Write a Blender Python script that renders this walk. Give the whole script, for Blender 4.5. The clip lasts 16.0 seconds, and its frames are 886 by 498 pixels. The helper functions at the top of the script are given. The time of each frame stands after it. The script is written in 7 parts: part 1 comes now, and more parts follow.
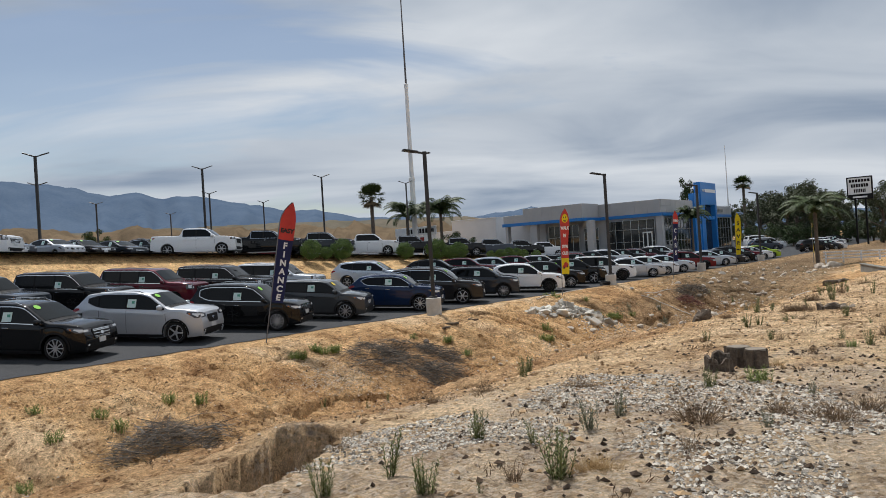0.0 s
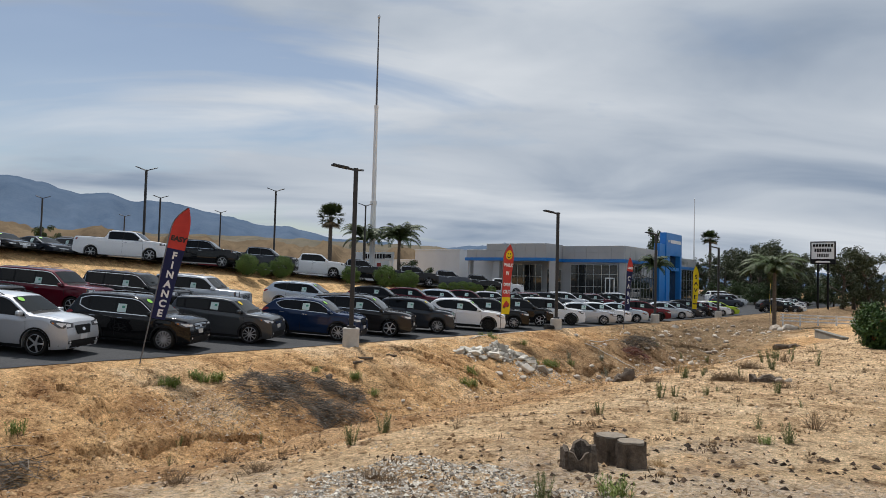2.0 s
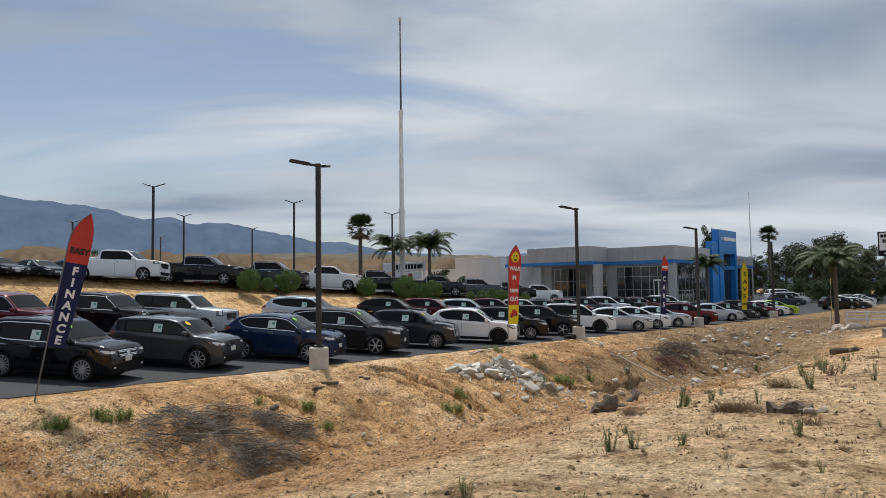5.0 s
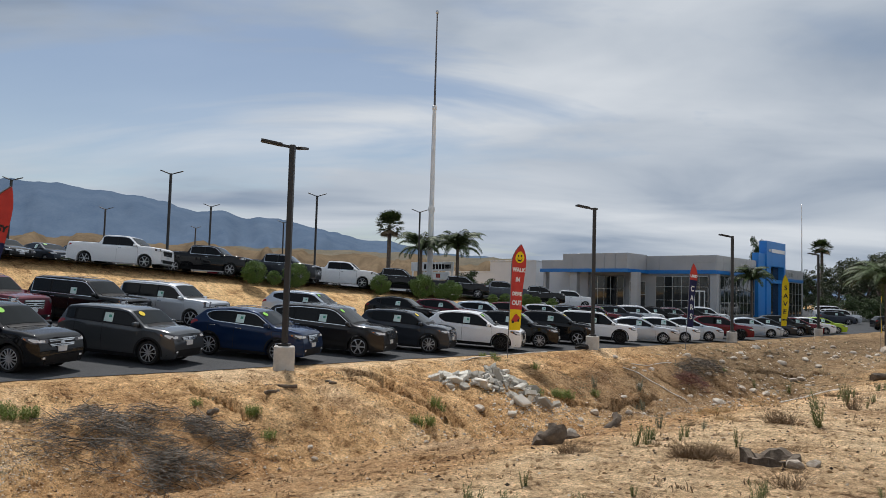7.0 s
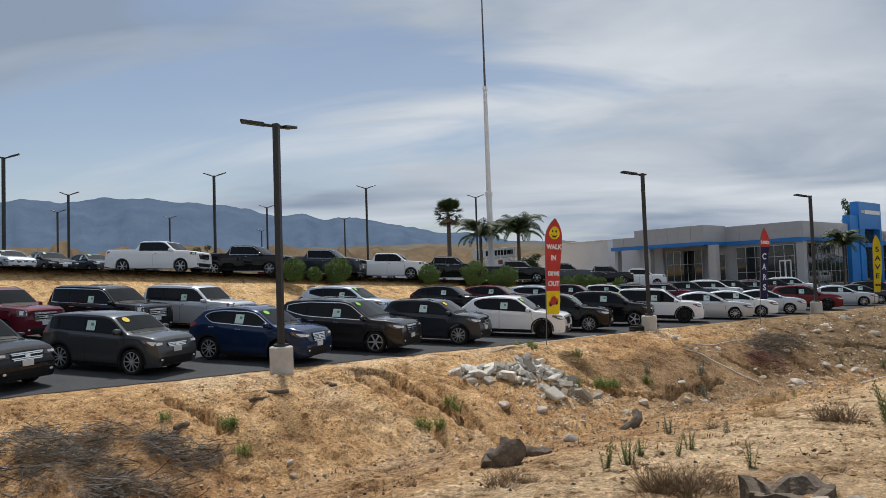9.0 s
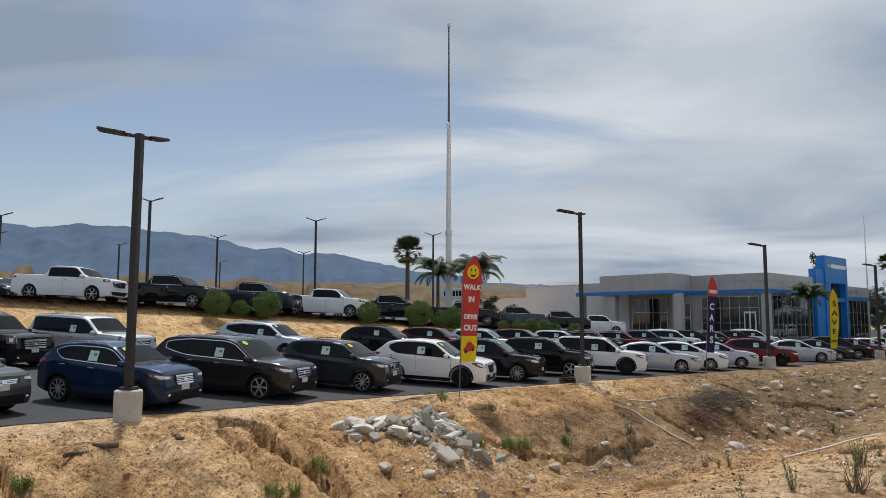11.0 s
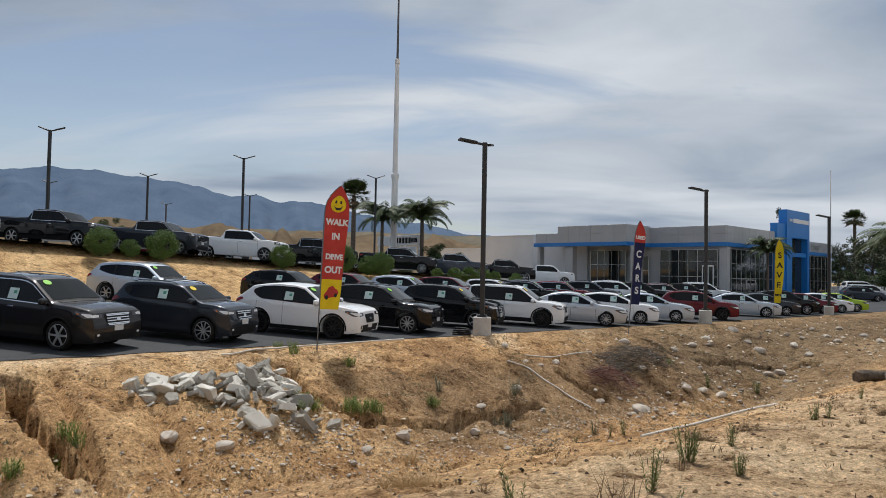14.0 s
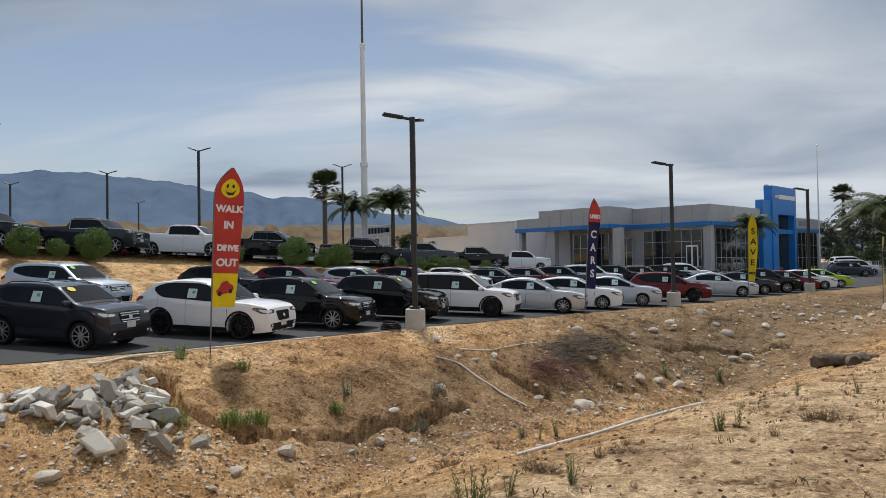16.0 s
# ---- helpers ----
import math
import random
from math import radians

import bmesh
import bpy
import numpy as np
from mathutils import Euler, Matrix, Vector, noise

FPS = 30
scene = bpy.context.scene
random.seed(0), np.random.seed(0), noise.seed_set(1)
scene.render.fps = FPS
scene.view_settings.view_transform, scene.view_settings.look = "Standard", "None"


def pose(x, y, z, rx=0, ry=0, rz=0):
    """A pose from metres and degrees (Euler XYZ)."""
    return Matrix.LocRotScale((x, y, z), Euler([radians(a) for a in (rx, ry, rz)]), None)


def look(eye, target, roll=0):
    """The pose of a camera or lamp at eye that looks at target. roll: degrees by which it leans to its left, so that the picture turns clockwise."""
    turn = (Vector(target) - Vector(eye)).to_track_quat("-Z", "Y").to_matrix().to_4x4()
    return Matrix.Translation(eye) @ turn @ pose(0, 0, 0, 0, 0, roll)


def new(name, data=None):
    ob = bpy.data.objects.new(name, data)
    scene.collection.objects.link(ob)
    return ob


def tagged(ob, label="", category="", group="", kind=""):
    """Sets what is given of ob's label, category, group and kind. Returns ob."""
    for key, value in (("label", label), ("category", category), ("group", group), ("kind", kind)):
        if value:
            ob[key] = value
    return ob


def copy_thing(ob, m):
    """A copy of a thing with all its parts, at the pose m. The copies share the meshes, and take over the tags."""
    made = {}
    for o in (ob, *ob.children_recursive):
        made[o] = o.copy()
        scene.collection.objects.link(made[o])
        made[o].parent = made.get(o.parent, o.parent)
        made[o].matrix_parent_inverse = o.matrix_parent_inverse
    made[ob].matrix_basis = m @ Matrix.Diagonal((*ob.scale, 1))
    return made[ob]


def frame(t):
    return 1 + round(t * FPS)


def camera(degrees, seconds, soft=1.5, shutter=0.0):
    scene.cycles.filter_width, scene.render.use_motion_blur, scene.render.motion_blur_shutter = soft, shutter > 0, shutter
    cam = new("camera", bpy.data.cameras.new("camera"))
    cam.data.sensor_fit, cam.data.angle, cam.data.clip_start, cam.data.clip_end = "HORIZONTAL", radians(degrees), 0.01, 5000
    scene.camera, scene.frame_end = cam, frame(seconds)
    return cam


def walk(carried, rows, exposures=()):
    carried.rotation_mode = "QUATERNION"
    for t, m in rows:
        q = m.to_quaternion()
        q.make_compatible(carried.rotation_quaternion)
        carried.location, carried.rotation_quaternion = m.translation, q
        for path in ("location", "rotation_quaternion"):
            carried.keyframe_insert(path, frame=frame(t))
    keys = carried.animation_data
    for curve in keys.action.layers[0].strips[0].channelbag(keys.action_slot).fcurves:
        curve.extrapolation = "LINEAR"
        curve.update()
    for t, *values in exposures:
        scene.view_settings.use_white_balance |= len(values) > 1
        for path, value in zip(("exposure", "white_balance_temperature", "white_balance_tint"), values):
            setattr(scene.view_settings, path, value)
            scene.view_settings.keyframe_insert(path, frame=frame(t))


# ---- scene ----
cam = camera(62.1, 16.0, soft=0.6)
METRES, EYE, TILT, LEAN, TURN = 27.0, 1.6, 0.0, 0.0, 0.0
ROWS = [
    (0.0, 0.0, 0.0, 0.0, 0.02, 0.28, 3.59),
    (0.5, 0.0202, 0.0212, 0.0009, -2.07, -2.52, 2.81),
    (1.0, 0.0383, 0.0459, 0.0007, -4.26, -3.3, -0.84),
    (1.5, 0.0567, 0.0678, 0.0021, -6.09, 0.77, -1.37),
    (2.0, 0.0697, 0.0943, -0.0004, -2.27, 2.54, -1.46),
    (2.5, 0.0866, 0.1211, -0.0022, -4.06, 3.17, 0.88),
    (3.0, 0.0989, 0.1488, -0.0034, -0.33, 2.37, 0.09),
    (3.5, 0.1169, 0.1759, -0.004, 1.35, 2.75, 0.56),
    (6.0, 0.2084, 0.2967, -0.0019, 3.06, 3.32, -0.17),
    (6.5, 0.2259, 0.3228, -0.004, 2.67, 2.59, -2.79),
    (7.0, 0.2448, 0.3472, -0.0052, 5.59, 3.44, -1.63),
    (7.5, 0.2601, 0.3765, -0.0084, 10.16, 2.16, -2.66),
    (8.0, 0.2783, 0.4068, -0.0096, 8.13, 3.61, 0.58),
    (8.5, 0.2912, 0.4339, -0.01, 14.6, 2.3, -0.24),
    (9.0, 0.3076, 0.4611, -0.0113, 11.88, 2.68, 1.94),
    (9.5, 0.3228, 0.4858, -0.0114, 11.19, 3.04, -0.31),
    (10.0, 0.3403, 0.5176, -0.0107, 9.22, 6.02, -0.54),
    (12.5, 0.4268, 0.6473, -0.0132, 12.33, 3.85, 1.42),
    (13.0, 0.4427, 0.6773, -0.0155, 12.42, 2.94, 1.99),
    (13.5, 0.4608, 0.7034, -0.0159, 10.0, 2.44, 0.95),
    (14.0, 0.4776, 0.7314, -0.0191, 8.29, 1.96, -1.09),
    (14.5, 0.4964, 0.7575, -0.0193, 7.06, 2.75, 0.94),
    (15.0, 0.5126, 0.7838, -0.0206, 9.57, 1.55, 0.64),
    (15.5, 0.5295, 0.8076, -0.0208, 8.94, 1.35, 0.83),
    (16.0, 0.5482, 0.831, -0.0219, 8.01, 1.2, 0.96),
]
walk(cam, [(t, pose(0, 0, EYE, TILT, LEAN, TURN) @ pose(METRES * x, METRES * y, METRES * z, 90 + pitch, roll, yaw)) for t, x, y, z, yaw, pitch, roll in ROWS],
     exposures=[(0.0, 0.0), (16.0, 0.0)])

# ---- world, sun ----
SUN_EL, SUN_AZ = 62.0, -25.0   # degrees above the horizon; clockwise from +y
world = bpy.data.worlds.new("world")
scene.world = world
world.use_nodes = True
wn, wl = world.node_tree.nodes, world.node_tree.links
wn.clear()


def wnode(kind, **kw):
    nd = wn.new(kind)
    for k, v in kw.items():
        nd.inputs[k].default_value = v
    return nd


def wmath(op, a, b=None):
    nd = wn.new("ShaderNodeMath")
    nd.operation = op
    for i, v in enumerate((a, b)):
        if v is None:
            continue
        if isinstance(v, (int, float)):
            nd.inputs[i].default_value = v
        else:
            wl.new(v, nd.inputs[i])
    return nd.outputs[0]


sky = wn.new("ShaderNodeTexSky")
sky.sky_type = "NISHITA"
sky.sun_disc = False
sky.sun_elevation, sky.sun_rotation = radians(SUN_EL), radians(SUN_AZ)
coord = wn.new("ShaderNodeTexCoord")
sep = wn.new("ShaderNodeSeparateXYZ")
wl.new(coord.outputs["Generated"], sep.inputs[0])
up = wmath("ADD", wmath("MAXIMUM", sep.outputs[2], 0.0), 0.16)
flat = wn.new("ShaderNodeCombineXYZ")
wl.new(wmath("DIVIDE", sep.outputs[0], up), flat.inputs[0])
wl.new(wmath("DIVIDE", sep.outputs[1], up), flat.inputs[1])
turn = wn.new("ShaderNodeMapping")
turn.inputs["Rotation"].default_value = (0, 0, radians(-14))
turn.inputs["Scale"].default_value = (0.62, 1.20, 1.0)
turn.inputs["Location"].default_value = (3.1, 1.7, 0.0)
wl.new(flat.outputs[0], turn.inputs["Vector"])
big = wnode("ShaderNodeTexNoise", Scale=0.95, Detail=6.0, Roughness=0.47, Distortion=0.5)
wl.new(turn.outputs[0], big.inputs["Vector"])
fine = wnode("ShaderNodeTexNoise", Scale=0.8, Detail=6.0, Roughness=0.55, Distortion=0.8)
wl.new(turn.outputs[0], fine.inputs["Vector"])
tone = wn.new("ShaderNodeValToRGB")
tone.color_ramp.elements[0].position, tone.color_ramp.elements[0].color = 0.33, (0.265, 0.33, 0.43, 1)
tone.color_ramp.elements[1].position, tone.color_ramp.elements[1].color = 0.66, (0.64, 0.68, 0.73, 1)
mid = tone.color_ramp.elements.new(0.47)
mid.color = (0.455, 0.51, 0.585, 1)
wl.new(big.outputs["Fac"], tone.inputs[0])
cover = wn.new("ShaderNodeValToRGB")
cover.color_ramp.elements[0].position, cover.color_ramp.elements[0].color = 0.35, (0.18, 0.18, 0.18, 1)
cover.color_ramp.elements[1].position, cover.color_ramp.elements[1].color = 0.48, (1, 1, 1, 1)
# the cloud thins out towards the west
wl.new(wmath("ADD", fine.outputs["Fac"], wmath("MULTIPLY", wmath("ADD", sep.outputs[0], 0.1), 0.17)), cover.inputs[0])
skyscale = wn.new("ShaderNodeVectorMath")
skyscale.operation = "SCALE"
skyscale.inputs["Scale"].default_value = 0.085
wl.new(sky.outputs[0], skyscale.inputs[0])
blend = wn.new("ShaderNodeMix")
blend.data_type = "RGBA"
wl.new(cover.outputs[0], blend.inputs["Factor"])
wl.new(skyscale.outputs[0], blend.inputs["A"])
wl.new(tone.outputs[0], blend.inputs["B"])
bg = wnode("ShaderNodeBackground", Strength=1.0)
wl.new(blend.outputs["Result"], bg.inputs["Color"])
wout = wn.new("ShaderNodeOutputWorld")
wl.new(bg.outputs[0], wout.inputs["Surface"])

sun = new("sun", bpy.data.lights.new("sun", "SUN"))
sun.data.energy, sun.data.angle, sun.data.color = 3.75, radians(5), (1.0, 0.97, 0.93)
az, el = radians(SUN_AZ), radians(SUN_EL)
sun.matrix_world = look((math.sin(az) * math.cos(el) * 50, math.cos(az) * math.cos(el) * 50, math.sin(el) * 50), (0, 0, 0))

# ---- plan: s runs along the lot's edge, m goes in from it ----
UX, UY = 0.6051, 0.7961
OX, OY = -0.55, 32.0


def xy(s, m):
    return OX + s * UX - m * UY, OY + s * UY + m * UX


def sm(x, y):
    return (x - OX) * UX + (y - OY) * UY, -(x - OX) * UY + (y - OY) * UX


def step(a, b, v):
    v = min(1.0, max(0.0, (v - a) / (b - a)))
    return v * v * (3 - 2 * v)


def lot_z(s, m):
    return -1.05 - 0.006 * min(s, 60.0) + min(max(m, -2.0), 40.0) * min(0.06, max(0.025, 0.055 - 0.0008 * s))


def upper_z(s, m):
    return max(2.70 - 0.045 * max(s, -12.0), lot_z(s, m)) + 0.004 * (min(m, 90.0) - 22.0)


def fbm(x, y, scale, octaves=4):
    return noise.fractal(Vector((x * scale, y * scale, 3.7)), 1.0, 2.1, octaves)


BANK_M = [-60.0, -24.0, -18.0, -15.0, -13.5, -12.2, -9.5, -8.0, -6.8, -5.7, -4.7, -3.9, -2.4, -1.3, -0.4]
BANK_Z = [-0.45, -0.25, -0.30, -0.45, -0.62, -0.98, -1.55, -2.20, -2.82, -2.88, -2.45, -2.05, -1.52, -1.32, -1.10]


def bank_z(s, m):
    """The dirt bank, the wash and the verge this side of it."""
    wob = 0.28 * math.sin(s * 0.31) + 0.2 * math.sin(s * 0.83 + 1.0)
    mm = m + wob * step(-15, -9, m) * (1 - step(-4, -1.0, m))
    z = float(np.interp(mm, BANK_M, BANK_Z))
    tail = step(22, 40, s)
    z = z * (1 - tail) + tail * float(np.interp(m, [-60, -18, -12, -6, -1], [-1.0, -1.1, -1.5, -1.75, -1.3]))
    z -= 0.6 * step(2, 14, s) * step(-12.5, -9.5, m) * (1 - step(-8, -6, m)) * (1 - tail)
    near = (1 - step(-11, -4.5, m)) * (1 - tail)
    z += near * (-0.0225) * (min(s, 20.0) + 12.0) + 0.12 * near
    fall = step(-20, 20, s)
    z -= 0.18 * (fall - 0.4) * step(-12, -7, m) * (1 - step(-5, -2, m))
    return z


GULLIES = [(-12.1, -1.2, -11.9, -1.9, 0.22, 0.35), (-11.8, -2.5, -12.6, -4.6, 0.22, 0.14), (-10.2, -1.5, -9.7, -1.6, 0.2, 0.4), (-3.6, -1.05, -3.2, -1.75, 0.14, 0.45), (-3.2, -1.75, -3.1, -2.9, 0.16, 0.45),
           (2.2, -0.7, 2.9, -1.2, 0.24, 0.5), (2.9, -1.2, 2.4, -2.5, 0.28, 0.7), (2.4, -2.5, 2.9, -4.8, 0.20, 0.45), (8.6, -1.1, 8.9, -1.8, 0.28, 0.6), (8.9, -1.8, 8.6, -2.9, 0.22, 0.45)]
LEDGES = [(-13.4, -4.7, -10.4, -4.4, 0.16, 0.3), (-10.4, -4.4, -9.0, -4.9, 0.15, 0.3), (8.4, -2.9, 9.1, -4.2, 0.2, 0.35), (9.1, -4.2, 10.6, -4.7, 0.2, 0.35), (10.6, -4.7, 15.4, -4.8, 0.22, 0.3), (18.4, -3.5, 18.9, -4.8, 0.3, 0.3),
          (2.2, -12.7, 4.2, -12.8, 0.13, 0.16), (4.2, -12.8, 6.3, -13.8, 0.12, 0.14), (-5.4, -11.0, -3.3, -11.1, 0.13, 0.2), (5.0, -12.2, 14.0, -10.4, 0.16, 0.16), (26.5, -3.9, 32.0, -6.8, 0.25, 0.3)]


def gullies(s, m):
    """Erosion cuts in the bank and one steep pit beside the wash."""
    cut = 0.0
    for s0, m0, s1, m1, w, dp in GULLIES + LEDGES:
        ds, dm = s1 - s0, m1 - m0
        k = min(1.0, max(0.0, ((s - s0) * ds + (m - m0) * dm) / (ds * ds + dm * dm)))
        d = math.hypot(s - s0 - k * ds, m - m0 - k * dm) + 0.12 * noise.noise(Vector((s * 2.3, m * 2.3, 7.0))) + 0.09 * noise.noise(Vector((s * 6.1, m * 6.1, 3.0)))
        cut = max(cut, 1.4 * dp * (1 - step(w * 0.7, w, d)))
    cut -= 0.15 * math.exp(-((s + 19.85) ** 2 + (m + 13.35) ** 2) / 0.35)
    # the steep-sided pit where the verge has caved in
    k = min(1.0, max(0.0, ((s + 20.0) * -1.4 + (m + 14.05) * -0.67) / 2.409))
    d = math.hypot(s + 20.0 + 1.4 * k, m + 14.05 + 0.67 * k) + 0.10 * noise.noise(Vector((s * 2.1, m * 2.1, 2.0)))
    return cut + 1.8 * (1 - step(0.35, 0.43, d))


def ground_z(x, y, detail=True):
    s, m = sm(x, y)
    lot = lot_z(s, m)
    if m < 1.0:
        z = bank_z(s, m)
        if m > -0.4:
            k = step(-0.4, 0.5, m)
            z = z * (1 - k) + (lot - 0.02) * k
        if detail and -26 < m and -40 < s < 90:
            fade = (1 - step(-0.7, 0.45, m)) * step(-19.9, -19.0, m)
            near = 1 - step(-14, -10, m)
            ridged = 0.5 - abs(noise.noise(Vector((x * 1.15, y * 1.15, 2.2))))
            clods = 0.5 - abs(noise.noise(Vector((x * 3.1, y * 3.1, 8.2))))
            z += fade * ((0.09 - 0.05 * near) * fbm(x, y, 0.5) + (0.14 - 0.10 * near) * (ridged - 0.3) + (0.10 - 0.06 * near) * (clods - 0.3) + 0.035 * (0.3 - abs(noise.noise(Vector((x * 6.3, y * 6.3, 1.2))))) + 0.022 * noise.noise(Vector((x * 11.0, y * 11.0, 4.4))))
            face = step(-7.5, -5, m) * (1 - step(-2.0, -0.4, m))
            rill = abs(noise.noise(Vector((s * 0.55, m * 0.12, 9.1))))
            z -= fade * face * 0.5 * max(0.0, 0.22 - rill) / 0.22 * (0.4 + 0.6 * noise.noise(Vector((s * 0.2, 1.0, 4.0))))
            z -= gullies(s, m)
            z -= fade * 0.06 * max(0.0, 0.15 - abs(fbm(x, y, 0.9, 2))) / 0.15 * step(-9, -4, m)
    elif m < 15.8:
        z = lot - 0.06
    else:
        upz = upper_z(s, max(m, 21.5))
        k = step(16.6, 21.3, m)
        z = (lot - 0.06) * (1 - k) + (upz - 0.02) * k
        if detail and 16.5 < m < 21.4:
            z += 0.05 * fbm(x, y, 0.8) * step(16.5, 18, m) * (1 - step(20, 21.4, m))
    dist = math.hypot(x - 5, y - 20)
    if dist > 150:
        z = z * (1 - step(150, 600, dist)) - 3.0 * step(150, 600, dist)
    return z


# ---- materials ----
def material(name):
    m = bpy.data.materials.new(name)
    m.use_nodes = True
    return m, m.node_tree.nodes, m.node_tree.links, m.node_tree.nodes["Principled BSDF"]


def nd(nodes, kind, **kw):
    n = nodes.new(kind)
    for k, v in kw.items():
        n.inputs[k].default_value = v
    return n


def ramp(nodes, links, fac, *stops):
    r = nodes.new("ShaderNodeValToRGB")
    e = r.color_ramp.elements
    while len(e) < len(stops):
        e.new(0.5)
    for el_, (p, c) in zip(e, stops):
        el_.position, el_.color = p, (*c, 1)
    links.new(fac, r.inputs[0])
    return r.outputs[0]


def surface(name, c1, c2, scale=4.0, rough=0.8, metal=0.0, bump=0.0, bump_scale=60.0, coat=0.0, spec=0.5, fine=0.25, rand=0.0):
    """A surface with a broad and a fine variation between two colours, and a fine relief."""
    m, n, l, b = material(name)
    tc = n.new("ShaderNodeTexCoord")
    broad = nd(n, "ShaderNodeTexNoise", Scale=scale, Detail=6.0, Roughness=0.6)
    l.new(tc.outputs["Object"], broad.inputs["Vector"])
    grain = nd(n, "ShaderNodeTexNoise", Scale=scale * 14, Detail=3.0)
    l.new(tc.outputs["Object"], grain.inputs["Vector"])
    mix = nd(n, "ShaderNodeMix", Factor=fine)
    l.new(broad.outputs["Fac"], mix.inputs["A"])
    l.new(grain.outputs["Fac"], mix.inputs["B"])
    fac = mix.outputs[0]
    if rand:
        info = n.new("ShaderNodeObjectInfo")
        add = n.new("ShaderNodeMath")
        add.operation = "MULTIPLY_ADD"
        l.new(info.outputs["Random"], add.inputs[0])
        add.inputs[1].default_value = rand
        l.new(fac, add.inputs[2])
        sub = n.new("ShaderNodeMath")
        sub.operation = "SUBTRACT"
        l.new(add.outputs[0], sub.inputs[0])
        sub.inputs[1].default_value = rand / 2
        fac = sub.outputs[0]
    l.new(ramp(n, l, fac, (0.32, c1), (0.68, c2)), b.inputs["Base Color"])
    b.inputs["Roughness"].default_value = rough
    b.inputs["Metallic"].default_value = metal
    b.inputs["Specular IOR Level"].default_value = spec
    b.inputs["Coat Weight"].default_value = coat
    b.inputs["Coat Roughness"].default_value = 0.03
    if bump:
        tex = nd(n, "ShaderNodeTexNoise", Scale=bump_scale, Detail=4.0)
        l.new(tc.outputs["Object"], tex.inputs["Vector"])
        bp = nd(n, "ShaderNodeBump", Strength=bump, Distance=0.02)
        l.new(tex.outputs["Fac"], bp.inputs["Height"])
        l.new(bp.outputs[0], b.inputs["Normal"])
    return m


def plain(name, c, rough=0.5, metal=0.0, spec=0.5, coat=0.0):
    k = 0.82
    return surface(name, tuple(v * k for v in c), c, 3.0, rough, metal, 0, 60, coat, spec)


def broad2(n, l, o):
    t = nd(n, "ShaderNodeTexNoise", Scale=0.7, Detail=5.0, Roughness=0.6)
    l.new(o, t.inputs["Vector"])
    return t.outputs["Fac"]


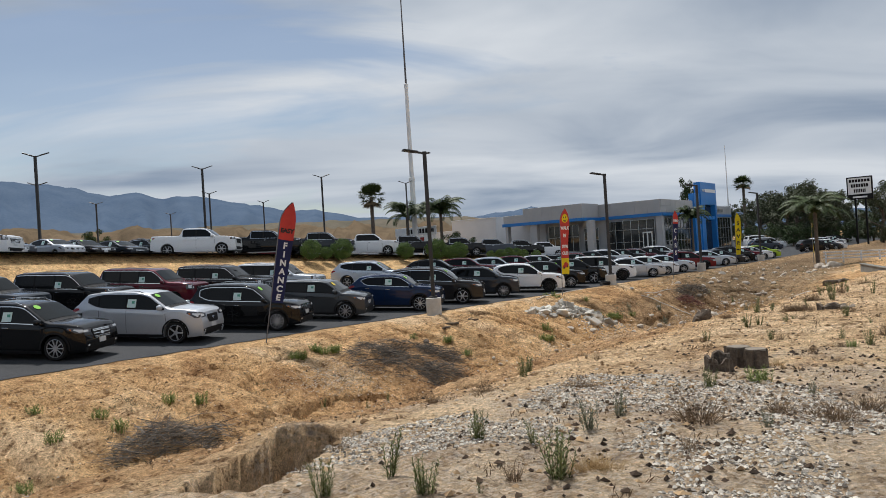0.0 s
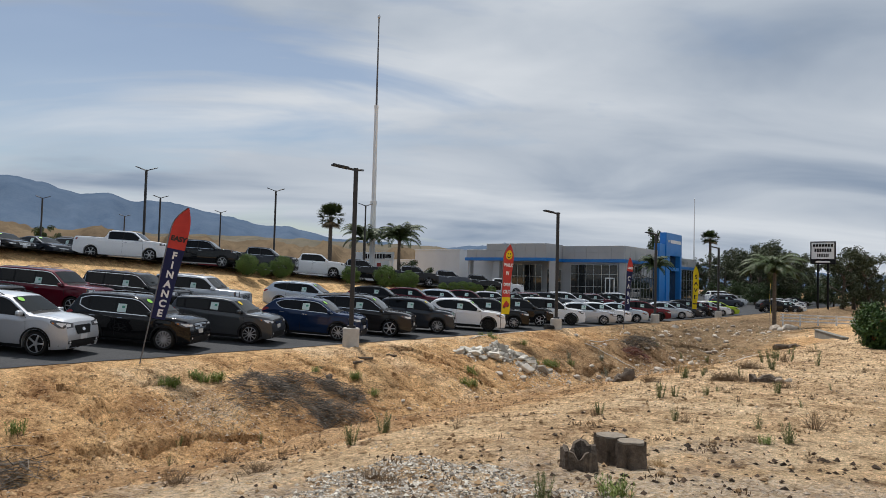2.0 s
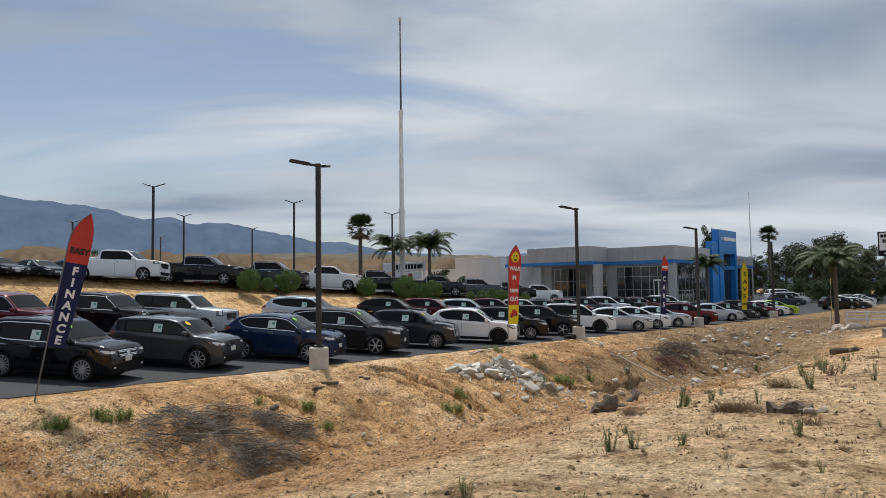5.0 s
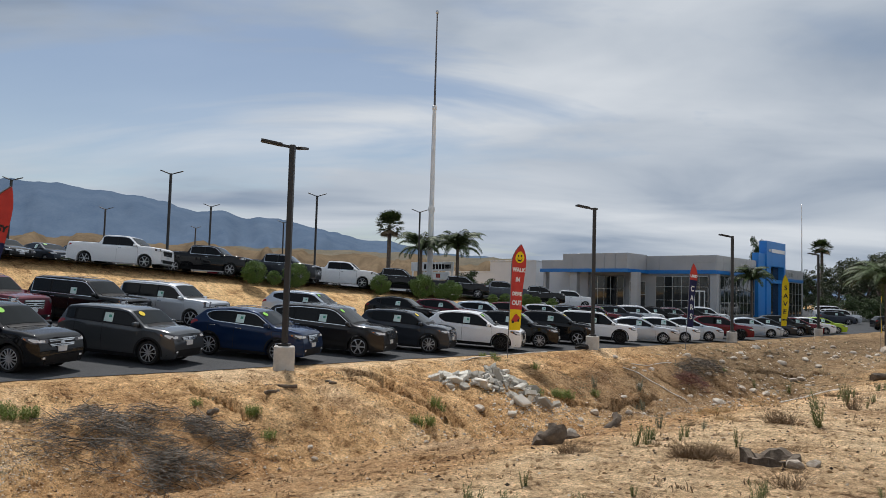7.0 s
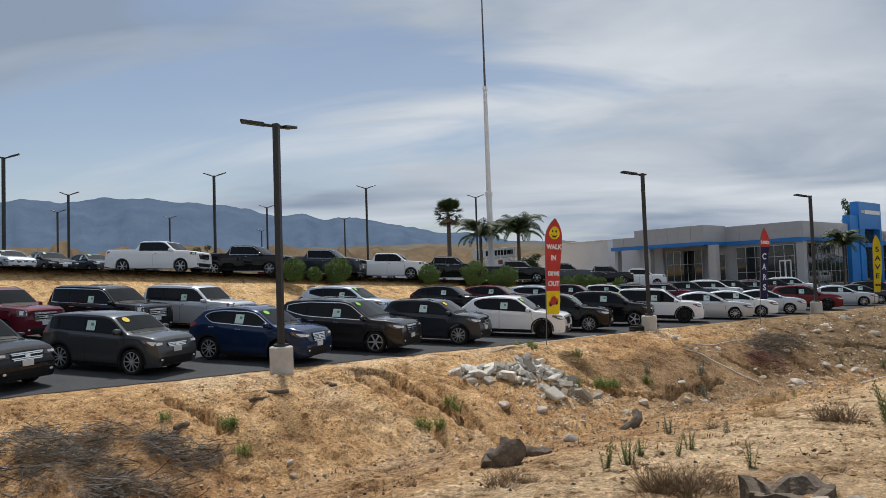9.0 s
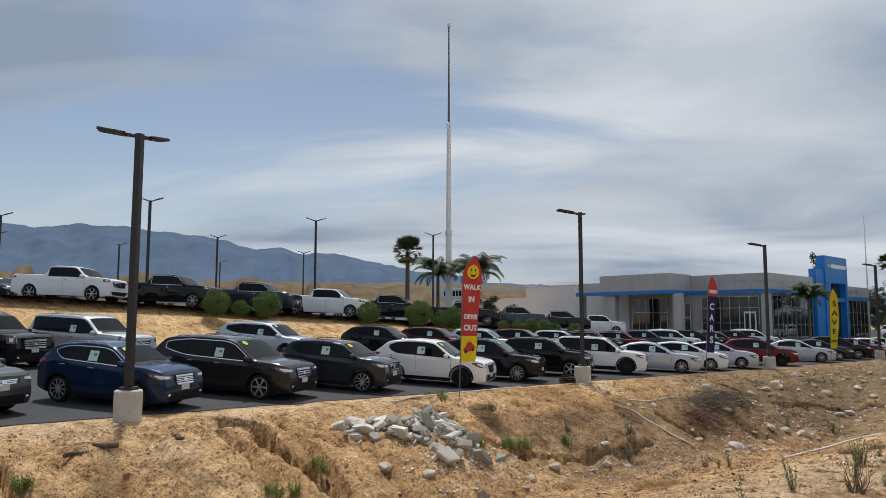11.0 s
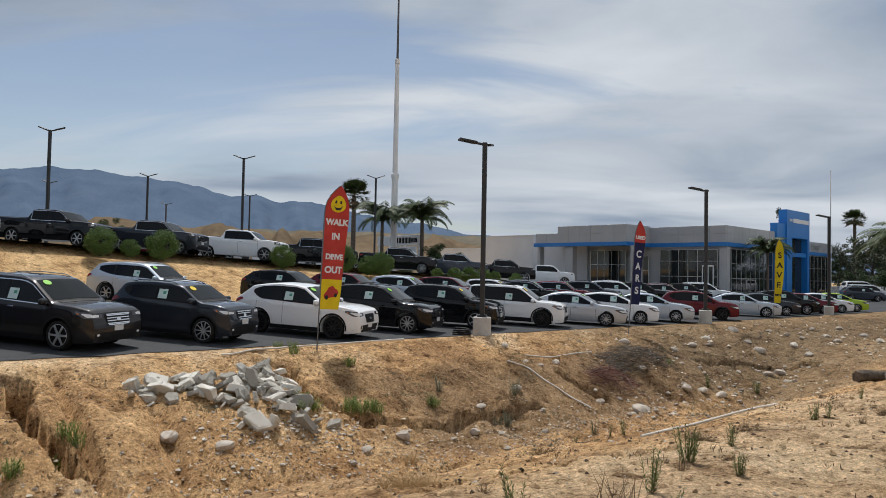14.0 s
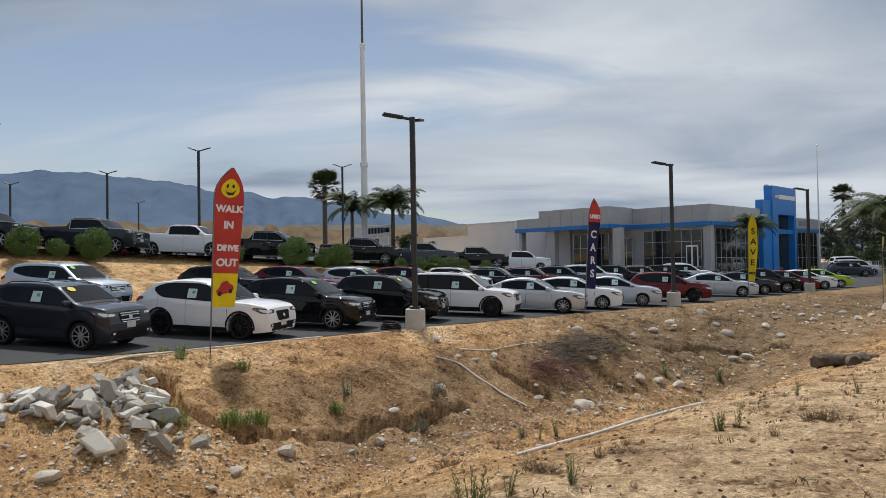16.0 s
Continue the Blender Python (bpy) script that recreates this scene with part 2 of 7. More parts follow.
def make_dirt():
    m, n, l, b = material("dry_sandy_dirt")
    tc = n.new("ShaderNodeTexCoord")
    o = tc.outputs["Object"]
    broad = nd(n, "ShaderNodeTexNoise", Scale=0.22, Detail=9.0, Roughness=0.62)
    l.new(o, broad.inputs["Vector"])
    midt = nd(n, "ShaderNodeTexNoise", Scale=2.4, Detail=10.0, Roughness=0.72)
    l.new(o, midt.inputs["Vector"])
    fine_ = nd(n, "ShaderNodeTexNoise", Scale=45.0, Detail=6.0, Roughness=0.75)
    l.new(o, fine_.inputs["Vector"])
    base = ramp(n, l, broad.outputs["Fac"], (0.36, (0.43, 0.262, 0.13)), (0.45, (0.55, 0.348, 0.172)), (0.53, (0.61, 0.405, 0.21)), (0.62, (0.66, 0.485, 0.30)))

    def plan_axis(dx, dy, off_, jitter):
        dot = nd(n, "ShaderNodeVectorMath")
        dot.operation = "DOT_PRODUCT"
        l.new(o, dot.inputs[0])
        dot.inputs[1].default_value = (dx, dy, 0.0)
        w = n.new("ShaderNodeMath")
        w.operation = "MULTIPLY_ADD"
        l.new(broad2(n, l, o), w.inputs[0])
        w.inputs[1].default_value = jitter
        l.new(dot.outputs["Value"], w.inputs[2])
        e_ = n.new("ShaderNodeMath")
        e_.operation = "ADD"
        l.new(w.outputs[0], e_.inputs[0])
        e_.inputs[1].default_value = off_ - jitter / 2
        return e_.outputs[0]

    along = plan_axis(UX, UY, -(OX * UX + OY * UY), 5.0)
    inward = plan_axis(-UY, UX, OX * UY - OY * UX, 3.0)

    def zone(axis, a, b, top=1.0):
        mr = n.new("ShaderNodeMapRange")
        mr.interpolation_type = "SMOOTHSTEP"
        l.new(axis, mr.inputs["Value"])
        for k, v in (("From Min", a), ("From Max", b), ("To Min", 0.0), ("To Max", top)):
            mr.inputs[k].default_value = v
        return mr.outputs[0]

    def both(a, b):
        mm_ = n.new("ShaderNodeMath")
        mm_.operation = "MULTIPLY"
        l.new(a, mm_.inputs[0])
        l.new(b, mm_.inputs[1])
        return mm_.outputs[0]

    def layer(under, fac, colour):
        mx = nd(n, "ShaderNodeMix")
        mx.data_type = "RGBA"
        l.new(fac, mx.inputs["Factor"])
        l.new(under, mx.inputs["A"])
        mx.inputs["B"].default_value = (*colour, 1)
        return mx.outputs["Result"]

    # pale sand of the verge, browner soil in the wash and at the far end, golden fill on the upper slope
    base = layer(base, zone(inward, -12.4, -14.6, 0.55), (0.66, 0.525, 0.355))
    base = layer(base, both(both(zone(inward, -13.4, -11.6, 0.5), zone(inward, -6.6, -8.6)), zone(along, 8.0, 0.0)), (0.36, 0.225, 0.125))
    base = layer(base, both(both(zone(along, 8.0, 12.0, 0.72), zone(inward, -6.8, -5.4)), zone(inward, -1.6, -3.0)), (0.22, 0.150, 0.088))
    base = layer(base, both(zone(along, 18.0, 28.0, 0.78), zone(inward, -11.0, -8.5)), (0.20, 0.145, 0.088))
    base = layer(base, zone(inward, 15.5, 17.5, 0.7), (0.64, 0.44, 0.22))
    damp = ramp(n, l, midt.outputs["Fac"], (0.36, (0.34, 0.28, 0.23)), (0.44, (0.90, 0.88, 0.86)), (0.52, (1.06, 1.06, 1.06)), (0.64, (1.28, 1.28, 1.28)))
    mul = nd(n, "ShaderNodeMix", Factor=1.0)
    mul.data_type, mul.blend_type = "RGBA", "MULTIPLY"
    l.new(base, mul.inputs["A"])
    l.new(damp, mul.inputs["B"])
    crust = nd(n, "ShaderNodeTexNoise", Scale=0.85, Detail=12.0, Roughness=0.78, Distortion=0.5)
    l.new(o, crust.inputs["Vector"])
    soil = ramp(n, l, crust.outputs["Fac"], (0.40, (0.50, 0.40, 0.32)), (0.49, (0.92, 0.88, 0.84)), (0.60, (1.06, 1.06, 1.06)))
    mulc = nd(n, "ShaderNodeMix", Factor=0.7)
    mulc.data_type, mulc.blend_type = "RGBA", "MULTIPLY"
    l.new(mul.outputs["Result"], mulc.inputs["A"])
    l.new(soil, mulc.inputs["B"])
    grit = ramp(n, l, fine_.outputs["Fac"], (0.34, (0.34, 0.31, 0.28)), (0.46, (0.96, 0.96, 0.95)), (0.64, (1.5, 1.48, 1.45)))
    mul2 = nd(n, "ShaderNodeMix", Factor=0.75)
    mul2.data_type, mul2.blend_type = "RGBA", "MULTIPLY"
    l.new(mulc.outputs["Result"], mul2.inputs["A"])
    l.new(grit, mul2.inputs["B"])
    rubbly = nd(n, "ShaderNodeTexNoise", Scale=13.0, Detail=7.0, Roughness=0.8)
    l.new(o, rubbly.inputs["Vector"])
    rub = ramp(n, l, rubbly.outputs["Fac"], (0.36, (0.28, 0.24, 0.20)), (0.45, (0.86, 0.84, 0.82)), (0.55, (1.08, 1.08, 1.08)), (0.64, (1.6, 1.6, 1.6)))
    mulr = nd(n, "ShaderNodeMix", Factor=0.95)
    mulr.data_type, mulr.blend_type = "RGBA", "MULTIPLY"
    l.new(mul2.outputs["Result"], mulr.inputs["A"])
    l.new(rub, mulr.inputs["B"])
    mul2 = mulr
    # dark crumbs of soil and plant litter, in drifts
    crumb = nd(n, "ShaderNodeTexVoronoi", Scale=11.0, Randomness=1.0)
    l.new(o, crumb.inputs["Vector"])
    csep = n.new("ShaderNodeSeparateColor")
    l.new(crumb.outputs["Color"], csep.inputs[0])
    csize = n.new("ShaderNodeMath")
    csize.operation = "MULTIPLY_ADD"
    l.new(csep.outputs[0], csize.inputs[0])
    csize.inputs[1].default_value = -0.42
    l.new(crust.outputs["Fac"], csize.inputs[2])
    cedge = n.new("ShaderNodeMath")
    cedge.operation = "ADD"
    l.new(crumb.outputs["Distance"], cedge.inputs[0])
    l.new(csize.outputs[0], cedge.inputs[1])
    ctone = ramp(n, l, cedge.outputs[0], (0.34, (0.34, 0.28, 0.23)), (0.42, (1.0, 1.0, 1.0)))
    mul4 = nd(n, "ShaderNodeMix", Factor=0.9)
    mul4.data_type, mul4.blend_type = "RGBA", "MULTIPLY"
    l.new(mul2.outputs["Result"], mul4.inputs["A"])
    l.new(ctone, mul4.inputs["B"])
    # a spread of crushed stone over the verge, round xy(-18.5, -18)
    off = nd(n, "ShaderNodeVectorMath")
    off.operation = "DISTANCE"
    l.new(o, off.inputs[0])
    off.inputs[1].default_value = (3.2, 5.0, 0.0)
    ring = n.new("ShaderNodeMath")
    ring.operation = "MULTIPLY_ADD"
    l.new(broad2(n, l, o), ring.inputs[0])
    ring.inputs[1].default_value = -9.0
    l.new(off.outputs["Value"], ring.inputs[2])
    spreadm = n.new("ShaderNodeMapRange")
    l.new(ring.outputs[0], spreadm.inputs["Value"])
    for k, v in (("From Min", 1.5), ("From Max", -0.2), ("To Min", 0.0), ("To Max", 0.38)):
        spreadm.inputs[k].default_value = v
    cell = nd(n, "ShaderNodeTexVoronoi", Scale=30.0)
    l.new(o, cell.inputs["Vector"])
    grey = n.new("ShaderNodeSeparateColor")
    l.new(cell.outputs["Color"], grey.inputs[0])
    stone = ramp(n, l, grey.outputs[0], (0.0, (0.10, 0.085, 0.07)), (0.30, (0.36, 0.31, 0.255)), (0.55, (0.50, 0.45, 0.38)), (1.0, (0.80, 0.76, 0.69)))
    mul3 = nd(n, "ShaderNodeMix")
    mul3.data_type = "RGBA"
    l.new(spreadm.outputs[0], mul3.inputs["Factor"])
    l.new(mul4.outputs["Result"], mul3.inputs["A"])
    l.new(stone, mul3.inputs["B"])
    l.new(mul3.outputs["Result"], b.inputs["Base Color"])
    b.inputs["Roughness"].default_value = 0.95
    b.inputs["Specular IOR Level"].default_value = 0.15
    add = n.new("ShaderNodeMath")
    add.operation = "MULTIPLY_ADD"
    l.new(midt.outputs["Fac"], add.inputs[0])
    add.inputs[1].default_value = 2.5
    l.new(fine_.outputs["Fac"], add.inputs[2])
    bp = nd(n, "ShaderNodeBump", Strength=0.9, Distance=0.065)
    l.new(add.outputs[0], bp.inputs["Height"])
    l.new(bp.outputs[0], b.inputs["Normal"])
    return m


DIRT = make_dirt()
ASPHALT = surface("worn_asphalt", (0.026, 0.028, 0.031), (0.055, 0.057, 0.061), 0.5, 0.85, 0, 0.5, 120, spec=0.3, fine=0.35)
ROADTOP = surface("grey_road_asphalt", (0.10, 0.10, 0.10), (0.15, 0.15, 0.148), 0.6, 0.9, 0, 0.4, 120, spec=0.3)
ROADPAINT = surface("white_road_paint", (0.62, 0.62, 0.60), (0.78, 0.78, 0.76), 3.0, 0.7)
DARKCONC = surface("stained_dark_concrete", (0.13, 0.125, 0.105), (0.24, 0.23, 0.20), 2.0, 0.9, 0, 0.4, 40)
CONCRETE = surface("pale_concrete", (0.38, 0.36, 0.33), (0.55, 0.53, 0.49), 3.0, 0.9, 0, 0.4, 40)
POLE = surface("dark_bronze_painted_steel", (0.012, 0.012, 0.013), (0.022, 0.021, 0.021), 5.0, 0.45)
WHITEPAINT = surface("white_painted_metal", (0.66, 0.67, 0.68), (0.80, 0.80, 0.80), 1.0, 0.45)
WALLGREY = surface("light_grey_metal_panel", (0.36, 0.37, 0.385), (0.42, 0.43, 0.445), 0.6, 0.5, 0.1)
WALLPALE = surface("pale_grey_stucco", (0.56, 0.575, 0.60), (0.64, 0.655, 0.68), 0.4, 0.85, 0, 0.2, 30)
BLUE = surface("bright_blue_panel", (0.010, 0.15, 0.46), (0.014, 0.19, 0.55), 0.5, 0.4)
DARKGLASS = surface("dark_window_glass", (0.010, 0.013, 0.014), (0.022, 0.026, 0.027), 0.3, 0.04, 0, spec=0.7)
SILVER = surface("brushed_aluminium", (0.45, 0.46, 0.47), (0.6, 0.61, 0.62), 5.0, 0.35, 0.9)
BLACK = surface("black_plastic", (0.006, 0.006, 0.007), (0.014, 0.014, 0.015), 8.0, 0.6, spec=0.2)


# ---- helpers for building ----
def mesh_of(name, bm, mat=None, smooth=None):
    me = bpy.data.meshes.new(name)
    bm.normal_update()
    bm.to_mesh(me)
    bm.free()
    for mt in (mat if isinstance(mat, (list, tuple)) else [mat]):
        if mt is not None:
            me.materials.append(mt)
    if smooth is not None:
        me.shade_smooth()
        me.set_sharp_from_angle(angle=radians(smooth))
    return me


def thing(name, x, y, z, rz=0.0, label="", category="", group="", kind=""):
    e = new(name)
    e.empty_display_size = 0.2
    e.matrix_world = pose(x, y, z, 0, 0, rz)
    return tagged(e, label, category, group, kind)


def part(name, bm, mat, parent, label="", smooth=None):
    """One mesh object under a thing or a part, in the parent's own space."""
    ob = new(name, bm if isinstance(bm, bpy.types.Mesh) else mesh_of(name, bm, mat, smooth))
    ob.parent = parent
    if label:
        ob["label"] = label
    return ob


def solid(name, bm, mat, label="", category="", group="", kind="", smooth=None, m=None):
    ob = new(name, mesh_of(name, bm, mat, smooth))
    if m is not None:
        ob.matrix_world = m
    return tagged(ob, label, category, group, kind)


def box(bm, x0, x1, y0, y1, z0, z1, bevel=0.0, m=None):
    r = bmesh.ops.create_cube(bm, size=1.0)
    vs = r["verts"]
    bmesh.ops.scale(bm, vec=(x1 - x0, y1 - y0, z1 - z0), verts=vs)
    bmesh.ops.translate(bm, vec=((x0 + x1) / 2, (y0 + y1) / 2, (z0 + z1) / 2), verts=vs)
    if bevel:
        es = list({e for v in vs for e in v.link_edges})
        rb = bmesh.ops.bevel(bm, geom=es, offset=bevel, segments=2, affect="EDGES", profile=0.5)
        vs = list({v for f in rb["faces"] for v in f.verts} | {v for v in vs if v.is_valid})
    if m is not None:
        bmesh.ops.transform(bm, matrix=m, verts=vs)
    return bm


def cube(x0, x1, y0, y1, z0, z1, bevel=0.0):
    return box(bmesh.new(), x0, x1, y0, y1, z0, z1, bevel)


def tube(bm, path, radii, sides=10, cap=True):
    """A round tube along a path of points."""
    rings = []
    pts = [Vector(p) for p in path]
    for i, p in enumerate(pts):
        d = (pts[min(i + 1, len(pts) - 1)] - pts[max(i - 1, 0)]).normalized()
        side = d.cross(Vector((0.3, 0.2, 1.0) if abs(d.z) < 0.9 else (1, 0.1, 0))).normalized()
        other = d.cross(side)
        r = radii[i] if isinstance(radii, (list, tuple)) else radii
        rings.append([bm.verts.new(p + r * (math.cos(a) * side + math.sin(a) * other)) for a in (2 * math.pi * k / sides for k in range(sides))])
    for a, b in zip(rings, rings[1:]):
        for k in range(sides):
            bm.faces.new((a[k], a[(k + 1) % sides], b[(k + 1) % sides], b[k]))
    if cap:
        bm.faces.new(rings[0][::-1])
        bm.faces.new(rings[-1])
    return bm


def lathe(bm, profile, sides=24, axis="z", cap=True):
    """A turned shape from (radius, height) pairs."""
    rings = []
    for r, h in profile:
        ring = []
        for k in range(sides):
            a = 2 * math.pi * k / sides
            c, s_ = r * math.cos(a), r * math.sin(a)
            ring.append(bm.verts.new((c, s_, h) if axis == "z" else (c, h, s_)))
        rings.append(ring)
    for a, b in zip(rings, rings[1:]):
        for k in range(sides):
            bm.faces.new((a[k], a[(k + 1) % sides], b[(k + 1) % sides], b[k]))
    if cap:
        bm.faces.new(rings[0][::-1])
        bm.faces.new(rings[-1])
    return bm


def grid_mesh(name, ss, ms, zfun, mat, smooth=True):
    verts = []
    for s in ss:
        for m_ in ms:
            x, y = xy(s, m_)
            verts.append((x, y, zfun(s, m_, x, y)))
    n = len(ms)
    faces = [(i * n + j, (i + 1) * n + j, (i + 1) * n + j + 1, i * n + j + 1) for i in range(len(ss) - 1) for j in range(n - 1)]
    me = bpy.data.meshes.new(name)
    me.from_pydata(verts, [], faces)
    me.materials.append(mat)
    if smooth:
        me.shade_smooth()
    return new(name, me)


def spread(a, b, fine_, lo, hi):
    """Values from lo to hi: even steps between a and b, widening outside."""
    vals = list(np.arange(a, b + 1e-6, fine_))
    d, v = fine_, vals[-1]
    while v < hi:
        d *= 1.22
        v += d
        vals.append(v)
    d, v = fine_, vals[0]
    while v > lo:
        d *= 1.22
        v -= d
        vals.insert(0, v)
    return vals


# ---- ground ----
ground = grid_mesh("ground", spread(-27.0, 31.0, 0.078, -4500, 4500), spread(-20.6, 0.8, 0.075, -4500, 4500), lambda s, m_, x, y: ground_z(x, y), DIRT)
tagged(ground, "dry tan sandy dirt ground with gravel and erosion", "ground", kind="structure")

# ---- asphalt ----
def slab(name, s0, s1, m0, m1, zf, mat, label, ds=2.0, dm=1.0, lift=0.0):
    ob = grid_mesh(name, list(np.linspace(s0, s1, max(2, int((s1 - s0) / ds)))), list(np.linspace(m0, m1, max(2, int((m1 - m0) / dm)))), lambda s, m_, x, y: zf(s, m_) + lift, mat)
    for v in ob.data.vertices:
        s, m_ = sm(v.co.x, v.co.y)
        if abs(m_ - m0) < 0.01:
            x, y = xy(s, m_ + 0.22 * noise.noise(Vector((s * 0.9, 0.0, 3.0))) + 0.10 * noise.noise(Vector((s * 3.7, 0.0, 6.0))))
            v.co.x, v.co.y = x, y
    return tagged(ob, label, name, kind="structure")


slab("pavement", -60, 230, 0.55, 16.4, lot_z, ASPHALT, "dark worn asphalt of the sales lot", ds=0.35)
slab("pavement", 60, 230, 16.4, 60, lambda s, m_: upper_z(s, max(m_, 21.5)) * step(16.4, 22, m_) + lot_z(s, m_) * (1 - step(16.4, 22, m_)), ASPHALT, "dark asphalt beside the showroom")
slab("pavement", -60, 60, 21.4, 75, upper_z, ASPHALT, "dark asphalt of the upper lot")

# ---- lamp posts ----
def lamp_post(height, base_h, arms, base_r=0.33, tilt=8):
    e = thing("lamp_post", 0, 0, 0)
    if base_h > 0:
        part("base", lathe(bmesh.new(), [(base_r, -0.4), (base_r, base_h - 0.03), (base_r - 0.03, base_h)], 28), CONCRETE, e, "round pale concrete base", 40)
    bm = box(bmesh.new(), -0.17, 0.17, -0.17, 0.17, base_h, base_h + 0.08, 0.02)
    box(bm, -0.085, 0.085, -0.085, 0.085, base_h + 0.08, height, 0.012)
    part("pole", bm, POLE, e)
    for a, reach in arms:
        hm = pose(0, 0, height - 0.08, 0, -tilt, a)
        bm = box(bmesh.new(), 0.08, reach, -0.045, 0.045, -0.04, 0.04, 0.01, hm)
        arm = part("arm", bm, POLE, e)
        bm = box(bmesh.new(), reach - 0.05, reach + 0.62, -0.17, 0.17, -0.03, 0.05, 0.02, hm)
        part("lamp_head", bm, POLE, arm)
    return e


EDGE_LAMPS = [(0.0, 0.0), (18.2, 0.0), (35.5, -0.1), (54.6, 0.0)]
first = lamp_post(7.15, 0.78, [(202, 0.38), (85, 0.38)])
for i, (s, m_) in enumerate(EDGE_LAMPS):
    x, y = xy(s, m_)
    p = pose(x, y, lot_z(s, m_) - 0.06, 0, 0, 0)
    ob = first if i == 0 else copy_thing(first, p)
    ob.matrix_world = p
    tagged(ob, "dark steel lamp post on a round concrete base", "lamp post", "lamp posts along the lot edge")
UP_LAMPS = [(14.0, 36.1), (28.9, 36.7), (43.6, 37.5), (-0.6, 35.0), (29.3, 56.8), (26.1, 77.7), (49.0, 70.9), (8.0, 54.2), (47.6, 93.9), (12.0, 75.0)]
second = lamp_post(8.3, 0.0, [(170, 0.35), (40, 0.35)], tilt=20)
for i, (s, m_) in enumerate(UP_LAMPS):
    x, y = xy(s, m_)
    p = pose(x, y, 10.35 - 8.3, 0, 0, 0) if m_ < 40 else pose(x, y, (10.6 if m_ < 60 else 11.15) - 8.3, 0, 0, 0)
    ob = second if i == 0 else copy_thing(second, p)
    ob.matrix_world = p
    tagged(ob, "dark steel lamp post with two angled heads on the upper lot", "lamp post", "lamp posts of the upper lot")
# kerb at the foot of the slope
for k in range(28):
    s = -52 + k * 4.0
    x, y = xy(s, 16.5)
    kb = solid("kerb", cube(-1.99, 1.99, -0.08, 0.08, -0.2, 0.15, 0.02), CONCRETE, "pale concrete kerb at the foot of the slope", "kerb", "kerb stones", kind="structure")
    rise_ = math.degrees(math.atan2(lot_z(s + 1, 16.4) - lot_z(s - 1, 16.4), 2))
    kb.matrix_world = pose(x, y, lot_z(s, 16.4), 0, 0, math.degrees(math.atan2(UY, UX))) @ pose(0, 0, 0, 0, -rise_, 0)
# ---- vehicles ----
from mathutils.bvhtree import BVHTree


def paint(name, c, metal=0.35, rough=0.35):
    m, n, l, b = material(name)
    tc = n.new("ShaderNodeTexCoord")
    fl = nd(n, "ShaderNodeTexNoise", Scale=900.0, Detail=1.0)
    dust = nd(n, "ShaderNodeTexNoise", Scale=1.7, Detail=5.0)
    l.new(tc.outputs["Object"], fl.inputs["Vector"])
    l.new(tc.outputs["Object"], dust.inputs["Vector"])
    col = ramp(n, l, fl.outputs["Fac"], (0.3, tuple(v * 0.88 for v in c)), (0.7, tuple(min(1, v * 1.1) for v in c)))
    l.new(col, b.inputs["Base Color"])
    l.new(ramp(n, l, dust.outputs["Fac"], (0.35, (rough,) * 3), (0.75, (rough + 0.15,) * 3)), b.inputs["Roughness"])
    b.inputs["Metallic"].default_value = metal
    b.inputs["Specular IOR Level"].default_value = 0.06
    b.inputs["Coat Weight"].default_value = 0.9
    b.inputs["Coat IOR"].default_value = 1.42
    b.inputs["Coat Roughness"].default_value = 0.02
    return m


PAINT = {
    "black": paint("black_car_paint", (0.003, 0.0035, 0.0045), 0.0, 0.5),
    "graphite": paint("warm_graphite_car_paint", (0.020, 0.0185, 0.0185), 0.3),
    "charcoal": paint("charcoal_car_paint", (0.026, 0.031, 0.040), 0.4),
    "grey": paint("grey_car_paint", (0.060, 0.065, 0.070), 0.5),
    "silver": paint("silver_car_paint", (0.50, 0.52, 0.55), 0.55),
    "pale_blue": paint("pale_blue_silver_car_paint", (0.47, 0.52, 0.58), 0.5),
    "white": paint("white_car_paint", (0.78, 0.79, 0.80), 0.0),
    "blue": paint("deep_blue_car_paint", (0.005, 0.019, 0.062), 0.35),
    "maroon": paint("maroon_car_paint", (0.10, 0.006, 0.016), 0.3),
    "red": paint("dark_red_car_paint", (0.13, 0.006, 0.014), 0.3),
    "green": paint("lime_green_car_paint", (0.35, 0.50, 0.04), 0.1),
    "slate": paint("slate_blue_grey_car_paint", (0.05, 0.058, 0.075), 0.4),
}
CARGLASS = plain("tinted_car_glass", (0.004, 0.005, 0.006), 0.03, 0, 0.22)
SCREEN = plain("windscreen_glass", (0.007, 0.009, 0.009), 0.02, 0, 0.18)
TYRE = surface("black_tyre_rubber", (0.008, 0.008, 0.008), (0.020, 0.020, 0.019), 12, 0.85, spec=0.2)
RIM = plain("silver_alloy", (0.50, 0.51, 0.53), 0.28, 0.6)
RIMDARK = plain("black_alloy", (0.02, 0.02, 0.021), 0.35, 0.3)
CHROME = plain("chrome", (0.75, 0.76, 0.77), 0.12, 1.0)
LAMP = plain("clear_headlight_lens", (0.78, 0.80, 0.82), 0.15, 0.0, 0.6)
LAMPIN = plain("dark_headlight_housing", (0.10, 0.10, 0.11), 0.12, 0.3, 0.6)
REDLAMP = plain("red_tail_light_lens", (0.28, 0.012, 0.012), 0.12)
AMBER = plain("amber_lens", (0.5, 0.14, 0.01), 0.15)
PLATE = plain("white_plate", (0.62, 0.64, 0.66), 0.4)
PAPER = plain("white_window_sheet", (0.58, 0.72, 0.69), 0.5)
YELLOW = plain("yellow_sticker", (0.75, 0.55, 0.02), 0.5)
LIME = plain("lime_sticker", (0.25, 0.62, 0.06), 0.5)
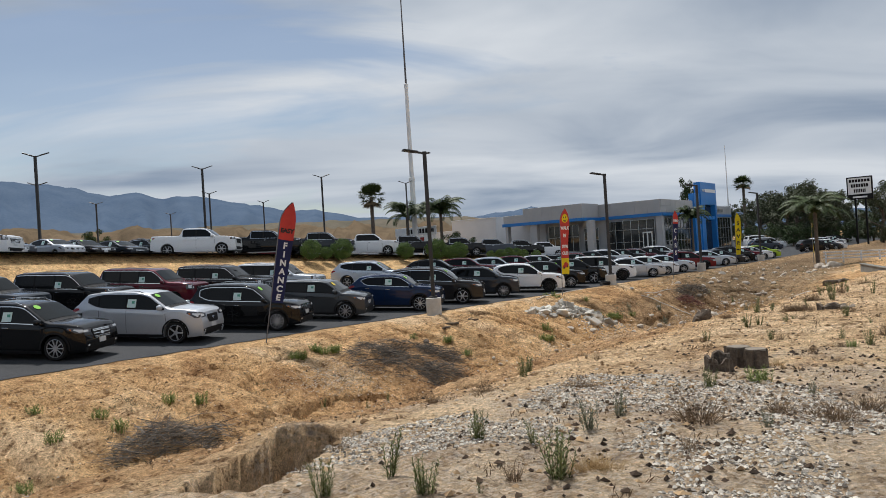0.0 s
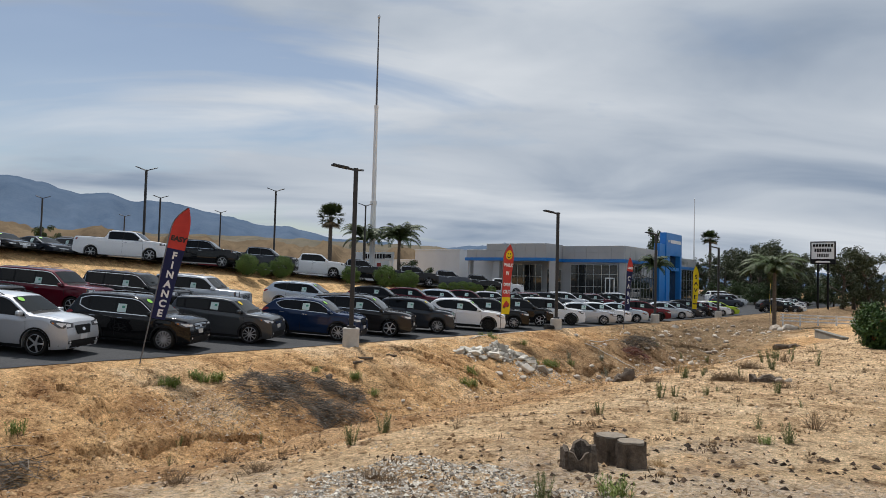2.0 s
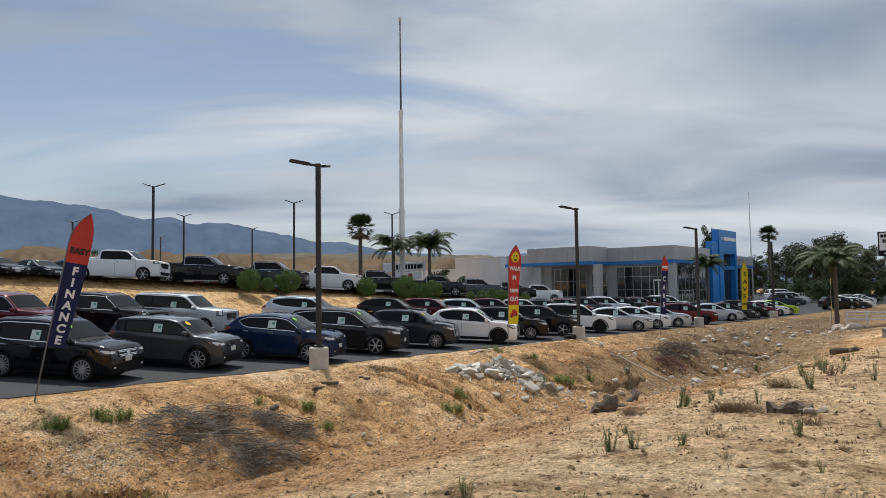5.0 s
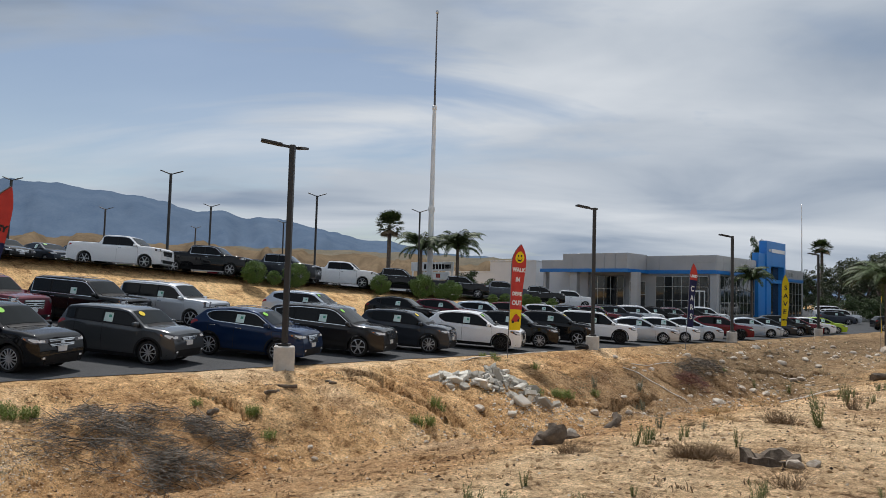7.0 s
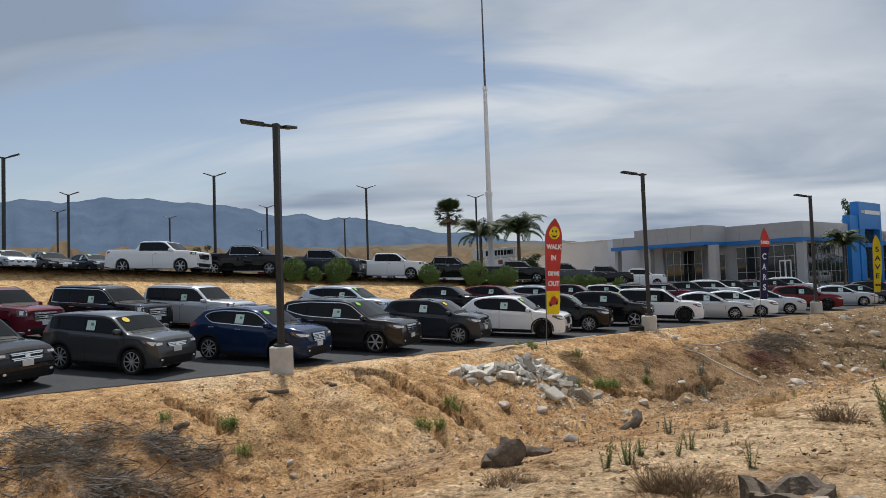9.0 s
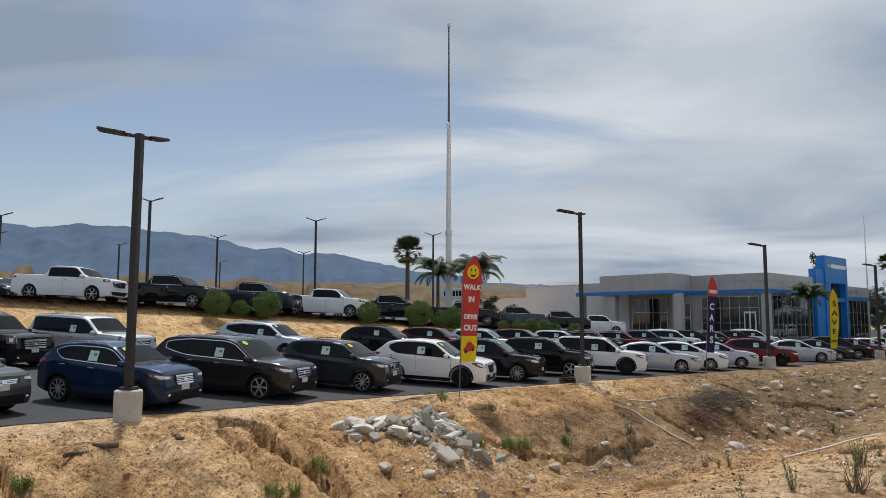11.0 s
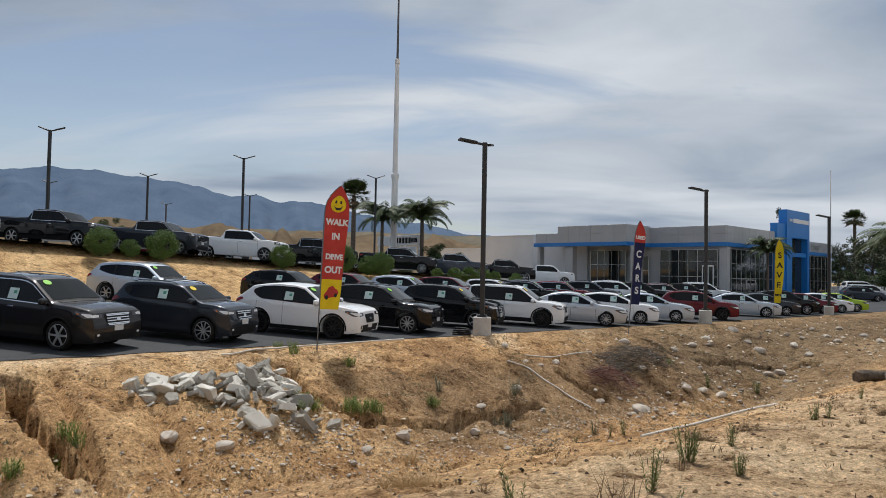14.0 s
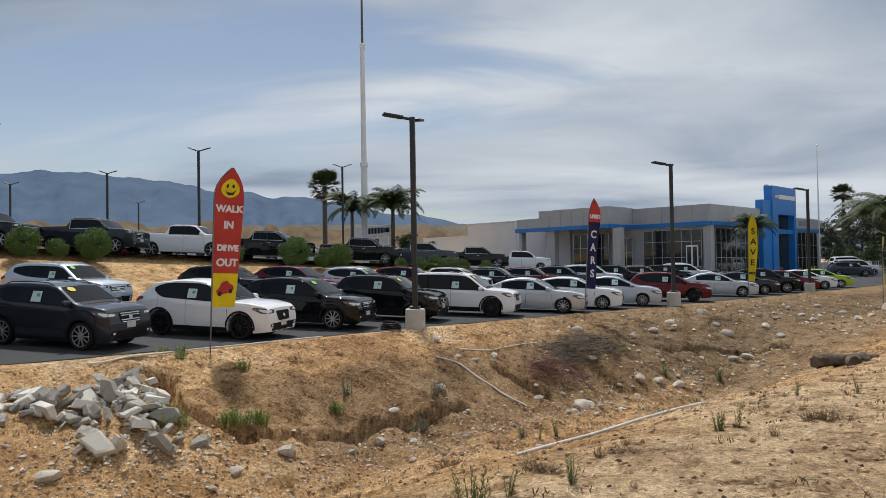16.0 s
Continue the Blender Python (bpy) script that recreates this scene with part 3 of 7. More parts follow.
PARTGREEN = plain("green_print", (0.06, 0.30, 0.20), 0.5)

SIDE_K = [0.0, 0.12, 0.35, 0.6, 0.86, 1.0]
SIDE_F = [0.935, 0.968, 0.995, 1.0, 0.985, 0.955]
CARS = {}


class Body:
    """The shape of a car from a few lengths; d is the distance back from the front bumper."""

    def __init__(self, sp):
        self.sp = sp
        g = sp.get
        L, H = sp["L"], sp["H"]
        self.L, self.H, self.W = L, H, sp["W"]
        self.gc, self.wr = g("gc", 0.20), g("wr", 0.36)
        self.df = g("fo", 0.92)
        self.dr = self.df + sp["wb"]
        nose, cowl, cowlz, ws = g("nose", 0.92), g("cowl", 1.25), g("cowlz", 1.08), g("ws", 1.98)
        self.cowl, self.ws = cowl, ws
        self.kind = g("kind", "suv")
        self.b0, self.b1 = g("belt", cowlz - 0.06) - 0.005, g("beltr", cowlz + 0.06) - (0.02 if self.kind == "suv" else 0.01)
        nose += 0.03 if self.kind == "pickup" else 0.06
        cowlz += 0.015
        k = [(0.0, nose - 0.11), (0.04, nose - 0.03), (0.13, nose + 0.005), (0.5 * cowl, nose + 0.74 * (cowlz - nose)), (cowl, cowlz), (ws, H - 0.07), (ws + 0.35, H - 0.015)]
        if self.kind == "pickup":
            ce = g("cab", 3.45)
            self.ce = ce
            k += [(ce - 0.45, H - 0.01), (ce - 0.16, H - 0.06), (ce, sp["bed"] + 0.02), (ce + 0.04, sp["bed"]), (L - 0.1, sp["bed"] + 0.01), (L, sp["bed"] - 0.02)]
        else:
            rr, rg, tz = g("rr", 0.42), g("rg", 0.10), g("tail", self.b1 + 0.02)
            k += [(0.5 * (ws + L - rr), H), (L - rr - 0.3, H - 0.6 * g("drop", 0.05)), (L - rr, H - 0.6 * g("drop", 0.05) - 0.05), (L - rg, tz), (L - 0.05, tz - 0.03), (L, tz - 0.12)]
        self.kd, self.kz = [a for a, _ in k], [b for _, b in k]

    def top(self, d):
        w = 0.05
        return sum(float(np.interp(d + o, self.kd, self.kz)) for o in (-w, 0, w)) / 3

    def belt(self, d):
        return self.b0 + (self.b1 - self.b0) * min(1, max(0, (d - self.cowl) / (self.L - self.cowl)))

    def plan(self, d):
        f = 1 - 0.14 * max(0.0, (1.0 - d) / 1.0) ** 2.4
        e = self.L - d
        return f - (0.06 if self.kind == "pickup" else 0.11) * max(0.0, (0.75 - e) / 0.75) ** 2.4

    def half(self, d, z):
        b = self.belt(d)
        w = self.W / 2 * self.plan(d)
        if z <= b:
            return w * float(np.interp((z - self.gc) / (b - self.gc), SIDE_K, SIDE_F))
        return w * (0.955 - self.sp.get("tumble", 0.19) * (z - b) / (self.H - b))

    def bottom(self, d):
        z = self.gc + 0.12 * max(0.0, 0.45 - d) + 0.25 * max(0.0, d - (self.L - 0.6))
        ra = self.wr + 0.055
        for c in (self.df, self.dr):
            if abs(d - c) < ra:
                z = max(z, self.wr + math.sqrt(ra * ra - (d - c) ** 2))
        return z

    def shift(self, d, z):
        """How far the nose and tail lean back at a height."""
        x = 0.0
        if d < 0.8:
            k = (1 - d / 0.8) ** 1.4
            x -= k * (max(0, 0.42 - z) * 0.25 + max(0, z - 0.62) * self.sp.get("rake", 0.26))
        e = self.L - d
        if e < 0.6:
            k = (1 - e / 0.6) ** 1.4
            x += k * (max(0, 0.45 - z) * 0.2 + max(0, z - 0.75) * 0.14)
        return x

    def mesh(self):
        ds = set(np.round(np.linspace(0, self.L, 46), 4))
        ds |= {0.02, 0.06, self.L - 0.02, self.L - 0.06}
        ra = self.wr + 0.055
        for c in (self.df, self.dr):
            ds = {d for d in ds if not (abs(d - c) < ra + 0.03)}
            ds |= {c + ra * math.cos(math.pi * k / 14) for k in range(15)}
            ds |= {c - ra - 0.004, c + ra + 0.004}
        bm = bmesh.new()
        rings = []
        for d in sorted(ds):
            T, zb = self.top(d), self.bottom(d)
            b = self.belt(d)
            hood = T < b + 0.10
            r = 0.035 if hood else 0.075
            bb = min(b, T - r - 0.02)
            te = max(T - r, bb + 0.01)
            zs = [zb + (bb - zb) * k for k in (0, 0.08, 0.2, 0.36, 0.54, 0.70, 0.80, 0.86, 0.92, 1)] + [bb + (te - bb) * k for k in (0.33, 0.66, 1)]
            prof = [(self.half(d, z), z) for z in zs]
            crease = self.sp.get("crease", 0.012)
            prof = [(y + crease * math.exp(-(((i - 7) / 1.1) ** 2)), z) for i, (y, z) in enumerate(prof)]
            ye = prof[-1][0]
            prof = [(0, zb), (prof[0][0] * 0.85, zb)] + prof + [(ye * 0.975, T - 0.45 * r), (ye * 0.91, T - 0.12 * r), (ye * 0.6, T + 0.005), (0, T + 0.018)]
            x = self.L / 2 - d
            ring = [bm.verts.new((x + self.shift(d, z), -y, z)) for y, z in prof]
            ring += [bm.verts.new((x + self.shift(d, z), y, z)) for y, z in prof[-2:0:-1]]
            rings.append(ring)
        n = len(rings[0])
        for a, c in zip(rings, rings[1:]):
            for k in range(n):
                bm.faces.new((a[k], c[k], c[(k + 1) % n], a[(k + 1) % n]))
        P = n // 2 + 1
        for ring in (rings[0], rings[-1]):
            for k in range(P - 1):
                q = []
                for v in (ring[k], ring[k + 1], ring[(n - k - 1) % n], ring[(n - k) % n]):
                    if v not in q:
                        q.append(v)
                bm.faces.new(q)
        bmesh.ops.recalc_face_normals(bm, faces=bm.faces)
        return bm


def lay(tree, poly, where, lift, cuts=3, thick=0.0):
    """A panel of the outline poly laid on the body. where maps (a, b) to the start and direction of a ray."""
    bm = bmesh.new()
    vs = [bm.verts.new((a, b, 0)) for a, b in poly]
    f = bm.faces.new(vs)
    bmesh.ops.triangulate(bm, faces=[f])
    if cuts:
        for _ in range(cuts):
            long_ = [e for e in bm.edges if e.calc_length() > 0.16]
            if not long_:
                break
            bmesh.ops.subdivide_edges(bm, edges=long_, cuts=1)
            bmesh.ops.triangulate(bm, faces=bm.faces)
    dead = []
    out = None
    for v in bm.verts:
        o, d = where(v.co.x, v.co.y)
        hit, nrm, _, _ = tree.ray_cast(Vector(o), Vector(d))
        if hit is None:
            dead.append(v)
        else:
            v.co = hit - Vector(d).normalized() * lift * 0.5 + nrm * lift * 0.5 * (1 if nrm.dot(Vector(d)) < 0 else -1)
            out = Vector(d)
    if dead:
        bmesh.ops.delete(bm, geom=dead, context="VERTS")
    bmesh.ops.recalc_face_normals(bm, faces=bm.faces)
    if out is not None and bm.faces and sum(f.normal.dot(out) * f.calc_area() for f in bm.faces) > 0:
        bmesh.ops.reverse_faces(bm, faces=bm.faces)
    return bm


def oval(cx, cy, rx, ry, n=16):
    return [(cx + rx * math.cos(2 * math.pi * k / n), cy + ry * math.sin(2 * math.pi * k / n)) for k in range(n)]


def wheel_meshes(r, dark, spokes):
    key = ("wheel", r, dark, spokes)
    if key in CARS:
        return CARS[key]
    hw = 0.115
    t = lathe(bmesh.new(), [(r * 0.75, -hw + 0.01), (r * 0.79, -hw), (r * 0.93, -hw), (r * 0.97, -hw + 0.02), (r, -hw + 0.05), (r, hw - 0.05), (r * 0.97, hw - 0.02), (r * 0.9, hw), (r * 0.75, hw)], 36, "y", False)
    tyre = mesh_of("tyre", t, TYRE, 40)
    b = lathe(bmesh.new(), [(r * 0.76, -hw + 0.012), (r * 0.725, -hw + 0.006), (r * 0.70, -hw + 0.03), (r * 0.68, -hw + 0.10), (0.01, -hw + 0.105)], 32, "y", False)
    for f in b.faces:
        f.material_index = 1 if f.calc_center_median().y > -hw + 0.06 else 0
    back = len(b.faces)
    for k in range(spokes):
        a = 2 * math.pi * k / spokes
        wd = 0.030 if spokes > 6 else 0.05
        box(b, 0.03, r * 0.715, -hw + 0.012, -hw + 0.045, -wd / 2, wd / 2, 0.006, Matrix.Rotation(a, 4, "Y"))
    lathe(b, [(0.06, -hw + 0.008), (0.065, -hw + 0.02), (0.07, -hw + 0.06)], 14, "y")
    rim = mesh_of("rim", b, [RIMDARK if dark else RIM, BLACK], 35)
    CARS[key] = (tyre, rim)
    return CARS[key]


def build_car(name, sp, colour, label, category):
    """A parked car: body, glass, lights, trim and wheels; its origin is on the ground in its middle and it faces +x."""
    B = Body(sp)
    L, W, H = B.L, B.W, B.H
    g = sp.get
    e = thing(name, 0, 0, 0)
    tagged(e, label, category)
    bm = B.mesh()
    tree = BVHTree.FromBMesh(bm)
    body = part("body", bm, PAINT[colour], e, smooth=32)

    def side(sg):
        return lambda a, b: ((L / 2 - a, sg * 3, b), (0, -sg, 0))

    def front(a, b):
        return (4, a, b), (-1, 0, 0)

    def rear(a, b):
        return (-5, a, b), (1, 0, 0)

    def above(a, b):
        return (L / 2 - a, b, 4), (0, 0, -1)

    def diag(sg):
        q = math.sqrt(0.5)
        return lambda a, b: ((L / 2 - 0.3 + 2 - a * q, sg * (W / 2 - 0.28 + 2 + a * q), b), (-1, -sg, 0))

    # glass along both sides
    pillar_b = g("bp", B.cowl + 1.45)
    pillar_c = g("cp", pillar_b + 0.98)
    last = g("gend", (B.ce - 0.2) if B.kind == "pickup" else L - g("rr", 0.42) - (0.10 if B.kind != "sedan" else -0.12))
    first_d = next(d for d in np.arange(B.cowl, B.ws + 0.6, 0.01) if B.top(d) > B.belt(d) + 0.14)
    for sg in (-1, 1):
        def strip(d0, d1, lo, hi, n=8):
            def sweep(d):
                if B.kind != "suv" or g("tumble", 0.19) < 0.175:
                    return 0.0
                return max(0.0, (d - pillar_c + 0.25) / (last - pillar_c + 0.25)) ** 2
            low = [(d, B.belt(d) + lo + 0.15 * sweep(d)) for d in np.linspace(d0, d1, n)]
            high = [(d, max(B.belt(d) + lo + 0.15 * sweep(d) + 0.015, min(B.top(d), H - 0.02) - hi - 0.06 * sweep(d))) for d in np.linspace(d1, d0, n)]
            return low + high
        tail_cut = g("tailcut", 0.12)
        trim = part("window_trim", lay(tree, strip(first_d - 0.02, last + 0.03, 0.005, 0.075, 16), side(sg), 0.006, 4), CHROME if g("chrome") else BLACK, e, smooth=40)
        if g("chrome"):
            part("window_frame", lay(tree, strip(first_d + 0.06, last, 0.03, 0.10, 16), side(sg), 0.010, 4), BLACK, e, smooth=40)
        cuts_ = [(first_d + 0.05, pillar_b - 0.04)]
        if last > pillar_b + 0.3:
            cuts_.append((pillar_b + 0.04, min(pillar_c - 0.04, last - 0.03)))
        if last > pillar_c + 0.25:
            cuts_.append((pillar_c + 0.04, last - 0.04))
        for d0, d1 in cuts_:
            part("side_window", lay(tree, strip(d0, d1, 0.035, 0.11, 6), side(sg), 0.014, 4), CARGLASS, e, smooth=40)
        # shut lines and handles
        doors = [first_d - 0.05, pillar_b, pillar_c] if last > pillar_b + 0.3 else [first_d - 0.05, pillar_b]
        for d in doors:
            d2 = d - 0.06 if d == doors[0] else d
            zlo = max(B.gc + 0.16, B.bottom(d) + 0.03)
            if zlo < B.belt(d) - 0.1:
                part("door_gap", lay(tree, [(d2 - 0.006, zlo), (d2 + 0.006, zlo), (d + 0.006, B.belt(d)), (d - 0.006, B.belt(d))], side(sg), 0.003, 3), BLACK, e)
        for d in doors[1:]:
            zh = B.belt(d) - 0.13
            hit, _, _, _ = tree.ray_cast(Vector((L / 2 - d + 0.17, sg * 3, zh)), Vector((0, -sg, 0)))
            if hit:
                part("door_handle", cube(hit.x - 0.10, hit.x + 0.10, hit.y - 0.022, hit.y + 0.022, zh - 0.015, zh + 0.018, 0.01), CHROME if g("chrome") else PAINT[colour], e)
        # lower cladding and arches
        ra = B.wr + 0.055
        if g("clad", 0.10) > 0.0:
            c = g("clad", 0.10)
            a0, a1 = B.df + ra + 0.01, B.dr - ra - 0.01
            part("rocker_cladding", lay(tree, [(a0, B.gc + 0.005), (a1, B.gc + 0.005), (a1, B.gc + c), (a0, B.gc + c)], side(sg), 0.010, 4), BLACK, e)
        if g("clad", 0.10) > 0.05:
            for c0 in (B.df, B.dr):
                arc = [(c0 + (ra + w_) * math.cos(a), B.wr + (ra + w_) * math.sin(a)) for w_, angs in ((0.006, np.linspace(-0.15, math.pi + 0.15, 18)), (0.062, np.linspace(math.pi + 0.15, -0.15, 18))) for a in angs]
                part("arch_cladding", lay(tree, arc, side(sg), 0.010, 1), BLACK, e)
        # mirror
        md = first_d + 0.12
        mz = B.belt(md) + 0.08
        my = sg * (B.half(md, mz) + 0.10)
        bm = box(bmesh.new(), L / 2 - md - 0.06, L / 2 - md + 0.09, my - 0.11, my + 0.11, mz - 0.07, mz + 0.09, 0.05)
        box(bm, L / 2 - md - 0.02, L / 2 - md + 0.04, min(my, sg * B.half(md, mz)) , max(my, sg * B.half(md, mz)), mz - 0.07, mz - 0.03, 0.01)
        part("mirror", bm, CHROME if g("chrome_mirror") else (BLACK if g("black_mirror") else PAINT[colour]), e, smooth=50)
        # headlight, tail light
        hz = g("lampz", g("nose", 0.92) - 0.085)
        hh = g("lamph", 0.085) * 1.15
        hw = g("lampw", 0.34)
        poly = [(-hw * 0.85, hz - hh * 0.6), (hw * 0.35, hz - hh * 0.7), (hw, hz + hh * 0.5), (hw * 0.92, hz + hh), (0, hz + hh * 0.8), (-hw * 0.85, hz + hh * 0.35)]
        if g("boxlamp"):
            poly = [(-hw * 0.7, hz - hh), (hw * 0.8, hz - hh), (hw * 0.8, hz + hh), (-hw * 0.7, hz + hh)]
        hl = part("headlight", lay(tree, poly, diag(sg), 0.014, 3), LAMPIN, e, smooth=50)
        inner = [(a * 0.62 - 0.02, hz + (b - hz) * 0.55) for a, b in poly]
        part("lens", lay(tree, inner, diag(sg), 0.022, 3), LAMP, hl)
        part("indicator", lay(tree, [(hw * 0.68, hz + hh * 0.1), (hw * 0.82, hz + hh * 0.25), (hw * 0.85, hz + hh * 0.6), (hw * 0.7, hz + hh * 0.5)], diag(sg), 0.026, 2), AMBER, hl)
        tz0 = B.belt(L) - 0.10
        td = L - 0.05
        part("tail_light", lay(tree, [(td - 0.30, tz0 + 0.02), (td, tz0 - 0.10), (td, tz0 + 0.08), (td - 0.25, tz0 + 0.07)], side(sg), 0.012, 3), REDLAMP, e, smooth=50)
        # fog lamp recess
        fy = sg * W * 0.36
        part("fog_lamp", lay(tree, [(fy - 0.10, B.gc + 0.20), (fy + 0.10, B.gc + 0.20), (fy + 0.09, B.gc + 0.30), (fy - 0.09, B.gc + 0.28)], front, 0.010, 2), BLACK, e)
        part("fog_lens", lay(tree, oval(fy, B.gc + 0.245, 0.05, 0.03, 12), front, 0.018, 0), LAMP, e)
        if g("rails", True):
            pts = []
            for d in np.linspace(B.ws + 0.15, L - g("rr", 0.42) - 0.25, 9):
                pts.append((L / 2 - d, sg * B.half(d, H - 0.10) * 0.90, B.top(d) + 0.032))
            pts[0] = (pts[0][0], pts[0][1], pts[0][2] - 0.05)
            pts[-1] = (pts[-1][0], pts[-1][1], pts[-1][2] - 0.05)
            part("roof_rail", tube(bmesh.new(), pts, 0.013, 6), CHROME if g("chrome") else BLACK, e, smooth=40)
        # wheels
        tyre, rim = wheel_meshes(B.wr, g("darkrim", False), g("spokes", 10))
        for c0 in (B.df, B.dr):
            w_ = part("wheel", tyre, None, e)
            yy = sg * (W / 2 - 0.115 - 0.025)
            w_.matrix_local = pose(L / 2 - c0, yy, B.wr, 0, 0, 0 if sg < 0 else 180)
            part("rim", rim, None, w_)

    # shut lines of the bonnet
    for sg in (-1, 1):
        dl = np.linspace(0.34, B.cowl - 0.05, 5)
        part("bonnet_gap", lay(tree, [(d, sg * (W * 0.375 + 0.02 * d)) for d in dl] + [(d, sg * (W * 0.375 + 0.02 * d + 0.012)) for d in dl[::-1]], above, 0.003, 2), BLACK, e)
    # windscreen and rear glass
    def across(d, k):
        return B.half(d, B.top(d) - 0.05) * k
    ds = np.linspace(B.cowl + 0.10, B.ws - 0.03, 6)
    part("windscreen", lay(tree, [(d, -across(d, 0.88)) for d in ds] + [(d, across(d, 0.88)) for d in ds[::-1]], above, 0.010, 4), SCREEN, e, smooth=40)
    part("wiper_cowl", lay(tree, [(B.cowl - 0.04, -W * 0.36), (B.cowl - 0.04, W * 0.36), (B.cowl + 0.09, W * 0.35), (B.cowl + 0.09, -W * 0.35)], above, 0.008, 4), BLACK, e)
    hm = 0.5 * (ds[0] + ds[-1])
    if B.kind == "sedan":
        dr_ = np.linspace(L - g("rr", 1.3) + 0.05, L - g("rg", 0.6) - 0.08, 5)
        part("rear_window", lay(tree, [(d, -across(d, 0.86)) for d in dr_] + [(d, across(d, 0.86)) for d in dr_[::-1]], above, 0.010, 4), CARGLASS, e, smooth=40)
    elif B.kind == "pickup":
        z0, z1 = sp["bed"] + 0.12, H - 0.14
        # flat black sheet in place of the open bed and its dark inside
        hole = cube(-L / 2 + 0.12, L / 2 - B.ce - 0.08, -W / 2 * 0.80, W / 2 * 0.80, sp["bed"] + 0.008, sp["bed"] + 0.024, 0.004)
        part("bed_cover", hole, BLACK, e)
    else:
        z0, z1 = B.b1 + 0.09, H - 0.16
        part("rear_window", lay(tree, [(-W * 0.34, z0), (W * 0.34, z0), (W * 0.30, z1), (-W * 0.30, z1)], rear, 0.012, 4), CARGLASS, e, smooth=40)
    # face
    nz = g("nose", 0.92)
    gz0, gz1, gw = g("grille", (nz - 0.34, nz - 0.10, 0.42))
    gr = part("grille", lay(tree, [(-gw * 0.8, gz0), (gw * 0.8, gz0), (gw, gz1 - 0.04), (gw * 0.9, gz1), (-gw * 0.9, gz1), (-gw, gz1 - 0.04)], front, 0.012, 3), BLACK, e)
    for k in range(g("bars", 3)):
        zz = gz0 + (gz1 - gz0) * (k + 0.5) / g("bars", 3)
        part("bar", lay(tree, [(-gw * 0.86, zz - 0.012), (gw * 0.86, zz - 0.012), (gw * 0.86, zz + 0.012), (-gw * 0.86, zz + 0.012)], front, 0.026, 3), g("barmat", CHROME), gr)
    if g("barmat", CHROME) == CHROME:
        for lo_z, hi_z, k0, k1 in ((gz1 - 0.015, gz1 + 0.012, 0.9, 0.9), (gz0 - 0.012, gz0 + 0.012, 0.8, 0.8)):
            part("surround", lay(tree, [(-gw * k0, lo_z), (gw * k0, lo_z), (gw * k1, hi_z), (-gw * k1, hi_z)], front, 0.03, 3), CHROME, gr)
    part("badge", lay(tree, oval(0, 0.5 * (gz0 + gz1), 0.075, 0.05, 12), front, 0.036, 0), CHROME, gr)
    part("lower_intake", lay(tree, [(-W * 0.30, B.gc + 0.10), (W * 0.30, B.gc + 0.10), (W * 0.35, B.gc + 0.30), (-W * 0.35, B.gc + 0.30)], front, 0.010, 3), BLACK, e)
    if g("clad", 0.10) > 0.05:
        part("lower_bumper", lay(tree, [(-W * 0.44, B.gc + 0.015), (W * 0.44, B.gc + 0.015), (W * 0.45, B.gc + 0.15), (-W * 0.45, B.gc + 0.15)], front, 0.013, 3), BLACK, e)
    hit, _, _, _ = tree.ray_cast(Vector((4, 0, gz0 - 0.08)), Vector((-1, 0, 0)))
    if hit:
        part("number_plate", cube(hit.x - 0.02, hit.x + 0.022, -0.155, 0.155, gz0 - 0.16, gz0 - 0.02, 0.006), PLATE, e)
    # sale sheet in the window and number sticker on the screen
    if g("sheet", True):
        dz = pillar_b - 0.22
        zb = B.belt(dz) + 0.06
        sh = part("window_sheet", lay(tree, [(dz - 0.12, zb), (dz + 0.19, zb), (dz + 0.18, zb + 0.27), (dz - 0.12, zb + 0.27)], side(-1), 0.030, 2), PAPER, e)
        part("print", lay(tree, [(dz - 0.07, zb + 0.13), (dz + 0.03, zb + 0.13), (dz + 0.03, zb + 0.21), (dz - 0.07, zb + 0.21)], side(-1), 0.036, 1), PARTGREEN, sh)
    if g("sticker"):
        dd = B.ws - 0.16
        part("sticker", lay(tree, oval(dd, -W * 0.24, 0.085, 0.12, 14), above, 0.028, 1), YELLOW if g("sticker") == "y" else LIME, e, "number sticker on the windscreen")
    return e


def repaint(e, colour, label):
    """Another colour on a copy of a car."""
    for o in e.children:
        for sl in o.material_slots:
            if sl.material and sl.material.name.endswith("_car_paint"):
                sl.link = "OBJECT"
                sl.material = PAINT[colour]
    e["label"] = label
    return e


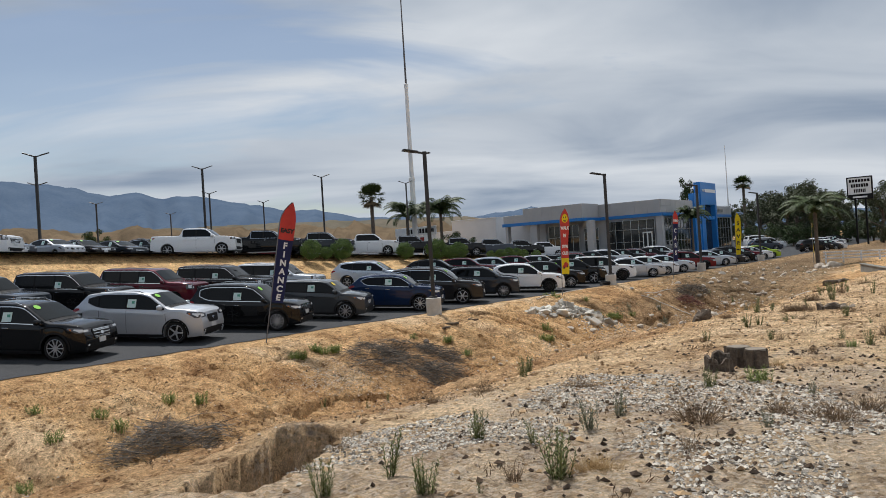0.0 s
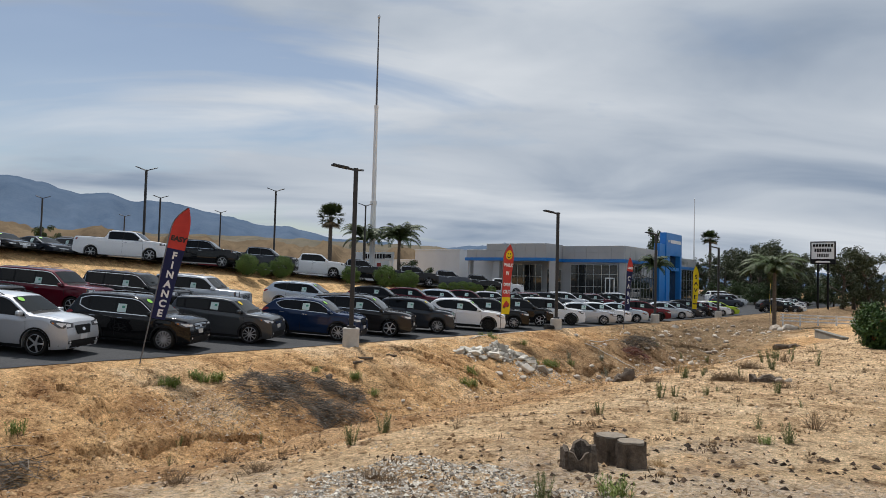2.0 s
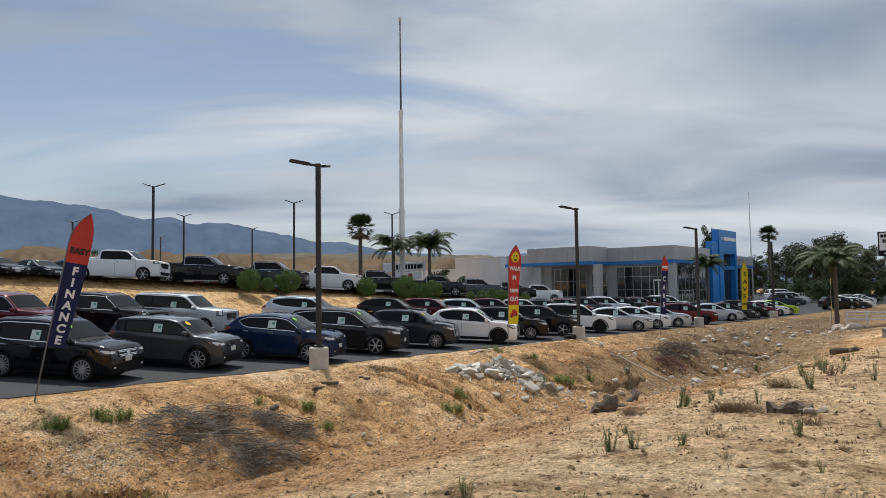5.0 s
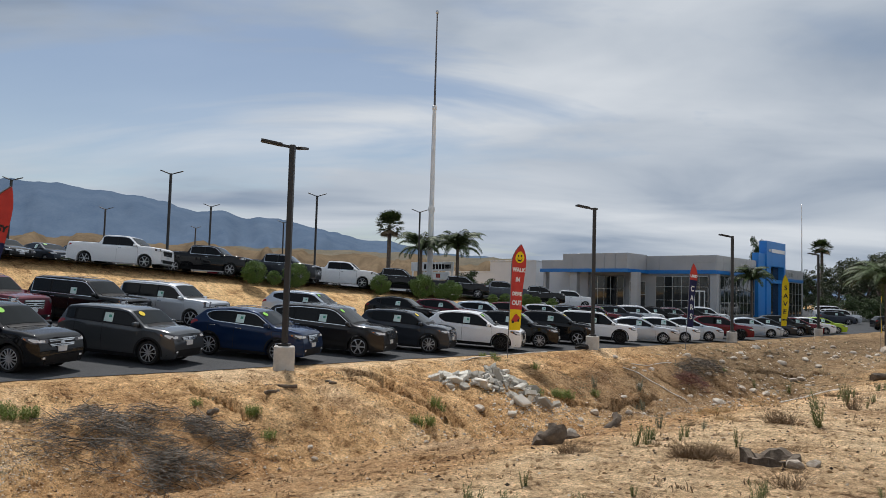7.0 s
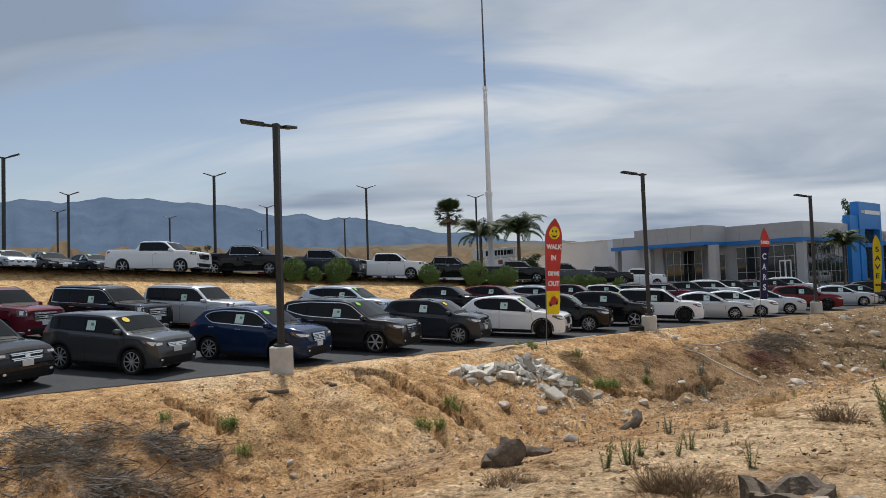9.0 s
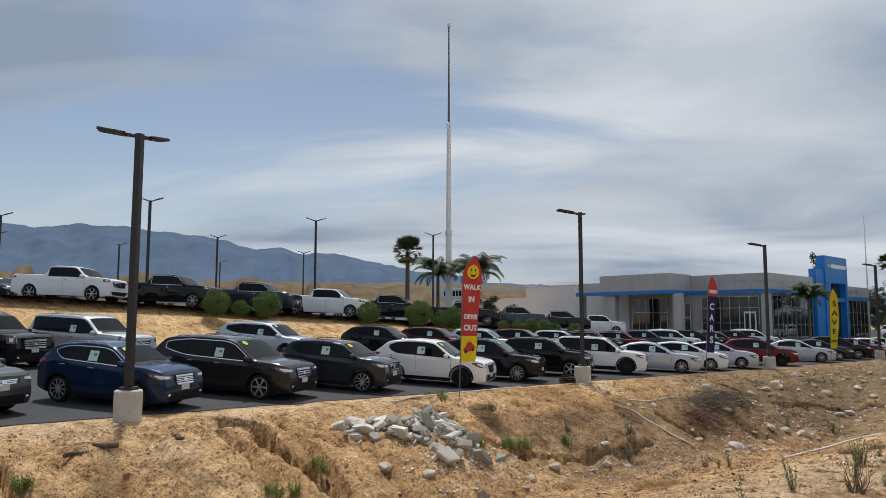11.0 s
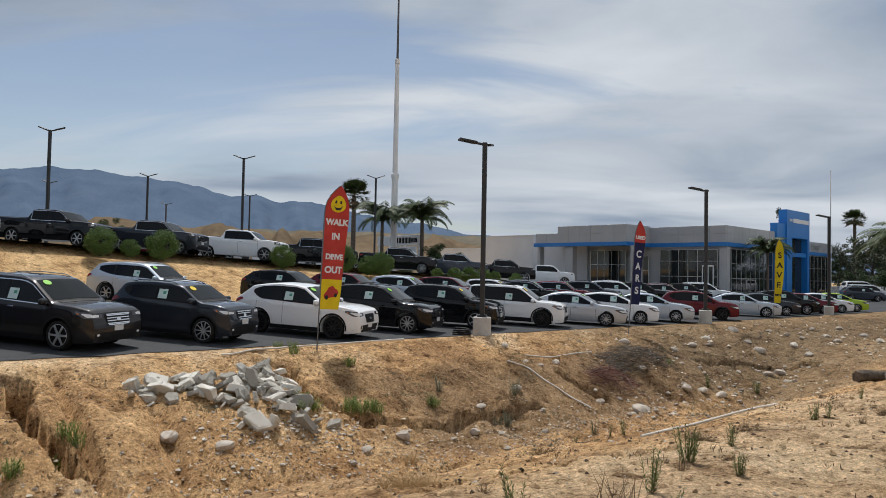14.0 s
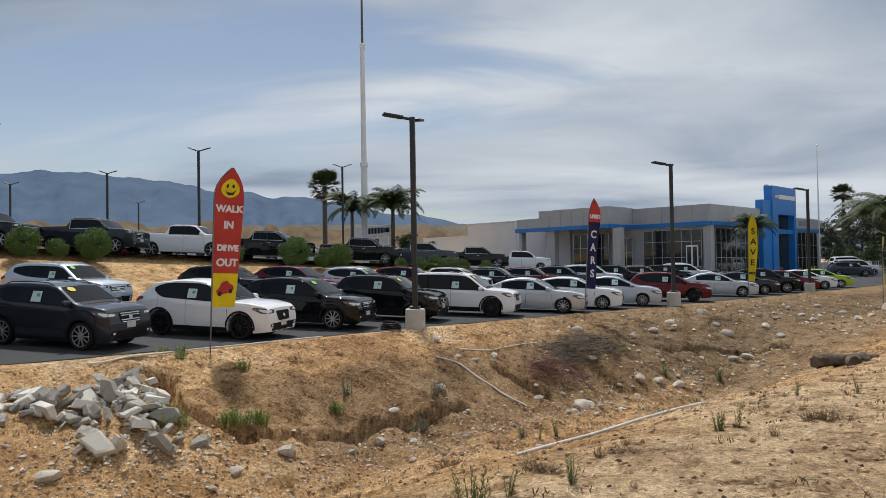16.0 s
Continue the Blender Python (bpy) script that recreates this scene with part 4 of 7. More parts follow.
SPEC = {
    "midsize_old": dict(L=4.70, W=1.84, H=1.70, wb=2.86, fo=0.93, nose=1.02, cowl=1.22, cowlz=1.15, ws=1.95, rr=0.55, rg=0.12, belt=1.10, beltr=1.20, wr=0.355, spokes=5, lamph=0.11, grille=(0.66, 0.92, 0.40), bars=1, barmat=None, sticker="g", drop=0.08),
    "midsize_new": dict(L=4.65, W=1.84, H=1.66, wb=2.725, fo=0.92, nose=0.95, cowl=1.18, cowlz=1.08, ws=1.95, rr=0.60, belt=1.03, beltr=1.16, chrome=True, spokes=10, grille=(0.62, 0.86, 0.45), sticker="g", drop=0.10),
    "compact_chrome": dict(L=4.45, W=1.81, H=1.70, wb=2.60, fo=0.88, nose=0.96, cowl=1.15, cowlz=1.10, ws=1.85, rr=0.45, belt=1.06, beltr=1.12, chrome=True, spokes=14, clad=0.06, grille=(0.74, 0.90, 0.50), bars=2, sticker="g"),
    "boxy_small": dict(L=4.14, W=1.80, H=1.62, wb=2.57, fo=0.84, nose=0.96, cowl=1.02, cowlz=1.09, ws=1.62, rr=0.25, rg=0.06, belt=1.07, beltr=1.18, tumble=0.13, spokes=10, rails=False, grille=(0.78, 0.86, 0.42), bars=1, lamph=0.10, sticker="y", drop=0.06),
    "small_round": dict(L=4.28, W=1.79, H=1.66, wb=2.555, fo=0.92, nose=0.98, cowl=1.10, cowlz=1.13, ws=1.82, rr=0.55, belt=1.08, beltr=1.22, chrome=True, spokes=10, grille=(0.70, 0.92, 0.40), bars=5, sticker="g", drop=0.10),
    "three_row": dict(L=5.17, W=1.99, H=1.77, wb=3.02, fo=1.0, nose=1.00, cowl=1.22, cowlz=1.14, ws=2.05, rr=0.60, belt=1.09, beltr=1.22, chrome=True, spokes=6, wr=0.375, grille=(0.68, 0.94, 0.46), bars=4, sticker="g", drop=0.10),
    "mini": dict(L=4.10, W=1.77, H=1.65, wb=2.52, fo=0.84, nose=1.00, cowl=1.00, cowlz=1.13, ws=1.70, rr=0.40, belt=1.08, beltr=1.20, spokes=10, grille=(0.72, 0.94, 0.40), bars=2, sticker="y", drop=0.06),
    "sporty": dict(L=4.55, W=1.84, H=1.67, wb=2.70, fo=0.92, nose=0.93, cowl=1.28, cowlz=1.08, ws=2.05, rr=0.62, belt=1.04, beltr=1.18, spokes=10, rails=False, clad=0.14, grille=(0.56, 0.84, 0.38), darkrim=True, bars=4, barmat=None, sticker="g", drop=0.12, wr=0.36),
    "compact": dict(L=4.48, W=1.85, H=1.65, wb=2.67, fo=0.89, nose=0.95, cowl=1.18, cowlz=1.08, ws=1.95, rr=0.60, belt=1.04, beltr=1.17, spokes=10, clad=0.12, grille=(0.62, 0.88, 0.42), bars=3, sticker="g", drop=0.10),
    "small_plain": dict(L=4.26, W=1.78, H=1.66, wb=2.555, fo=0.88, nose=0.98, cowl=1.08, cowlz=1.13, ws=1.80, rr=0.48, belt=1.08, beltr=1.20, spokes=5, clad=0.14, grille=(0.66, 0.90, 0.42), bars=2, sticker="y"),
    "wagonlike": dict(L=4.63, W=1.82, H=1.73, wb=2.67, fo=0.95, nose=0.97, cowl=1.18, cowlz=1.10, ws=1.95, rr=0.38, belt=1.04, beltr=1.10, tumble=0.16, spokes=10, darkrim=True, wr=0.375, clad=0.18, grille=(0.66, 0.90, 0.36), bars=1, sticker="y"),
    "sedan_long": dict(L=4.87, W=1.83, H=1.49, wb=2.80, fo=0.92, gc=0.16, wr=0.325, nose=0.80, cowl=1.30, cowlz=0.97, ws=2.20, kind="sedan", rr=1.35, rg=0.55, tail=1.06, belt=0.93, beltr=1.02, bp=2.55, cp=3.45, tumble=0.23, rails=False, spokes=10, clad=0.0, chrome=True, grille=(0.64, 0.76, 0.45), bars=2, lampz=0.70, sticker="g", drop=0.10),
    "hatch": dict(L=4.40, W=1.82, H=1.47, wb=2.65, fo=0.90, gc=0.16, wr=0.315, nose=0.82, cowl=1.12, cowlz=0.99, ws=2.05, kind="hatch", rr=0.70, belt=0.95, beltr=1.06, bp=2.42, tumble=0.22, rails=False, spokes=10, clad=0.0, grille=(0.44, 0.66, 0.42), bars=3, lampz=0.74, sticker="g", drop=0.12),
    "sedan_short": dict(L=4.62, W=1.78, H=1.46, wb=2.67, fo=0.92, gc=0.16, wr=0.315, nose=0.82, cowl=1.15, cowlz=0.99, ws=2.05, kind="sedan", rr=1.20, rg=0.50, tail=1.08, belt=0.95, beltr=1.02, bp=2.45, cp=3.35, tumble=0.22, rails=False, spokes=10, clad=0.0, grille=(0.58, 0.76, 0.32), bars=2, lampz=0.70, sticker="g", drop=0.10),
    "raised_hatch": dict(L=4.46, W=1.80, H=1.60, wb=2.66, fo=0.92, gc=0.21, wr=0.345, nose=0.90, cowl=1.15, cowlz=1.05, ws=2.00, rr=0.55, belt=1.00, beltr=1.08, tumble=0.19, spokes=5, darkrim=True, clad=0.18, grille=(0.64, 0.82, 0.34), bars=1, lampz=0.76, drop=0.10),
    "full_size": dict(L=5.18, W=2.04, H=1.92, wb=2.95, fo=0.98, nose=1.16, cowl=1.38, cowlz=1.27, ws=2.08, rr=0.30, rg=0.10, belt=1.20, beltr=1.24, tumble=0.14, chrome=True, wr=0.40, spokes=6, rake=0.10, boxlamp=True, lamph=0.12, lampw=0.24, grille=(0.76, 1.06, 0.55), bars=4, clad=0.05),
    "wide_dark": dict(L=4.85, W=1.94, H=1.70, wb=2.86, fo=0.96, nose=0.98, cowl=1.35, cowlz=1.12, ws=2.15, rr=0.65, belt=1.08, beltr=1.24, spokes=5, darkrim=True, wr=0.385, clad=0.14, grille=(0.60, 0.86, 0.50), bars=3, barmat=None, drop=0.12),
    "crew_cab": dict(L=5.90, W=2.05, H=1.92, wb=3.75, fo=0.97, gc=0.28, wr=0.41, nose=1.22, cowl=1.42, cowlz=1.32, ws=2.05, kind="pickup", cab=3.85, bed=1.40, belt=1.26, beltr=1.32, bp=2.72, cp=9.0, tumble=0.15, chrome=True, rails=False, rake=0.08, boxlamp=True, lamph=0.06, lampw=0.26, grille=(0.82, 1.10, 0.62), bars=2, spokes=6, clad=0.0, sheet=False),
    "two_door": dict(L=4.80, W=1.90, H=1.35, wb=2.81, fo=0.98, gc=0.13, wr=0.345, nose=0.80, cowl=1.55, cowlz=0.95, ws=2.30, kind="sedan", rr=1.35, rg=0.55, tail=1.02, belt=0.92, beltr=1.00, bp=2.95, cp=3.6, tumble=0.26, rails=False, spokes=5, darkrim=True, clad=0.0, sheet=False, grille=(0.48, 0.64, 0.55), bars=1),
}
for v in SPEC.values():
    if v.get("barmat", 1) is None:
        v["barmat"] = BLACK
NAMES = {"full_size": ("large_suv", "suv"), "crew_cab": ("pickup_truck", "pickup truck"), "sedan_long": ("sedan", "car"), "sedan_short": ("sedan", "car"), "hatch": ("hatchback", "car"), "two_door": ("coupe", "car")}
WORDS = {"black": "black", "graphite": "warm black", "charcoal": "charcoal grey", "grey": "warm grey", "silver": "silver", "pale_blue": "pale silver-blue", "white": "white", "blue": "deep blue", "maroon": "maroon", "red": "dark red", "green": "lime green", "slate": "slate blue-grey"}


def park(model, colour, s, m_, heading, where, zf=lot_z, anchor="fw", group=""):
    """Parks a car so that its right front wheel stands at (s, m_)."""
    nm, cat = NAMES.get(model, ("suv", "suv"))
    kind_word = {"large_suv": "large boxy SUV", "pickup_truck": "crew-cab pickup truck", "sedan": "four-door sedan", "hatchback": "hatchback", "coupe": "coupe", "suv": "crossover SUV"}[nm]
    label = f"{WORDS[colour]} {kind_word} {where}"
    sp = SPEC[model]
    x, y = xy(s, m_)
    h = radians(heading)
    fx, fy = sp["L"] / 2 - sp.get("fo", 0.92), -(sp["W"] / 2 - 0.14)
    cx, cy = x - fx * math.cos(h) + fy * math.sin(h), y - fx * math.sin(h) - fy * math.cos(h)

    def zz(px, py):
        return zf(*sm(px, py))
    a, b = math.cos(h), math.sin(h)
    pitch_ = math.degrees(math.atan2(zz(cx - a, cy - b) - zz(cx + a, cy + b), 2.0))
    roll_ = math.degrees(math.atan2(zz(cx - b, cy + a) - zz(cx + b, cy - a), 2.0))
    p = pose(cx, cy, zz(cx, cy), 0, 0, heading) @ pose(0, 0, 0, roll_, pitch_, 0)
    if model not in CARS:
        e = build_car(nm, sp, colour, label, cat)
        CARS[model] = e
    else:
        e = repaint(copy_thing(CARS[model], p), colour, label)
    e.matrix_world = p
    return tagged(e, label, cat, group)


HEAD = -8.0
ROW1 = [("midsize_new", "black", -15.0, 2.2), ("midsize_old", "silver", -11.1, 2.2), ("compact_chrome", "black", -7.2, 1.75), ("boxy_small", "grey", -3.4, 2.0), ("small_round", "blue", 0.7, 1.35),
        ("three_row", "graphite", 4.5, 1.7), ("mini", "charcoal", 8.35, 1.75), ("sporty", "white", 12.55, 1.3), ("compact", "black", 16.15, 1.75), ("small_plain", "black", 20.1, 2.1),
        ("wagonlike", "white", 23.9, 1.7), ("sedan_long", "silver", 27.8, 1.0), ("hatch", "white", 31.0, 1.1), ("sedan_short", "pale_blue", 34.4, 1.0), ("raised_hatch", "red", 39.6, 0.9),
        ("sedan_long", "pale_blue", 46.6, 1.2), ("sedan_short", "charcoal", 50.5, 1.4), ("compact", "black", 54.3, 1.4), ("hatch", "red", 58.0, 1.4), ("hatch", "white", 61.8, 1.4), ("hatch", "green", 65.6, 1.4)]
for model, colour, s, m_ in ROW1:
    park(model, colour, s, m_, HEAD, "parked at the edge of the lot", group="cars in the front row")
ROW2 = [("full_size", "charcoal", -12.4, 12.4), ("full_size", "black", -8.6, 12.4), ("full_size", "maroon", -4.6, 12.4), ("full_size", "black", -0.4, 12.4), ("full_size", "silver", 3.5, 12.4), ("three_row", "pale_blue", 12.2, 13.2),
        ("wide_dark", "black", 19.6, 13.2), ("wide_dark", "maroon", 23.6, 13.2), ("midsize_new", "pale_blue", 27.6, 13.2), ("wide_dark", "maroon", 31.5, 13.2), ("small_plain", "white", 35.3, 13.2), ("midsize_new", "black", 39.2, 13.2),
        ("midsize_new", "red", 43.0, 13.2), ("wide_dark", "slate", 46.9, 13.2), ("three_row", "white", 50.7, 13.2), ("wide_dark", "black", 54.6, 13.2), ("midsize_new", "maroon", 58.4, 13.2), ("small_plain", "black", 62.3, 13.2),
        ("three_row", "white", 66.1, 13.2), ("two_door", "black", 74.0, 16.0)]
for model, colour, s, m_ in ROW2:
    park(model, colour, s, m_, HEAD, "parked in the second row", group="cars in the second row")
ROW3 = [("crew_cab", "white", 6.3, 23.4), ("crew_cab", "black", 11.7, 22.9), ("crew_cab", "charcoal", 17.1, 22.6), ("crew_cab", "white", 22.6, 22.5), ("crew_cab", "black", 28.2, 22.5), ("crew_cab", "black", 36.0, 22.5),
        ("crew_cab", "slate", 42.0, 22.5), ("crew_cab", "black", 48.5, 22.8), ("crew_cab", "white", 56.0, 24.0)]
for model, colour, s, m_ in ROW3:
    park(model, colour, s, m_, 1.0, "at the top of the dirt slope", zf=upper_z, group="trucks on the upper lot")
BACK = [("sedan_short", "silver", -1.4, 31.0), ("sedan_long", "black", 1.0, 31.5), ("hatch", "charcoal", 3.6, 31.5), ("midsize_new", "black", 6.2, 31.5), ("sedan_short", "slate", -4.6, 31.0), ("full_size", "white", -7.0, 27.0), ("hatch", "white", -9.0, 31.0), ("midsize_old", "silver", -12.0, 31.5),
        ("crew_cab", "white", 25.2, 32.0), ("crew_cab", "white", 32.5, 32.0), ("crew_cab", "white", 37.5, 32.5), ("crew_cab", "red", 20.5, 32.0), ("compact", "white", 9.5, 44.0), ("wide_dark", "grey", 5.0, 44.0), ("compact", "white", 1.0, 44.0), ("small_plain", "charcoal", -3.0, 44.0)]
for model, colour, s, m_ in BACK:
    park(model, colour, s, m_, -28.0 if model not in ("crew_cab", "full_size") else 1.0, "on the upper lot", zf=upper_z, group="cars farther back on the upper lot")
FAR = [("small_plain", "black", 84.0, -1.0), ("sedan_short", "charcoal", 88.0, -1.5), ("sedan_long", "white", 92.0, -1.5), ("hatch", "silver", 97.0, 0.5), ("compact", "white", 102.0, 1.0), ("sedan_short", "silver", 107.0, 1.5), ("sedan_long", "charcoal", 112.0, 2.0), ("hatch", "white", 118.0, 2.5), ("compact", "black", 124.0, 3.0), ("full_size", "silver", 101.0, 8.5), ("midsize_old", "slate", 96.0, 8.0), ("small_plain", "white", 130.0, 5.0), ("midsize_old", "maroon", 136.0, 5.5), ("wide_dark", "white", 142.0, 6.0)]
for model, colour, s, m_ in FAR:
    park(model, colour, s, m_, -4.0, "at the far end of the lot", group="cars at the far end of the lot")
# ---- far ground: hills and mountains ----
def ridge_sheet(name, dist, azs, els, mat, label, rough_h, seed, depth=0.35, cols=420, rows=18, base=-12.0):
    """A range of hills all along the view: a real slope that climbs to a skyline at the given bearings and heights."""
    verts, faces = [], []
    a = np.linspace(azs[0], azs[-1], cols)
    for az_ in a:
        e = float(np.interp(az_, azs, els))
        top = dist * math.tan(radians(e))
        for j in range(rows):
            k = j / (rows - 1)
            r = dist * (1 - depth * (1 - k))
            n_ = noise.fractal(Vector((az_ * 0.55, k * 2.2, seed)), 1.0, 2.0, 6)
            spur = abs(noise.noise(Vector((az_ * 0.33 + k * 0.5, k * 0.6, seed + 4))))
            h = base + (top - base) * k ** 0.85 + rough_h * n_ * (k * (1.05 - k) * 2.4 + 0.10 * k) - rough_h * 2.0 * spur * k * (1 - k)
            x, y = r * math.sin(radians(az_)), r * math.cos(radians(az_))
            verts.append((x, y, h + EYE))
    for i in range(cols - 1):
        for j in range(rows - 1):
            faces.append((i * rows + j, (i + 1) * rows + j, (i + 1) * rows + j + 1, i * rows + j + 1))
    me = bpy.data.meshes.new(name)
    me.from_pydata(verts, [], faces)
    me.materials.append(mat)
    me.shade_smooth()
    return tagged(new(name, me), label, "backdrop", kind="structure")


# the aerial haze is put into the slope colour as blue-grey
MOUNTAIN = surface("haze_tinted_mountain_slope", (0.075, 0.112, 0.172), (0.115, 0.155, 0.215), 0.008, 1.0, spec=0.0, fine=0.4)
HILLDIRT = surface("tan_graded_hillside", (0.10, 0.076, 0.052), (0.21, 0.155, 0.10), 0.06, 1.0, spec=0.0, fine=0.3, bump=0.5, bump_scale=0.4)
SCRUB = surface("olive_scrub_hillside", (0.10, 0.095, 0.075), (0.20, 0.17, 0.13), 0.05, 1.0, spec=0.0, fine=0.4)
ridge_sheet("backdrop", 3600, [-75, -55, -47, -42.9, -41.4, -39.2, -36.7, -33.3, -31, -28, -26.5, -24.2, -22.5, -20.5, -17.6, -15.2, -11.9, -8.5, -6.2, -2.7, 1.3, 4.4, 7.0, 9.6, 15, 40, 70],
            [5.2, 6.0, 6.1, 6.3, 6.7, 6.4, 6.8, 6.85, 6.6, 6.35, 6.1, 5.4, 5.72, 5.2, 5.2, 4.7, 3.95, 3.7, 3.1, 2.9, 2.66, 2.86, 3.1, 2.7, 2.0, 0.9, 0.6], MOUNTAIN, "distant mountain range painted in haze blue", 55.0, 1.0)
ridge_sheet("backdrop", 420, [-75, -50, -42.9, -39.9, -37.8, -34.1, -31, -28, -26.2, -24, -20.3, -16.3, -12, -9.6, -7, -2.7, 2.2, 6, 12, 20],
            [3.0, 3.3, 3.3, 3.4, 3.3, 3.0, 3.3, 3.3, 3.0, 3.1, 2.9, 2.8, 2.6, 2.65, 2.6, 2.3, 2.3, 1.6, 0.6, -0.5], HILLDIRT, "bare tan graded hills", 15.0, 11.0, 0.45)
ridge_sheet("backdrop", 620, [-75, -40, -30, -22, -16, -12, -8, -3, 2, 8, 14, 20], [2.6, 2.9, 2.9, 3.0, 3.0, 3.05, 2.95, 2.8, 2.7, 1.8, 0.6, -0.5], SCRUB, "olive scrub-covered hills", 6.0, 17.0, 0.3)

# ---- road beside the verge ----
def road_edge(s):
    return -19.95 + 0.03 * (min(s, 120) + 10)


def road_strip(name, s0, s1, a, b, lift, mat, label, kind="structure", ds=1.0):
    verts, faces = [], []
    ss = list(np.arange(s0, s1, ds))
    offs = [a, b] if abs(a - b) < 1 else list(np.linspace(a, b, 8))
    for s in ss:
        for o in offs:
            m_ = road_edge(s) - o
            x, y = xy(s, m_)
            verts.append((x, y, ground_z(x, y, False) + lift))
    n = len(offs)
    for i in range(len(ss) - 1):
        for j in range(n - 1):
            faces.append((i * n + j, i * n + j + 1, (i + 1) * n + j + 1, (i + 1) * n + j))
    me = bpy.data.meshes.new(name)
    me.from_pydata(verts, [], faces)
    me.materials.append(mat)
    return tagged(new(name, me), label, name, kind=kind)


road_strip("road", -80, 420, 0.0, 13.0, 0.05, ROADTOP, "grey asphalt road beside the dirt verge")
road_strip("road_marking", -80, 18, 0.25, 0.40, 0.056, ROADPAINT, "white painted edge line on the road")
road_strip("road_marking", 16, 300, 0.9, 1.05, 0.056, ROADPAINT, "white painted lane line on the road")
road_strip("road_marking", -80, 300, 2.1, 2.25, 0.056, ROADPAINT, "white painted lane line on the road")

# ---- showroom ----
def plan_pose(s, m_, z, turn_=0.0):
    x, y = xy(s, m_)
    return pose(x, y, z, 0, 0, math.degrees(math.atan2(UY, UX)) + turn_)


SHOW = thing("car_showroom", 0, 0, 0, label="grey panelled car showroom with blue band and glass front", category="building")
SHOW.matrix_world = plan_pose(0, 0, 0)   # its own x runs along s, its own y along m
FLOOR_Z = -1.6


def wall_block(name, s0, s1, m0, m1, z0, z1, mat=WALLGREY, label="", bevel=0.02):
    return part(name, cube(s0, s1, m0, m1, z0, z1, bevel), mat, SHOW, label)


def fascia(s0, s1, m0, m1, z0, z1, cols, rows_):
    """A band of separate metal panels; one of its two plan lengths is thin."""
    bandpart = wall_block("fascia", s0, s1, m0, m1, z0, z1)
    along_s = (s1 - s0) > (m1 - m0)
    a0, a1 = (s0, s1) if along_s else (m0, m1)
    face = m0 if along_s else s0
    w = (a1 - a0) / cols
    h = (z1 - z0) / rows_
    for i in range(cols):
        for j in range(rows_):
            p0, p1 = a0 + i * w + 0.02, a0 + (i + 1) * w - 0.02
            q0, q1 = z0 + j * h + 0.02, z0 + (j + 1) * h - 0.02
            b = cube(p0, p1, face - 0.05, face, q0, q1, 0.01) if along_s else cube(face - 0.05, face, p0, p1, q0, q1, 0.01)
            part("panel", b, WALLGREY, bandpart)
    return bandpart


def glazing(s0, s1, m0, m1, z0, z1, cols, rows_, split=None):
    """Dark glass panes in a slim metal frame; it lies along s or along m."""
    along_s = abs(s1 - s0) > abs(m1 - m0)
    w = part("window", cube(s0, s1 if along_s else s0 + 0.06, m0, m0 + 0.06 if along_s else m1, z0, z1), BLACK, SHOW)
    a0, a1 = (s0, s1) if along_s else (m0, m1)
    face = m0 if along_s else s0
    zs = [z0 + (z1 - z0) * k / rows_ for k in range(rows_ + 1)] if split is None else split
    step_ = (a1 - a0) / cols
    for i in range(cols):
        for j in range(len(zs) - 1):
            p0, p1, q0, q1 = a0 + i * step_ + 0.04, a0 + (i + 1) * step_ - 0.04, zs[j] + 0.04, zs[j + 1] - 0.04
            b = cube(p0, p1, face - 0.02, face - 0.002, q0, q1) if along_s else cube(face - 0.02, face - 0.002, p0, p1, q0, q1)
            part("pane", b, DARKGLASS, w)
    for i in range(cols + 1):
        a = a0 + i * step_
        b = cube(a - 0.035, a + 0.035, face - 0.07, face + 0.02, z0, z1) if along_s else cube(face - 0.07, face + 0.02, a - 0.035, a + 0.035, z0, z1)
        part("mullion", b, SILVER, w)
    for z in zs:
        b = cube(a0, a1, face - 0.06, face + 0.01, z - 0.03, z + 0.03) if along_s else cube(face - 0.06, face + 0.01, a0, a1, z - 0.03, z + 0.03)
        part("transom", b, SILVER, w)
    return w


wall_block("body", 89.2, 128.0, 23.4, 52.0, FLOOR_Z, 7.2)
wall_block("portico_roof", 82.7, 90.0, 33.7, 48.6, 5.7, 6.9)
fascia(82.5, 82.75, 33.6, 44.6, 5.75, 8.1, 6, 2)
wall_block("fascia_return", 82.75, 88.6, 33.6, 33.85, 5.75, 8.1)
fascia(82.6, 82.85, 44.6, 48.6, 5.75, 7.15, 2, 1)
wall_block("fascia_return", 82.85, 92.0, 48.4, 48.6, 5.75, 7.15)
fascia(88.5, 88.75, 23.0, 33.6, 5.80, 7.95, 5, 2)
fascia(88.75, 104.2, 23.0, 23.25, 5.80, 7.95, 7, 2)
for args in ((82.35, 82.75, 33.5, 48.8), (82.75, 88.4, 33.4, 33.8), (88.3, 88.75, 22.85, 33.5), (88.75, 104.2, 22.8, 23.25)):
    part("blue_band", cube(*args, 5.28, 5.80, 0.02), BLUE, SHOW, "bright blue band under the fascia")
for m0, m1 in ((32.1, 33.2), (42.3, 43.6), (48.0, 48.5)):
    wall_block("column", 82.9, 83.9, m0, m1, FLOOR_Z, 5.3)
wall_block("pier", 88.6, 89.6, 22.9, 23.9, FLOOR_Z, 5.3)
wall_block("wall_panel", 88.9, 89.3, 44.0, 52.0, FLOOR_Z, 5.6, WALLPALE)
glazing(88.8, 88.8, 24.2, 32.2, 0.2, 4.9, 6, 3, [0.2, 1.4, 3.4, 4.9])
glazing(88.95, 88.95, 34.0, 36.6, 0.2, 4.1, 3, 2)
